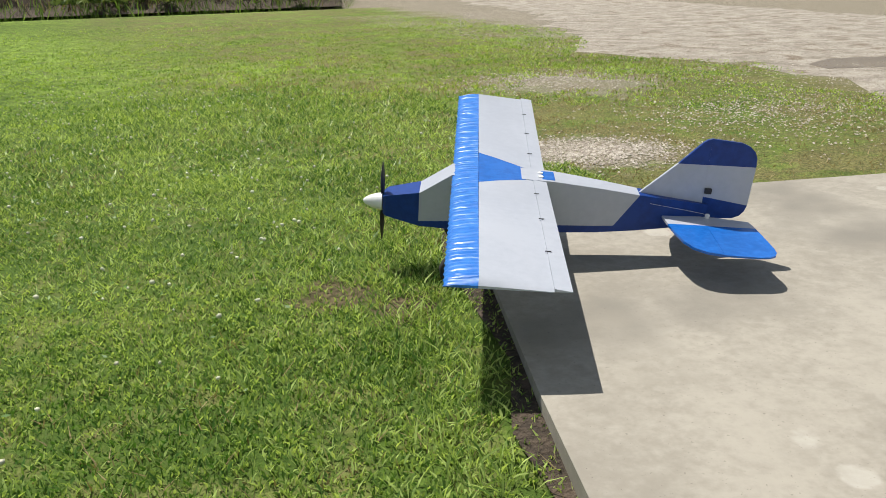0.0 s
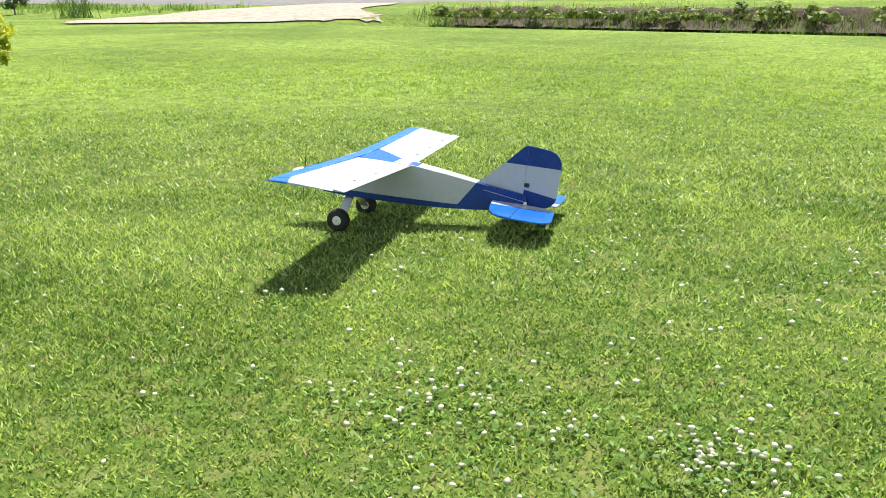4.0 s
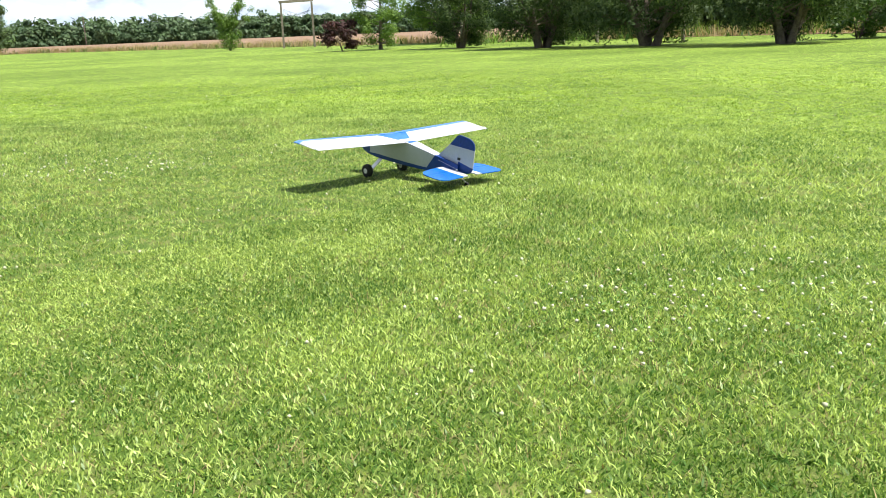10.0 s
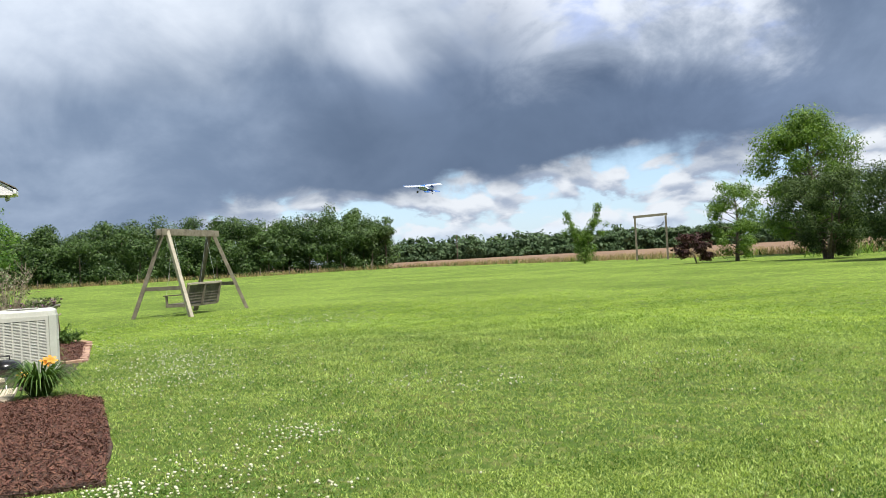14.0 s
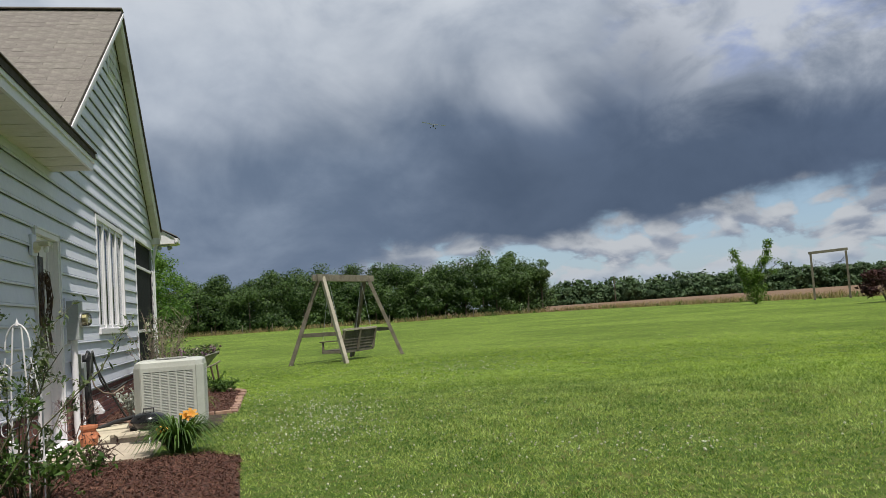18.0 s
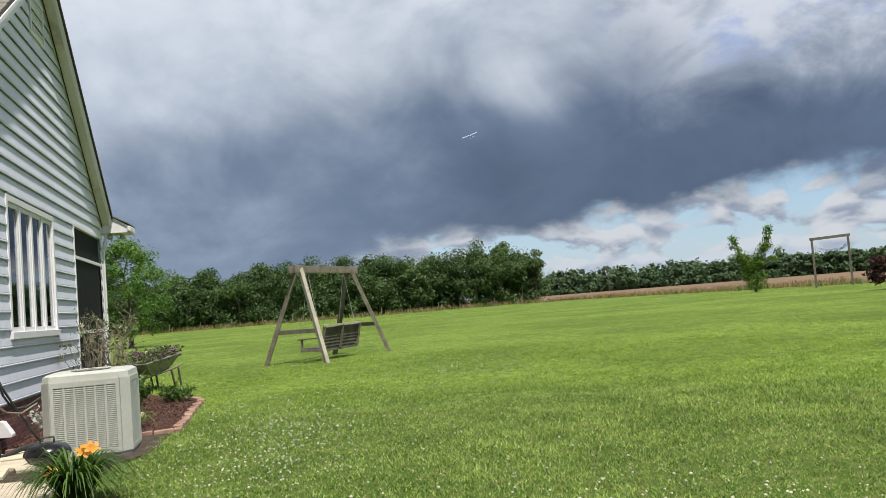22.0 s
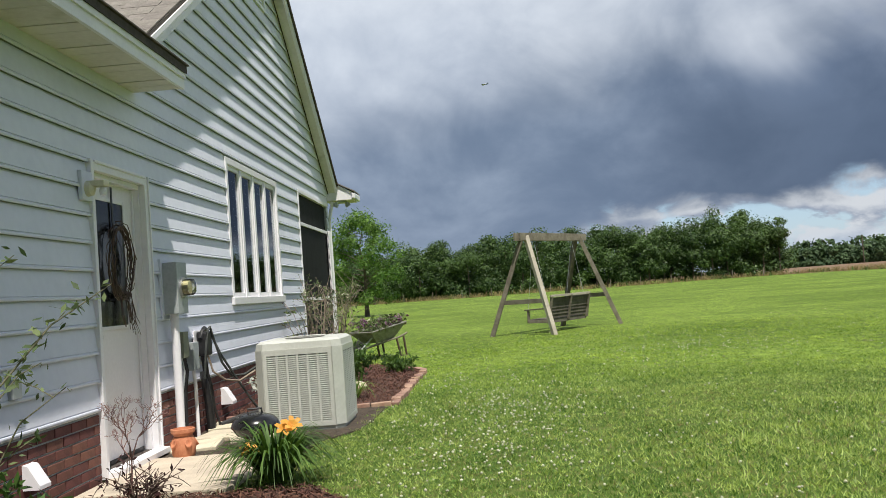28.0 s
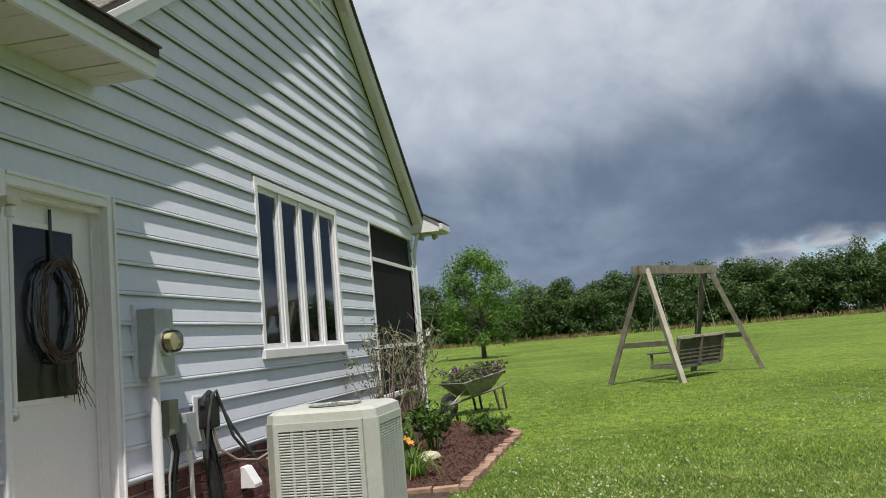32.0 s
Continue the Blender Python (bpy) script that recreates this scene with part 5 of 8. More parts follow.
# ---- garden swing ----
def garden_swing():
    """An A-frame of weathered timbers with a hanging bench."""
    turn = 0.964
    ux = Vector((math.cos(turn), math.sin(turn), 0))
    uy = Vector((-ux.y, ux.x, 0))
    half, lean = 1.631, 1.66
    far = 2 * half
    o = Vector((4.347, 13.85, 0)) - ux * half - uy * lean / 2
    sw = group_of("garden_swing", pose(0, 0, 0), "weathered grey timber A-frame garden swing on the lawn", "swing")
    P = lambda a, b, z: o + ux * a + uy * b + Vector((0, 0, z))
    H = 2.22
    inset = 0.376
    for a, t in ((0.0, inset), (far, far - inset)):
        for b, c in ((0.0, lean / 2 - 0.05), (lean, lean / 2 + 0.05)):
            # the front leg gets paler wood: the sun on it is in the colour
            m = "oldwood_pale" if b == 0.0 and a == 0.0 else "oldwood"
            part("leg", beam(P(a, b, -0.03), P(t, c, H + 0.02), 0.10, 0.10, 0.006), M[m], sw)
        f = 0.34
        part("brace", beam(P(a + (t - a) * f, -0.02 + (lean / 2) * f, H * f), P(a + (t - a) * f, lean - lean / 2 * f + 0.02, H * f), 0.045, 0.10, 0.004), M["oldwood"], sw)
    part("top_beam", beam(P(inset - 0.30, lean / 2 - 0.07, H), P(far - inset + 0.30, lean / 2 - 0.07, H), 0.045, 0.17, 0.004), M["oldwood"], sw)
    part("top_beam", beam(P(inset - 0.30, lean / 2 + 0.07, H), P(far - inset + 0.30, lean / 2 + 0.07, H), 0.045, 0.17, 0.004), M["oldwood"], sw)
    # bench: seat, slatted back towards the camera's side, arms, chains
    bench = part("bench", beam(P(0.72, 0.60, 0.26), P(far - 0.72, 0.60, 0.26), 0.05, 0.09, 0.004), M["benchwood"], sw, "slatted hanging bench")
    a0, a1 = 0.74, far - 0.74
    for k in range(6):
        b = 0.64 + 0.085 * k
        part("seat_slat", beam(P(a0, b, 0.30 + 0.002 * k), P(a1, b, 0.30 + 0.002 * k), 0.072, 0.022, 0.003), M["benchwood"], bench)
    for k in range(6):
        z = 0.36 + 0.078 * k
        part("back_slat", beam(P(a0, 0.58 - 0.22 * (z - 0.3), z), P(a1, 0.58 - 0.22 * (z - 0.3), z), 0.022, 0.0765, 0.003), M["benchwood"], bench)
    for a in (a0, (a0 + a1) / 2, a1):
        part("back_post", beam(P(a, 0.555, 0.26), P(a, 0.432, 0.83), 0.06, 0.05, 0.004), M["oldwood"], bench)
    part("top_rail", beam(P(a0 - 0.05, 0.442, 0.83), P(a1 + 0.05, 0.442, 0.83), 0.05, 0.055, 0.004), M["oldwood_pale"], bench)
    for a in (a0, a1):
        part("arm", beam(P(a, 0.48, 0.56), P(a, 1.18, 0.54), 0.09, 0.03, 0.004), M["oldwood"], bench)
        part("arm_post", beam(P(a, 1.10, 0.27), P(a, 1.10, 0.53), 0.06, 0.05, 0.004), M["oldwood"], bench)
        part("end_rail", beam(P(a, 0.56, 0.26), P(a, 1.13, 0.27), 0.05, 0.07, 0.004), M["oldwood"], bench)
        for b in (0.53, 1.10):
            part("chain", tube([P(a, b, 0.54), P(a, lean / 2 - 0.02, H - 0.05)], 0.004, 5), M["grey_metal"], bench)


garden_swing()

# ---- trees at the lawn's edge ----
EDGE = "trees along the lawn's edge"
tree("tree", (36.7, 28.9), 5.0, 3.9, "small pale-green tree with an open crown at the lawn's edge", "leaf_light", 10000, 0.085, 0.11, 0.06, 1, 11, 0.02, "open", group=EDGE, nclump=36, puff=0.85)
tree("tree", (36.6, 22.2), 4.55, 4.1, "dense dark-green small tree branching near the ground", "leaf_dark", 20000, 0.082, 0.20, 0.04, 4, 12, 0, "round", group=EDGE, nclump=52)
tree("tree", (35.0, 15.3), 4.25, 5.3, "spreading dark-green tree with several low stems", "leaf_dark", 28000, 0.085, 0.34, 0.06, 6, 13, 0, "round", group=EDGE, nclump=66)
tree("tree", (35.2, 9.6), 5.0, 6.6, "spreading dark-green tree with several low stems", "leaf_dark", 30000, 0.088, 0.40, 0.06, 6, 14, 0, "round", group=EDGE, nclump=66)
tree("tree", (35.3, 3.65), 4.8, 5.6, "spreading dark-green tree with several low stems", "leaf_dark", 24000, 0.088, 0.34, 0.06, 6, 15, 0, "round", group=EDGE, nclump=60)
tree("tree", (48.5, 34.5), 10.9, 8.0, "tall bright-green leafy tree behind the others", "leaf_light", 38000, 0.125, 0.32, 0.08, 1, 16, 0, "round", nclump=64, puff=0.88)
tree("pine_tree", (62.4, 33.8), 11.6, 4.4, "tall dark pine tree", "leaf_dark", 12000, 0.16, 0.28, 0.25, 1, 17, 0, "tall", nclump=50)
tree("pine_tree", (63.8, 31.7), 11.9, 4.4, "tall dark pine tree", "leaf_dark", 12000, 0.16, 0.28, 0.25, 1, 18, 0, "tall", nclump=50)


def forked_sapling():
    """Two leafy leaders rising in a V from a bushy foot."""
    rng = np.random.default_rng(28)
    ob = group_of("sapling", pose(39.9, 50.6, 0), "young forked tree with bright leaves down to the ground", "tree")
    side = np.array([0.84, -0.54, 0.0])
    bm = bmesh.new()
    clumps = [[*(side * u + [0, 0, z]), r] for u, z, r in ((0.1, 0.45, 0.62), (-0.25, 0.75, 0.6), (0.3, 0.9, 0.62), (0.0, 1.3, 0.6))]
    for tip, top in ((-1.35, 4.25), (1.30, 4.75)):
        p = [side * (tip * f**1.25) + [0, 0, 0.15 + (top - 0.15) * f] for f in np.linspace(0, 1, 9)]
        p[0][2] = -0.05
        tube(p, list(np.linspace(0.09, 0.012, 9)), 7, bm)
        for k in range(20):
            f = 0.26 + 0.74 * k / 19
            c = side * (tip * f**1.25) + [0, 0, 0.15 + (top - 0.15) * f] + rng.normal(0, 0.34 * (1.15 - f), 3)
            clumps.append([*c, rng.uniform(0.38, 0.62) * (1.12 - 0.5 * f)])
    for u, z, r in ((-0.5, 2.6, 0.55), (0.1, 2.35, 0.6), (0.6, 2.9, 0.5), (-1.5, 2.7, 0.4), (1.5, 2.5, 0.4), (1.9, 3.2, 0.3)):
        clumps.append([*(side * u + [0, 0, z]), r])
        tube([side * u * 0.3 + [0, 0, z * 0.55], side * u + [0, 0, z]], [0.03, 0.01], 5, bm)
    smooth(part("trunk", bm, M["bark"], ob), 60)
    pts, face = crown_points(rng, 6500, np.array(clumps), 0.16)
    v, f = leaf_arrays(rng, pts, 0.105, 0.2, face=face)
    array_ob("crown", v, f, M["leaf_light"], ob)


forked_sapling()
tree("shrub", (34.6, 29.9), 1.85, 2.2, "dark red-leaved shrub by the field", "leaf_red", 1800, 0.14, 0.05, 0.05, 4, 20, 0, "round", "shrub")
tree("sapling", (9.19, -14.68), 1.10, 0.50, "young sapling with bright yellow-green leaves", "leaf_yellow", 900, 0.046, 0.013, 0.42, 1, 21, 0, "open", nclump=26)
tree("tree", (-4.2, 42.5), 6.6, 7.6, "broad light-green tree standing on the lawn before the woods", "leaf_tree", 12500, 0.10, 0.13, 0.13, 1, 29, 0, "tall", nclump=52, puff=0.56)

# ---- things along the house wall ----
MULCH_NEAR = [(0.0, -5.4), (1.80, -5.4), (1.85, -3.6), (1.82, -1.95), (1.55, -1.52), (1.0, -1.56), (0.0, -1.55)]
MULCH_FAR = [(0.0, 1.95), (1.05, 1.95), (1.32, 2.08), (1.62, 2.08), (1.66, 3.6), (1.68, 5.5), (1.1, 6.7), (0.6, 7.4), (0.0, 7.6)]
patch("mulch_bed", MULCH_NEAR, 0.022, 0.05, M["mulch"], "bed of dark red-brown bark mulch by the back door", "mulch bed", 0.03, 11)
patch("mulch_bed_far", MULCH_FAR, 0.024, 0.05, M["mulch"], "bed of dark bark mulch edged with brick", "mulch bed", 0.01, 12)
patch("soil_bed", [(0.0, -0.3), (1.12, -0.52), (1.28, 0.2), (1.50, 0.62), (1.56, 1.5), (1.60, 2.1), (0.0, 2.1)], 0.012, 0.03, M["soil"], "bare damp soil round the air conditioner", "soil", 0.04, 13)


def inside(px, py, poly):
    r = np.zeros(len(px), bool)
    for (x0, y0), (x1, y1) in zip(poly, poly[1:] + poly[:1]):
        hit = ((y0 > py) != (y1 > py)) & (px < (x1 - x0) * (py - y0) / (y1 - y0 + 1e-12) + x0)
        r ^= hit
    return r


def chips(poly, n, seed, z):
    rng = np.random.default_rng(seed)
    xs, ys = [p[0] for p in poly], [p[1] for p in poly]
    x, y = rng.uniform(min(xs), max(xs), n), rng.uniform(min(ys), max(ys), n)
    ok = inside(x, y, poly)
    c = np.stack([x[ok], y[ok], z + rng.uniform(0, 0.022, ok.sum())], 1)
    v, f = leaf_arrays(rng, c, 0.024, 0.9, 0.34)
    tagged(array_ob("mulch_chips", v, f, M["chip"]), "loose red-brown bark chips on the beds", "mulch", kind="stuff")


chips(MULCH_NEAR, 30000, 1, 0.026)
chips(MULCH_FAR, 16000, 2, 0.028)


def edging():
    """A row of bricks laid flat round the far bed."""
    ob = group_of("brick_edging", pose(0, 0, 0), "row of weathered red bricks edging the mulch bed", "edging")
    rng = random.Random(3)
    bm = box(-0.048, -0.099, -0.03, 0.048, 0.099, 0.045, 0.005)
    me = bpy.data.meshes.new("brick")
    bm.to_mesh(me)
    bm.free()
    me.materials.append(M["brick_pale"])
    pts = [(0.70, 2.02), (1.64, 2.06), (1.70, 5.55), (1.12, 6.8)]
    for (x0, y0), (x1, y1) in zip(pts, pts[1:]):
        n = max(1, round(math.dist((x0, y0), (x1, y1)) / 0.21))
        for k in range(n):
            f = (k + 0.5) / n
            b = new("brick", me)
            b.parent = ob
            b.matrix_basis = pose(x0 + (x1 - x0) * f + rng.uniform(-0.012, 0.012), y0 + (y1 - y0) * f, rng.uniform(-0.008, 0.008), rng.uniform(-3, 3), rng.uniform(-3, 3), math.degrees(math.atan2(y1 - y0, x1 - x0)) - 90 + rng.uniform(-5, 5))


edging()


def pavers():
    bm = box(0.05, -1.46, -0.04, 1.02, -0.26, 0.035, 0.008)
    thing("door_slab", bm, M["paver"], "pale concrete step slab before the back door", "paving slab")
    for k, (x, y, a, w, d) in enumerate(((0.22, 0.25, 8, 0.40, 0.40), (0.30, 0.72, -12, 0.40, 0.40), (0.62, 0.48, 20, 0.36, 0.20), (0.26, 1.22, 5, 0.40, 0.40))):
        b = thing("paving_slab", box(-w / 2, -d / 2, -0.03, w / 2, d / 2, 0.03, 0.006), M["paver"], "square concrete paving slab on bare soil", "paving slab", "slabs by the wall")
        b.matrix_basis = pose(x, y, 0.006 + 0.006 * k, 1.5, -2, a)
    for k, (x, y, a) in enumerate(((0.35, 1.62, 10), (0.56, 1.66, 4), (0.78, 1.72, -6), (0.18, 1.58, 0))):
        b = thing("loose_brick", box(-0.099, -0.048, 0.0, 0.099, 0.048, 0.058, 0.004), M["brick_pale"], "loose weathered red brick by the wall", "brick", "loose bricks")
        b.matrix_basis = pose(x, y, 0.01, 0, 0, a)


pavers()


def air_conditioner():
    """A square condenser with cut corners, louvred panels and a flat lid over its fan."""
    ac = group_of("air_conditioner", pose(0.99, 1.09, 0.0), "cream outdoor air-conditioning unit with louvred sides", "air conditioner")
    h, r, c = 0.775, 0.37, 0.072
    octo = [(-r, -r + c), (-r + c, -r), (r - c, -r), (r, -r + c), (r, r - c), (r - c, r), (-r + c, r), (-r, r - c)]

    def shell(z0, z1, s0, s1):
        bm = bmesh.new()
        a = [bm.verts.new((x * s0, y * s0, z0)) for x, y in octo]
        b = [bm.verts.new((x * s1, y * s1, z1)) for x, y in octo]
        bm.faces.new(a), bm.faces.new(list(reversed(b)))
        for k in range(8):
            bm.faces.new((a[k], b[k], b[(k + 1) % 8], a[(k + 1) % 8]))
        bmesh.ops.recalc_face_normals(bm, faces=bm.faces)
        return bm

    part("pad", shell(-0.02, 0.022, 1.015, 1.01), M["ac_dark"], ac)
    part("core", shell(0.04, h - 0.05, 0.93, 0.93), M["ac_dark"], ac, "dark coil behind the louvres")
    part("base_pan", shell(0.022, 0.05, 0.995, 0.995), M["ac"], ac)
    part("lid", shell(h - 0.055, h, 1.02, 1.0), M["ac"], ac)
    part("lid_top", shell(h, h + 0.02, 0.985, 0.90), M["ac"], ac)
    part("fan_grille", lathe([(0.0, h + 0.020), (0.17, h + 0.020), (0.18, h + 0.026), (0.10, h + 0.032), (0.0, h + 0.032)], 28), M["ac_dark"], ac)
    for k in range(12):
        a = 2 * math.pi * k / 12
        part("guard_wire", tube([(0.03 * math.cos(a), 0.03 * math.sin(a), h + 0.037), (0.19 * math.cos(a), 0.19 * math.sin(a), h + 0.033)], 0.003, 5), M["ac"], ac)
    # panels: posts at the corners, cut faces plain, flat faces louvred
    for k in range(8):
        (x0, y0), (x1, y1) = octo[k], octo[(k + 1) % 8]
        flat = abs(x0 - x1) < 1e-6 or abs(y0 - y1) < 1e-6
        ang = math.degrees(math.atan2(y1 - y0, x1 - x0))
        w = math.dist((x0, y0), (x1, y1))
        base = pose((x0 + x1) / 2, (y0 + y1) / 2, 0, 0, 0, ang)
        if not flat:
            part("corner_panel", box(-w / 2, -0.012, 0.05, w / 2, 0.004, h - 0.055), M["ac"], ac).matrix_basis = base
            continue
        pan = part("louvre_panel", box(-w / 2, -0.014, 0.05, -w / 2 + 0.03, 0.003, h - 0.055), M["ac"], ac)
        pan.matrix_basis = base
        part("stile", box(w / 2 - 0.03, -0.014, 0.05, w / 2, 0.003, h - 0.055), M["ac"], pan)
        part("rail", box(-w / 2 + 0.03, -0.014, 0.05, w / 2 - 0.03, 0.003, 0.085), M["ac"], pan)
        part("rail", box(-w / 2 + 0.03, -0.014, h - 0.105, w / 2 - 0.03, 0.003, h - 0.055), M["ac"], pan)
        cols = 6
        cw = (w - 0.06) / cols
        for c_ in range(1, cols):
            xx = -w / 2 + 0.03 + c_ * cw
            part("stile", box(xx - 0.009, -0.011, 0.085, xx + 0.009, 0.003, h - 0.105), M["ac"], pan)
        bm = bmesh.new()
        for r_ in range(33):
            z = 0.092 + r_ * 0.0176
            vs = [bm.verts.new(p) for p in ((-w / 2 + 0.03, -0.012, z), (w / 2 - 0.03, -0.012, z), (w / 2 - 0.03, 0.0, z + 0.009), (-w / 2 + 0.03, 0.0, z + 0.009), (-w / 2 + 0.03, -0.012, z - 0.006), (w / 2 - 0.03, -0.012, z - 0.006))]
            bm.faces.new(vs[:4])
            bm.faces.new((vs[4], vs[5], vs[1], vs[0]))
        tagged(part("louvres", bm, M["ac"], pan), kind="stuff")


air_conditioner()


def wall_fittings():
    # meter with its riser
    mt = group_of("electric_meter", pose(0.0, 0.0, 0), "grey electricity meter box with a round glass dial and white conduit", "electric meter")
    part("backplate", box(0.012, 0.215, 1.06, 0.035, 0.50, 1.55, 0.003), M["siding"], mt)
    part("box", box(0.03, 0.245, 1.095, 0.155, 0.475, 1.52, 0.008), M["grey_metal"], mt)
    part("collar", lathe([(0.0, 0), (0.085, 0), (0.085, 0.02), (0.0, 0.02)], 24, axis="x"), M["steel"], mt).location = (0.153, 0.36, 1.31)
    part("dial", lathe([(0.0, 0), (0.054, 0), (0.054, 0.045), (0.0, 0.047)], 24, axis="x"), M["cream"], mt, "yellowed meter register").location = (0.173, 0.36, 1.31)
    dome = part("dome", lathe([(0.070, 0), (0.070, 0.055), (0.064, 0.075), (0.045, 0.088), (0.0, 0.092)], 24, axis="x"), M["clear"], mt, "clear glass meter dome")
    smooth(dome, 50)
    dome.location = (0.173, 0.36, 1.31)
    smooth(part("conduit", tube([(0.085, 0.33, 1.10), (0.085, 0.33, 0.55), (0.088, 0.32, 0.02)], 0.034, 14), M["white"], mt))
    jb = group_of("junction_box", pose(0, 0, 0), "small olive-grey utility box with cables", "utility box")
    part("box", box(0.024, 0.475, 0.72, 0.095, 0.60, 0.94, 0.006), M["olive"], jb)
    for k, y in enumerate((0.50, 0.55, 0.585)):
        part("cable", tube([(0.06, y, 0.73), (0.07, y + 0.03, 0.60), (0.05, y + 0.02, 0.45), (0.045, y, 0.05)], 0.008 + 0.004 * (k == 1), 8), M["black"] if k else M["grey_metal"], jb)
    gb = group_of("switch_box", pose(0, 0, 0), "grey disconnect box with a white pipe below", "utility box")
    part("box", box(0.024, 0.66, 0.60, 0.11, 0.80, 0.84, 0.006), M["grey_metal"], gb)
    part("pipe", tube([(0.07, 0.745, 0.61), (0.075, 0.76, 0.50), (0.075, 0.765, 0.20), (0.075, 0.765, 0.02)], 0.016, 10), M["white"], gb)
    # hose holder with hose and flexible duct
    hh = group_of("hose_holder", pose(0, 0, 0), "black wall hose holder with looped hoses", "hose holder")
    part("mount", box(0.02, 0.92, 0.62, 0.032, 1.20, 0.93, 0.003), M["white"], hh)
    part("bracket", box(0.03, 0.97, 0.70, 0.13, 1.12, 0.92, 0.022), M["black"], hh)
    part("stem", beam((0.07, 1.03, 0.72), (0.10, 1.10, 0.05), 0.05, 0.03, 0.006), M["black"], hh)
    part("saddle", tube([(0.07, 0.97, 0.86), (0.085, 1.0, 0.925), (0.085, 1.05, 0.945), (0.085, 1.10, 0.925), (0.07, 1.13, 0.86)], 0.022, 8), M["black"], hh)
    part("hose", tube([(0.10, 0.94, 0.50), (0.12, 0.95, 0.75), (0.13, 1.0, 0.93), (0.13, 1.07, 0.955), (0.14, 1.12, 0.85), (0.18, 1.20, 0.62), (0.22, 1.34, 0.48), (0.30, 1.50, 0.47), (0.42, 1.58, 0.55)], 0.011, 8), M["hose"], hh)
    part("hose", tube([(0.10, 1.02, 0.75), (0.14, 1.06, 0.55), (0.22, 1.16, 0.46), (0.30, 1.32, 0.43), (0.40, 1.5, 0.50)], 0.010, 8), M["hose_tan"], hh)
    part("hose", tube([(0.12, 1.10, 0.90), (0.17, 1.20, 0.70), (0.26, 1.36, 0.45), (0.34, 1.48, 0.25), (0.40, 1.56, 0.12)], 0.011, 8), M["hose"], hh)
    part("duct", tube([(0.05, 1.02, 0.56), (0.07, 1.03, 0.45), (0.09, 1.04, 0.25), (0.10, 1.05, 0.02)], [0.022, 0.034, 0.036, 0.036], 10), M["black"], hh)
    part("pipe", tube([(0.14, 1.2, 0.05), (0.30, 1.30, 0.10), (0.50, 1.42, 0.13), (0.60, 1.45, 0.16)], 0.024, 10), M["black"], hh)
    part("pipe", tube([(0.05, 1.13, 0.60), (0.09, 1.14, 0.42), (0.10, 1.17, 0.20), (0.13, 1.2, 0.05)], 0.012, 8), M["black"], hh)
    # porch lamp by the door
    wl = group_of("wall_lamp", pose(0, 0, 0), "cream porch floodlight arm on a square base beside the door", "wall lamp")
    part("base", box(0.015, -1.10, 1.90, 0.045, -0.94, 2.10, 0.006), M["siding"], wl)
    part("arm", box(0.045, -1.05, 1.99, 0.17, -0.96, 2.03, 0.008), M["cream"], wl)
    part("bell", lathe([(0.0, 0), (0.055, 0), (0.05, 0.03), (0.02, 0.05), (0.0, 0.05)], 16, axis="x"), M["cream"], wl).location = (0.045, -1.02, 1.98)
    part("bulb", lathe([(0.0, -0.06), (0.022, -0.05), (0.026, -0.02), (0.018, 0.0), (0.0, 0.0)], 14), M["spinner"], wl).location = (0.14, -1.0, 1.985)
    # floodlights under the cornice
    fl = group_of("floodlight", pose(0, 0, 0), "pair of small grey floodlights under the eave corner", "floodlight")
    part("mount", box(0.18, 8.27, 2.825, 0.30, 8.37, 2.848), M["grey_metal"], fl)
    for y, x in ((8.27, 0.17), (8.37, 0.31)):
        part("head", lathe([(0.0, -0.09), (0.045, -0.09), (0.05, -0.05), (0.02, 0.0), (0.0, 0.0)], 14), M["grey_metal"], fl).matrix_basis = pose(x, y, 2.83, 15, -30 if x > 0.2 else 25, 0)
    # outlet cover
    thing("outlet_cover", box(0.012, -2.05, 0.70, 0.055, -1.96, 0.81, 0.008), M["grey_metal"], "small grey weatherproof outlet cover on the siding", "outlet")
    # white vent hoods on the foundation
    for y, z, s in ((-1.86, 0.22, 0.70), (1.72, 0.22, 0.80)):
        vh = thing("vent_hood", bmesh.new(), M["white"], "white plastic vent hood on the brick foundation", "vent", "vent hoods")
        bm = bmesh.new()
        prof = [(0.006, 0.15), (0.05, 0.14), (0.15, -0.02), (0.15, -0.05), (0.006, -0.05)]
        a = [bm.verts.new((x * s, -0.085 * s, h * s)) for x, h in prof]
        b = [bm.verts.new((x * s, 0.085 * s, h * s)) for x, h in prof]
        bm.faces.new(a), bm.faces.new(list(reversed(b)))
        for k in range(5):
            bm.faces.new((a[k], b[k], b[(k + 1) % 5], a[(k + 1) % 5]))
        bmesh.ops.recalc_face_normals(bm, faces=bm.faces)
        bm.to_mesh(vh.data)
        bm.free()
        vh.location = (0, y, z)


wall_fittings()


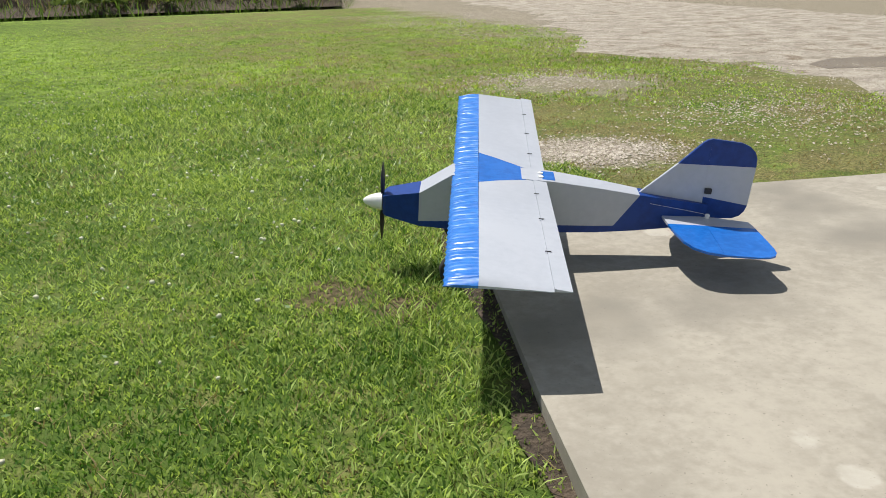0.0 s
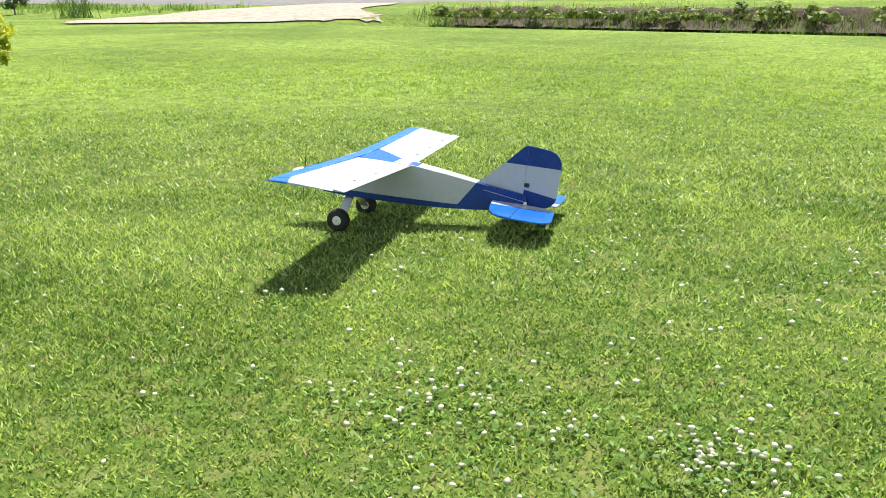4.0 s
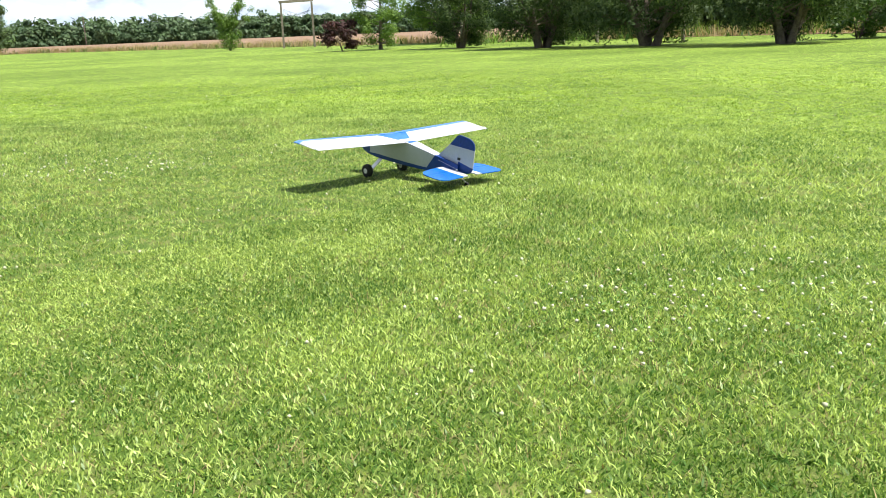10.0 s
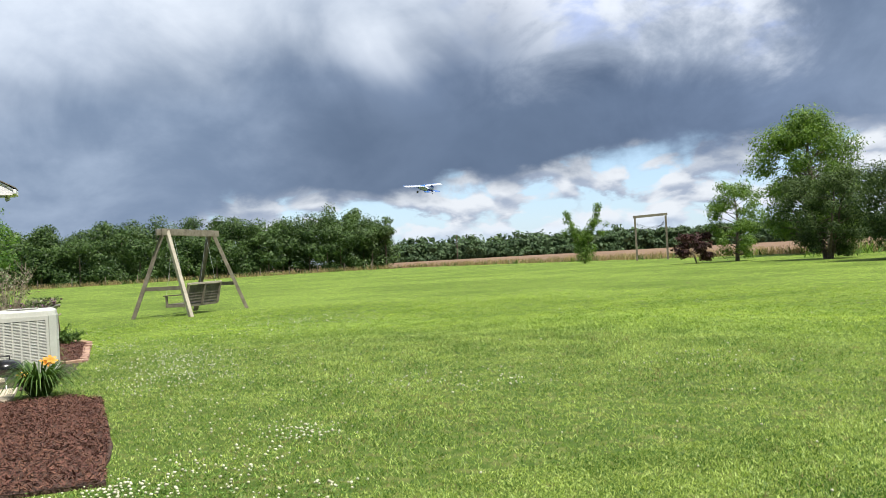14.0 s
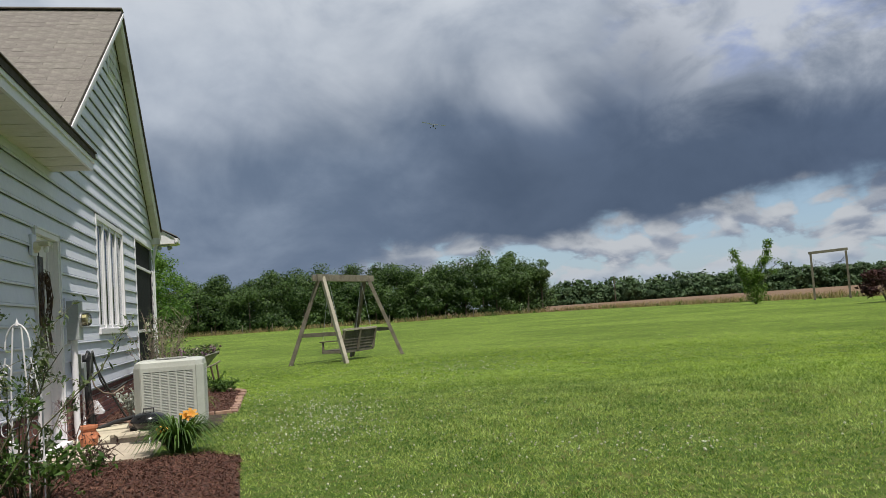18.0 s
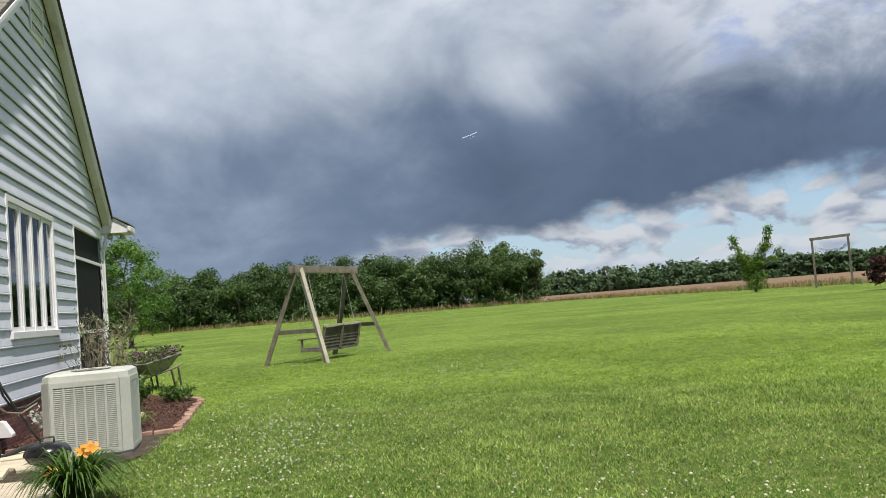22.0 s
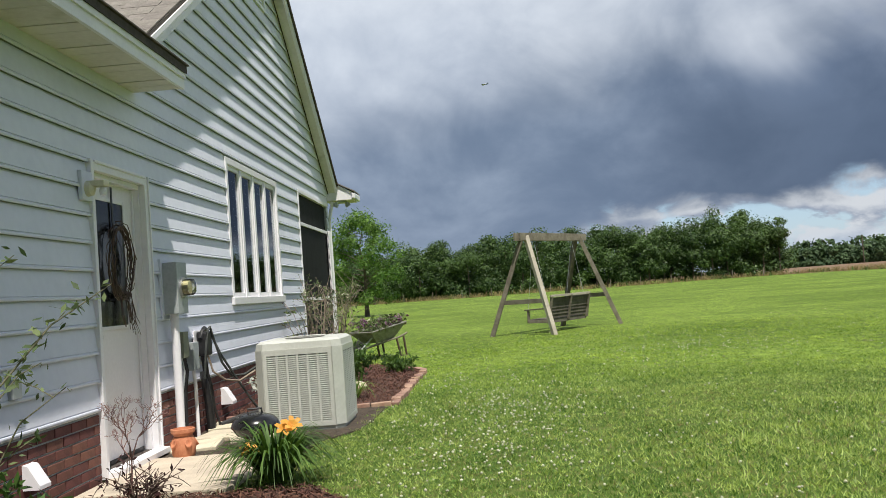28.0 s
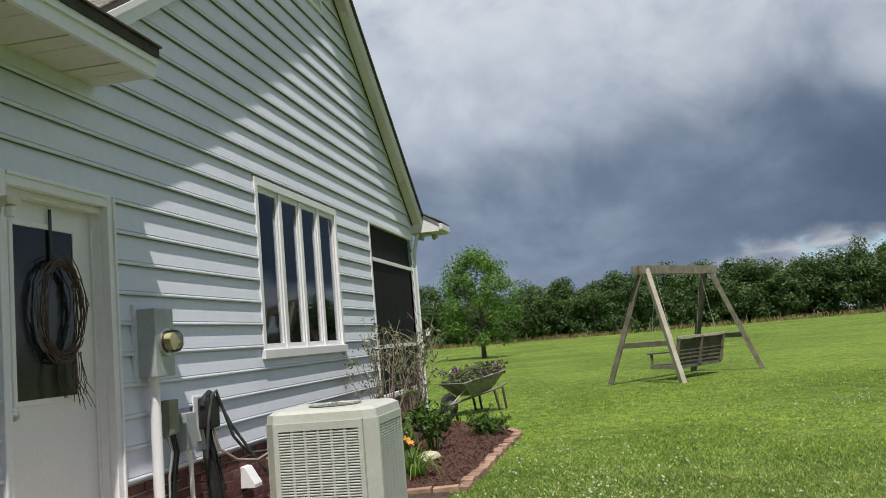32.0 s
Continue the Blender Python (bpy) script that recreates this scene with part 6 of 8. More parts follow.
def wreath():
    ob = group_of("wreath", pose(-0.055, 0, 0), "brown twig wreath hanging on the door by a ribbon", "wreath")
    rng = random.Random(8)
    bm = bmesh.new()
    cy, cz = -0.40, 1.52
    for k in range(42):
        a0, span = rng.uniform(0, 6.28), rng.uniform(1.2, 3.2)
        ry, rz = rng.uniform(0.135, 0.20), rng.uniform(0.225, 0.30)
        x = rng.uniform(0.0, 0.06)
        tube([(x + rng.uniform(-0.01, 0.015), cy + ry * math.cos(a0 + span * f), cz + rz * math.sin(a0 + span * f)) for f in np.linspace(0, 1, 9)], 0.0035, 4, bm)
    for k in range(16):
        y = cy + rng.uniform(-0.05, 0.17)
        tube([(0.03, y, cz - 0.24), (0.045, y + rng.uniform(-0.03, 0.05), cz - 0.40), (0.05, y + rng.uniform(-0.05, 0.10), cz - rng.uniform(0.45, 0.56))], 0.0025, 4, bm)
    tagged(part("twig_ring", bm, M["twig"], ob), kind="stuff")
    part("ribbon", box(-0.0105, cy - 0.030, cz + 0.20, -0.005, cy - 0.008, 2.07), M["black"], ob)


wreath()


def small_things():
    # strawberry pot with side pockets
    pot = group_of("clay_pot", pose(0.30, -0.22, 0.006) @ Matrix.Diagonal((0.80, 0.80, 1.02, 1)), "terracotta strawberry pot with open side pockets", "pot")
    smooth(part("body", lathe([(0.0, 0.0), (0.085, 0.0), (0.105, 0.04), (0.115, 0.10), (0.105, 0.15), (0.085, 0.175), (0.095, 0.19), (0.112, 0.20), (0.112, 0.225), (0.095, 0.228), (0.085, 0.19), (0.0, 0.185)], 28), M["terracotta"], pot))
    for k in range(5):
        a = 2 * math.pi * k / 5 + 0.4
        part("pocket", lathe([(0.0, -0.01), (0.026, -0.01), (0.034, 0.018), (0.028, 0.02), (0.0, 0.005)], 12), M["terracotta"], pot).matrix_basis = pose(0.105 * math.cos(a), 0.105 * math.sin(a), 0.115, 0, 0, math.degrees(a)) @ pose(0, 0, 0, 0, 55, 0)
    # kettle grill
    g = group_of("kettle_grill", pose(0.90, -0.38, 0.034, 0, 0, 20) @ Matrix.Diagonal((0.9, 0.9, 0.82, 1)), "small black kettle grill with a wire-legged base", "grill")
    smooth(part("bowl", lathe([(0.0, 0.14), (0.08, 0.145), (0.15, 0.18), (0.185, 0.235), (0.190, 0.25), (0.0, 0.25)], 32), M["enamel"], g), 60)
    smooth(part("lid", lathe([(0.196, 0.248), (0.196, 0.262), (0.185, 0.295), (0.15, 0.335), (0.09, 0.358), (0.0, 0.366)], 32), M["enamel"], g), 60)
    part("handle", tube([(-0.055, 0, 0.355), (-0.055, 0, 0.405), (0.055, 0, 0.405), (0.055, 0, 0.355)], 0.010, 8), M["black"], g)
    for k in range(3):
        a = 2 * math.pi * k / 3 + 0.3
        part("leg", tube([(0.10 * math.cos(a), 0.10 * math.sin(a), 0.16), (0.17 * math.cos(a), 0.17 * math.sin(a), 0.0)], 0.008, 6), M["steel"], g)
    # a pale round stone
    st = thing("field_stone", lathe([(0.0, 0.0), (0.11, 0.0), (0.13, 0.03), (0.11, 0.08), (0.05, 0.11), (0.0, 0.115)], 10), M["paver"], "rounded pale field stone in the mulch bed", "stone")
    st.matrix_basis = pose(1.02, 3.7, 0.02, 4, -5, 30)
    st.scale = (1, 0.7, 0.8)


small_things()


def strap_leaves(rng, n, length, width, rise, base_r):
    """Arching strap leaves from one crown, as strips of four-cornered faces."""
    V, F = [], []
    for k in range(n):
        a = rng.uniform(0, 6.28)
        L = length * rng.uniform(0.55, 1.1)
        out, up = math.cos(a), math.sin(a)
        b = rng.uniform(0, base_r)
        droop = rng.uniform(0.35, 1.1)
        i0 = len(V)
        for s in range(6):
            f = s / 5
            r = b + L * (0.18 + 0.72 * droop) * f
            z = rise * rng.uniform(0.98, 1.02) * L / length * (2.1 * f - (0.9 + droop) * f * f)
            w = width * (1 - 0.85 * f**2)
            V += [(r * out - w * up, r * up + w * out, max(z, 0.01)), (r * out + w * up, r * up - w * out, max(z, 0.012))]
        F += [(i0 + 2 * s, i0 + 2 * s + 1, i0 + 2 * s + 3, i0 + 2 * s + 2) for s in range(5)]
    return np.array(V), np.array(F)


def lily(name, x, y, n, length, rise, seed, blooms, label, mat="leaf_mid"):
    rng = random.Random(seed)
    ob = group_of(name, pose(x, y, 0.02), label, "flower")
    v, f = strap_leaves(rng, n, length, 0.010, rise, 0.09)
    array_ob("leaves", v, f, M[mat], ob)
    for bx, by, bz in blooms:
        part("stalk", tube([(bx * 0.2, by * 0.2, 0.0), (bx * 0.6, by * 0.6, bz * 0.6), (bx, by, bz)], 0.004, 6), M["leaf_mid"], ob)
        bloom = part("bloom", lathe([(0.0, -0.012), (0.005, -0.008), (0.007, 0.0), (0.011, 0.006), (0.006, 0.004), (0.0, 0.0)], 10), M["petal"], ob, "orange lily bloom")
        bloom.matrix_basis = pose(bx, by, bz, 38, -20, seed * 50)
        for k in range(6):
            bm = bmesh.new()
            a = 2 * math.pi * k / 6
            ca, sa = math.cos(a), math.sin(a)
            ring = []
            for r, h, w in ((0.006, 0.0, 0.004), (0.030, 0.022, 0.017), (0.052, 0.030, 0.015), (0.066, 0.024, 0.002)):
                ring.append((bm.verts.new((r * ca - w * sa, r * sa + w * ca, h)), bm.verts.new((r * ca + w * sa, r * sa - w * ca, h))))
            for p, q in zip(ring, ring[1:]):
                bm.faces.new((p[0], p[1], q[1], q[0]))
            part("petal", bm, M["petal"], bloom)


lily("day_lily", 1.27, -1.30, 400, 0.50, 0.39, 1, ((-0.14, -0.08, 0.20), (0.06, 0.02, 0.31), (0.11, 0.03, 0.33)), "orange day lily with arching green leaves in the mulch")
lily("garden_lily", 1.12, 2.75, 50, 0.34, 0.26, 2, ((-0.05, -0.05, 0.30),), "low strap-leaved lily with a red bloom in the bed", "leaf_light")
lily("garden_lily", 0.95, 3.2, 50, 0.38, 0.26, 3, (), "low strap-leaved clump with yellowing leaves", "leaf_light")


def shrub(name, x, y, h, w, canes, leaves, size, mat, label, seed, petals=None, wood="twig", curve=0.25):
    """Thin arching canes from one root with sparse leaves along them."""
    rng = np.random.default_rng(seed)
    ob = group_of(name, pose(x, y, 0.02), label, "shrub")
    bm = bmesh.new()
    tips = []
    for k in range(canes):
        a = rng.uniform(0, 6.28)
        r = w * rng.uniform(0.15, 0.5)
        hh = h * rng.uniform(0.6, 1.0)
        p = [(0.03 * math.cos(a), 0.03 * math.sin(a), -0.02), (r * 0.35 * math.cos(a), r * 0.35 * math.sin(a), hh * 0.45), (r * 0.75 * math.cos(a + curve), r * 0.75 * math.sin(a + curve), hh * 0.85), (r * 1.15 * math.cos(a + curve), r * 1.15 * math.sin(a + curve), hh)]
        tube(p, [0.006, 0.005, 0.0035, 0.002], 5, bm)
        for s in range(4):
            f = rng.uniform(0.35, 0.95)
            i = min(2, int(f * 3))
            q = np.array(p[i]) + (np.array(p[i + 1]) - np.array(p[i])) * (f * 3 - i)
            e = q + rng.normal(0, 0.09 * w + 0.03, 3) + [0, 0, 0.07 * h]
            tube([q, (q + e) / 2 + [0, 0, 0.01], e], [0.003, 0.0025, 0.0015], 4, bm)
            tips += [q + (e - q) * g for g in (0.3, 0.6, 0.9, 1.0)]
        tips += [np.array(p[2]), np.array(p[3])]
    tagged(part("cane", bm, M[wood], ob), kind="stuff")
    if leaves:
        tips = np.array(tips)
        c = tips[rng.integers(0, len(tips), leaves)] + rng.normal(0, 0.02, (leaves, 3))
        v, f = leaf_arrays(rng, c, size, 0.3, 0.75)
        array_ob("leaves", v, f, M[mat], ob)
    if petals:
        c = tips[rng.integers(0, len(tips), petals[1])] + rng.normal(0, 0.01, (petals[1], 3))
        v, f = leaf_arrays(rng, np.repeat(c, 7, 0) + rng.normal(0, petals[2] * 0.6, (petals[1] * 7, 3)), petals[2], 0.5, 0.9)
        tagged(array_ob("petals", v, f, M[petals[0]], ob), kind="stuff")
    return ob


def arching_cane(ob, pts, n, seed):
    """One long rose shoot leaning out of the bush, leafy towards its tip."""
    rng = np.random.default_rng(seed)
    part("long_cane", tube(pts, [0.006, 0.005, 0.004, 0.003, 0.002], 6), M["cane"], ob)
    p = np.array(pts)
    f = rng.uniform(0.9, 3.98, n)
    i = f.astype(int)
    c = p[i] + (p[i + 1] - p[i]) * (f - i)[:, None] + rng.normal(0, 0.022, (n, 3))
    v, fc = leaf_arrays(rng, c, 0.026, 0.3, 0.75)
    tagged(array_ob("shoot_leaves", v, fc, M["leaf_shrub"], ob), kind="stuff")


rose = shrub("rose_bush", 0.46, -3.40, 1.30, 0.95, 13, 1200, 0.021, "leaf_shrub", "lanky rose bush with thorny canes and sparse leaves", 31, ("petal_pink", 3, 0.012), "cane")
arching_cane(rose, [(0.0, 0.0, 0.0), (0.0, 0.25, 0.5), (0.02, 0.45, 0.75), (0.04, 0.62, 0.86), (0.05, 0.80, 0.90)], 30, 2)
lanky = shrub("rose_bush", 0.32, -4.0, 1.25, 1.0, 8, 500, 0.024, "leaf_mid", "lanky rose bush with thorny canes and sparse leaves", 32, None, "cane")
arching_cane(lanky, [(0.02, 0.0, 0.0), (0.43, 0.0, 0.58), (0.76, 0.08, 0.90), (0.84, 0.26, 1.08), (0.89, 0.64, 1.22)], 80, 1)
shrub("leafy_plant", 0.55, -3.35, 0.42, 0.8, 16, 700, 0.034, "leaf_mid", "low dark-leaved rose growth among the mulch", 41, None, "cane")


def bare_shrub():
    """A little leafless tree: one stem that forks again and again into a flat dome of twigs."""
    rng = np.random.default_rng(33)
    ob = group_of("bare_shrub", pose(0.40, -1.42, 0.02), "small bare pinkish-brown twiggy shrub by the door", "shrub")
    bm = bmesh.new()

    def grow(p, d, length, r, depth):
        q = p + d * length
        tube([p, (p + q) / 2 + rng.normal(0, 0.006, 3), q], [r, r * 0.85, r * 0.7], 5, bm)
        if depth:
            for k in range(3):
                e = d * 0.75 + rng.normal(0, 0.42, 3) + [0, 0, 0.12]
                grow(q, e / np.linalg.norm(e), length * rng.uniform(0.55, 0.8), max(0.0012, r * 0.66), depth - 1)

    grow(np.array([0, 0, -0.02]), np.array([0.05, 0.02, 1.0]), 0.23, 0.008, 5)
    smooth(part("branching_stem", bm, M["twig_pink"], ob), 60)


bare_shrub()
shrub("spent_shrub", 0.45, 4.35, 1.45, 0.9, 24, 420, 0.026, "leaf_shrub", "tall spent rose canes with few leaves under the window", 34, ("clover", 8, 0.02), "hose_tan")
shrub("spent_shrub", 0.55, 5.2, 1.40, 1.0, 30, 520, 0.026, "leaf_shrub", "tall spent rose canes with few leaves under the window", 35, ("clover", 10, 0.02), "hose_tan")
shrub("leafy_plant", 0.95, 4.3, 0.48, 0.6, 20, 500, 0.04, "leaf_mid", "leafy green perennial clump in the bed", 36, None, "leaf_mid")
shrub("leafy_plant", 0.75, 3.5, 0.55, 0.6, 18, 500, 0.04, "leaf_light", "leafy green perennial clump in the bed", 37, None, "leaf_mid")
shrub("low_plant", 1.36, 5.55, 0.20, 0.55, 24, 700, 0.03, "leaf_mid", "low mounded green plant at the bed's corner", 38, None, "leaf_mid")
shrub("dusty_plant", 0.42, 1.95, 0.40, 0.35, 14, 300, 0.03, "dusty", "silver-leaved dusty plant beside the wall", 39, None, "dusty")
shrub("dry_plant", 0.62, -1.80, 0.20, 0.55, 16, 160, 0.02, "leaf_red", "withered brownish plant beside the slab", 40, None, "twig")


def trellis():
    """A white wrought-iron obelisk with scrolls, among the roses."""
    ob = group_of("trellis", pose(0.49, -3.42, 0, 0, 0, 70), "white wrought-iron garden trellis with scrolls", "trellis")
    for s in (-0.16, -0.055, 0.055, 0.16):
        top = 1.02 if abs(s) > 0.1 else 1.22
        part("rod", tube([(0, s, 0), (0, s, top * 0.7), (0, s * 0.55, top)], 0.006, 6), M["white"], ob)
    for z in (0.35, 0.75):
        part("bar", tube([(0, -0.17, z), (0, 0.17, z)], 0.005, 6), M["white"], ob)
    for s in (-1, 1):
        for z in (0.55, 0.92):
            part("scroll", tube([(0, s * (0.10 + 0.05 * f * math.cos(9 * f)), z + 0.07 * math.sin(9 * f) * f) for f in np.linspace(0.15, 1, 16)], 0.004, 5), M["white"], ob)
    part("finial", lathe([(0.0, 0), (0.014, 0.01), (0.010, 0.03), (0.0, 0.06)], 10), M["white"], ob).location = (0, 0, 1.22)
    part("arch", tube([(0, 0.09 * math.cos(a), 1.08 + 0.16 * math.sin(a)) for a in np.linspace(0, math.pi, 12)], 0.006, 6), M["white"], ob)


trellis()


def wheelbarrow():
    """An old steel wheelbarrow planted with petunias."""
    wb = group_of("wheelbarrow", pose(0.57, 8.58, 0, 0, 0, 58), "old grey wheelbarrow planted with purple petunias", "wheelbarrow")
    bm = bmesh.new()
    rim = [(-0.30, -0.26, 0.50), (0.62, -0.33, 0.62), (0.62, 0.33, 0.62), (-0.30, 0.26, 0.50)]
    low = [(-0.05, -0.15, 0.30), (0.38, -0.19, 0.34), (0.38, 0.19, 0.34), (-0.05, 0.15, 0.30)]
    o = [bm.verts.new(p) for p in rim]
    i = [bm.verts.new(p) for p in low]
    bm.faces.new(list(reversed(i)))
    for k in range(4):
        bm.faces.new((o[k], i[k], i[(k + 1) % 4], o[(k + 1) % 4]))
    bmesh.ops.subdivide_edges(bm, edges=list(bm.edges), cuts=2, use_grid_fill=True)
    bmesh.ops.solidify(bm, geom=bm.faces[:], thickness=0.008)
    smooth(part("tray", bm, M["tray"], wb), 50)
    part("rim", tube(rim + [rim[0]], 0.012, 8), M["tray"], wb)
    part("soil", box(-0.20, -0.20, 0.42, 0.52, 0.20, 0.50), M["soil"], wb)
    for s in (-1, 1):
        part("handle", tube([(-0.45, s * 0.05, 0.19), (0.0, s * 0.17, 0.28), (0.5, s * 0.25, 0.36), (0.70, s * 0.27, 0.42)], 0.018, 8), M["oldwood"], wb)
        part("leg", tube([(0.42, s * 0.24, 0.34), (0.50, s * 0.25, 0.02), (0.66, s * 0.26, 0.02), (0.60, s * 0.26, 0.36)], 0.020, 8), M["twig"], wb)
        part("strut", tube([(-0.40, s * 0.06, 0.19), (-0.12, s * 0.17, 0.44)], 0.012, 6), M["grey_metal"], wb)
    part("toe_guard", beam((-0.56, -0.14, 0.06), (-0.56, 0.14, 0.06), 0.05, 0.03, 0.004), M["oldwood"], wb)
    wh = part("wheel", lathe([(0.06, -0.035), (0.15, -0.04), (0.178, -0.02), (0.185, 0.0), (0.178, 0.02), (0.15, 0.04), (0.06, 0.035)], 24, axis="y"), M["rubber"], wb)
    wh.location = (-0.38, 0, 0.185)
    part("hub", lathe([(0.0, -0.04), (0.075, -0.036), (0.075, 0.036), (0.0, 0.04)], 16, axis="y"), M["tray"], wh)
    rng = np.random.default_rng(4)
    c = np.stack([rng.uniform(-0.30, 0.72, 900), rng.uniform(-0.30, 0.30, 900), 0.50 + rng.uniform(0, 0.20, 900)], 1)
    c[:, 2] += 0.08 * (c[:, 0] > 0.3)
    v, f = leaf_arrays(rng, c, 0.035, 0.5, 0.75)
    array_ob("foliage", v, f, M["leaf_shrub"], wb)
    c = np.stack([rng.uniform(-0.32, 0.75, 60), rng.uniform(-0.33, 0.33, 60), 0.60 + rng.uniform(0, 0.14, 60)], 1)
    v, f = leaf_arrays(rng, np.repeat(c, 6, 0) + rng.normal(0, 0.016, (360, 3)), 0.030, 0.5, 0.95)
    tagged(array_ob("bloom_cover", v, f, M["petal_purple"], wb), kind="stuff")


wheelbarrow()

# ---- woods, field edge and the neighbours ----
def wood(name, spots, label, leaf, per_tree, size, seed, trunk=True):
    """A stand of trees joined into one body: spots are x, y, height, width."""
    rng = np.random.default_rng(seed)
    V, F, n = [], [], 0
    bm = bmesh.new()
    for x, y, h, w in spots:
        k = 15
        g = rng.uniform(0.0, 1.0, k) ** 0.8
        a, r = rng.uniform(0, 6.28, k), 0.5 * w * np.sqrt(rng.uniform(0, 1, k)) * (1 - 0.55 * g)
        cl = np.stack([x + r * np.cos(a), y + r * np.sin(a), h * (0.07 + 0.85 * g), w * rng.uniform(0.15, 0.27, k)], 1)
        pts, face = crown_points(rng, per_tree, cl, 0.15)
        pts[:, 2] = np.maximum(pts[:, 2], 0.2)
        v, f = leaf_arrays(rng, pts, size, 0.2, 0.9, True, face)
        V.append(v)
        F.append(f + n)
        n += len(v)
        if trunk:
            tube([(x, y, -0.1), (x + 0.1, y, h * 0.4), (x, y + 0.1, h * 0.8)], [0.16, 0.11, 0.03], 5, bm)
    ob = array_ob(name, np.concatenate(V), np.concatenate(F), M[leaf])
    tagged(ob, label, "woods", kind="stuff")
    if trunk:
        tagged(mesh_ob("woods_trunks", bm, M["bark"]), "dark trunks within the wood", "trunks", kind="stuff")


def woods():
    rng = np.random.default_rng(40)
    edge = []
    # the wood behind the lawn: two rows of crowns, taller towards its open end
    for x in np.arange(-78, 45, 2.5):
        for row in range(3):
            f = (x + 78) / 123
            h = rng.uniform(4.6, 6.6) + 1.0 * row + 1.7 * f**3 + (rng.uniform(0.6, 1.9) if rng.uniform() < 0.22 else 0)
            edge.append((x + rng.uniform(-1.2, 1.2), 119 - 0.02 * x + 4.5 * row + rng.uniform(-1.5, 1.5), h, rng.uniform(4.2, 7.6)))
    edge += [(33, 124, 9.0, 9), (38.5, 119, 9.3, 9.5), (42.5, 121, 9.0, 9), (45, 120, 7.0, 7), (23, 122, 9.2, 6.5), (4.5, 124, 9.4, 6), (-4, 125, 9.4, 6), (9, 126, 9.0, 6)]
    wood("woods", edge, "dense green broadleaf wood behind the lawn", "leaf_wood", 3000, 0.175, 41)
    far = []
    for a in np.arange(14, 73, 0.52):
        d = 430 + rng.uniform(-10, 10)
        far.append((1.8 + d * math.cos(radians(a)), -10.4 + d * math.sin(radians(a)), rng.uniform(7.4, 8.8) + (1.5 if a < 60 else 0), rng.uniform(8, 13)))
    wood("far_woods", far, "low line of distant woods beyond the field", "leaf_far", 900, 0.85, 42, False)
    brush = []
    for a in np.arange(14, 73, 0.30):
        d = 424 + rng.uniform(-5, 5)
        brush.append((1.8 + d * math.cos(radians(a)), -10.4 + d * math.sin(radians(a)), rng.uniform(3.0, 4.4), rng.uniform(6, 9)))
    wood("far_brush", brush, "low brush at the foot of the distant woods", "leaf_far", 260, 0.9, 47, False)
    ridge = []
    for a in np.arange(56, 72, 0.8):
        ridge.append((1.8 + 560 * math.cos(radians(a)), -10.4 + 560 * math.sin(radians(a)), rng.uniform(13, 16), rng.uniform(12, 18)))
    wood("far_pines", ridge, "taller distant pines behind the low woods", "leaf_far", 200, 1.5, 43, False)
    # trees behind the neighbour's house and along the road
    back = []
    for x, y in ((66, 18), (70, 12), (74, 5), (80, -2), (88, -8), (96, -14), (92, -20), (100, -24), (104, -10), (110, -30), (118, -38), (126, -44), (72, 24), (64, 26), (58, 17), (56, 22)):
        for k in range(3):
            back.append((x + rng.uniform(-4, 4), y + rng.uniform(-4, 4), rng.uniform(6, 8.5), rng.uniform(6, 9)))
    wood("neighbour_trees", back, "tall shady trees behind the brick house", "leaf_dark", 2000, 0.34, 44)
    roadside = [(x, -112 + rng.uniform(-6, 6), rng.uniform(5, 9), rng.uniform(8, 12)) for x in np.arange(-120, 420, 9.0)]
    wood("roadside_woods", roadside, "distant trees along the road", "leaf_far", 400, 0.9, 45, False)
    # small crops beyond the road
    north = [(x, 122 + rng.uniform(-2, 2), rng.uniform(1.2, 2.0), 3.0) for x in np.arange(-70, 4, 1.9)]
    wood("underbrush", north, "low green brush at the foot of the wood", "leaf_wood", 160, 0.28, 46, False)


woods()


def tufts(name, centres, h, n, mat, seed, label, category, wide=0.02):
    """Upright grasses and weeds: n blades round each centre, joined."""
    rng = np.random.default_rng(seed)
    c = np.repeat(np.asarray(centres, float), n, 0)
    m = len(c)
    c[:, :2] += rng.normal(0, 0.35, (m, 2))
    hh = h * rng.uniform(0.35, 1.15, m)
    lean = rng.normal(0, 0.42, (m, 2)) * hh[:, None]
    a = rng.uniform(0, 6.28, m)
    w = np.stack([np.cos(a), np.sin(a), np.zeros(m)], 1) * wide * rng.uniform(0.6, 1.6, m)[:, None]
    tip = c + np.c_[lean, hh]
    v = np.stack([c - w, c + w, tip + w * 0.35, tip - w * 0.35], 1).reshape(-1, 3)
    ob = array_ob(name, v, np.arange(4 * m).reshape(-1, 4), M[mat])
    return tagged(ob, label, category, kind="stuff")


def line(points, step, jitter, seed):
    rng = np.random.default_rng(seed)
    out = []
    for (x0, y0), (x1, y1) in zip(points, points[1:]):
        n = max(1, int(math.dist((x0, y0), (x1, y1)) / step))
        for k in range(n):
            f = (k + rng.uniform()) / n
            x, y = x0 + (x1 - x0) * f + rng.normal(0, jitter), y0 + (y1 - y0) * f + rng.normal(0, jitter)
            out.append((x, y, float(ground_height(np.array(x), np.array(y)))))
    return out


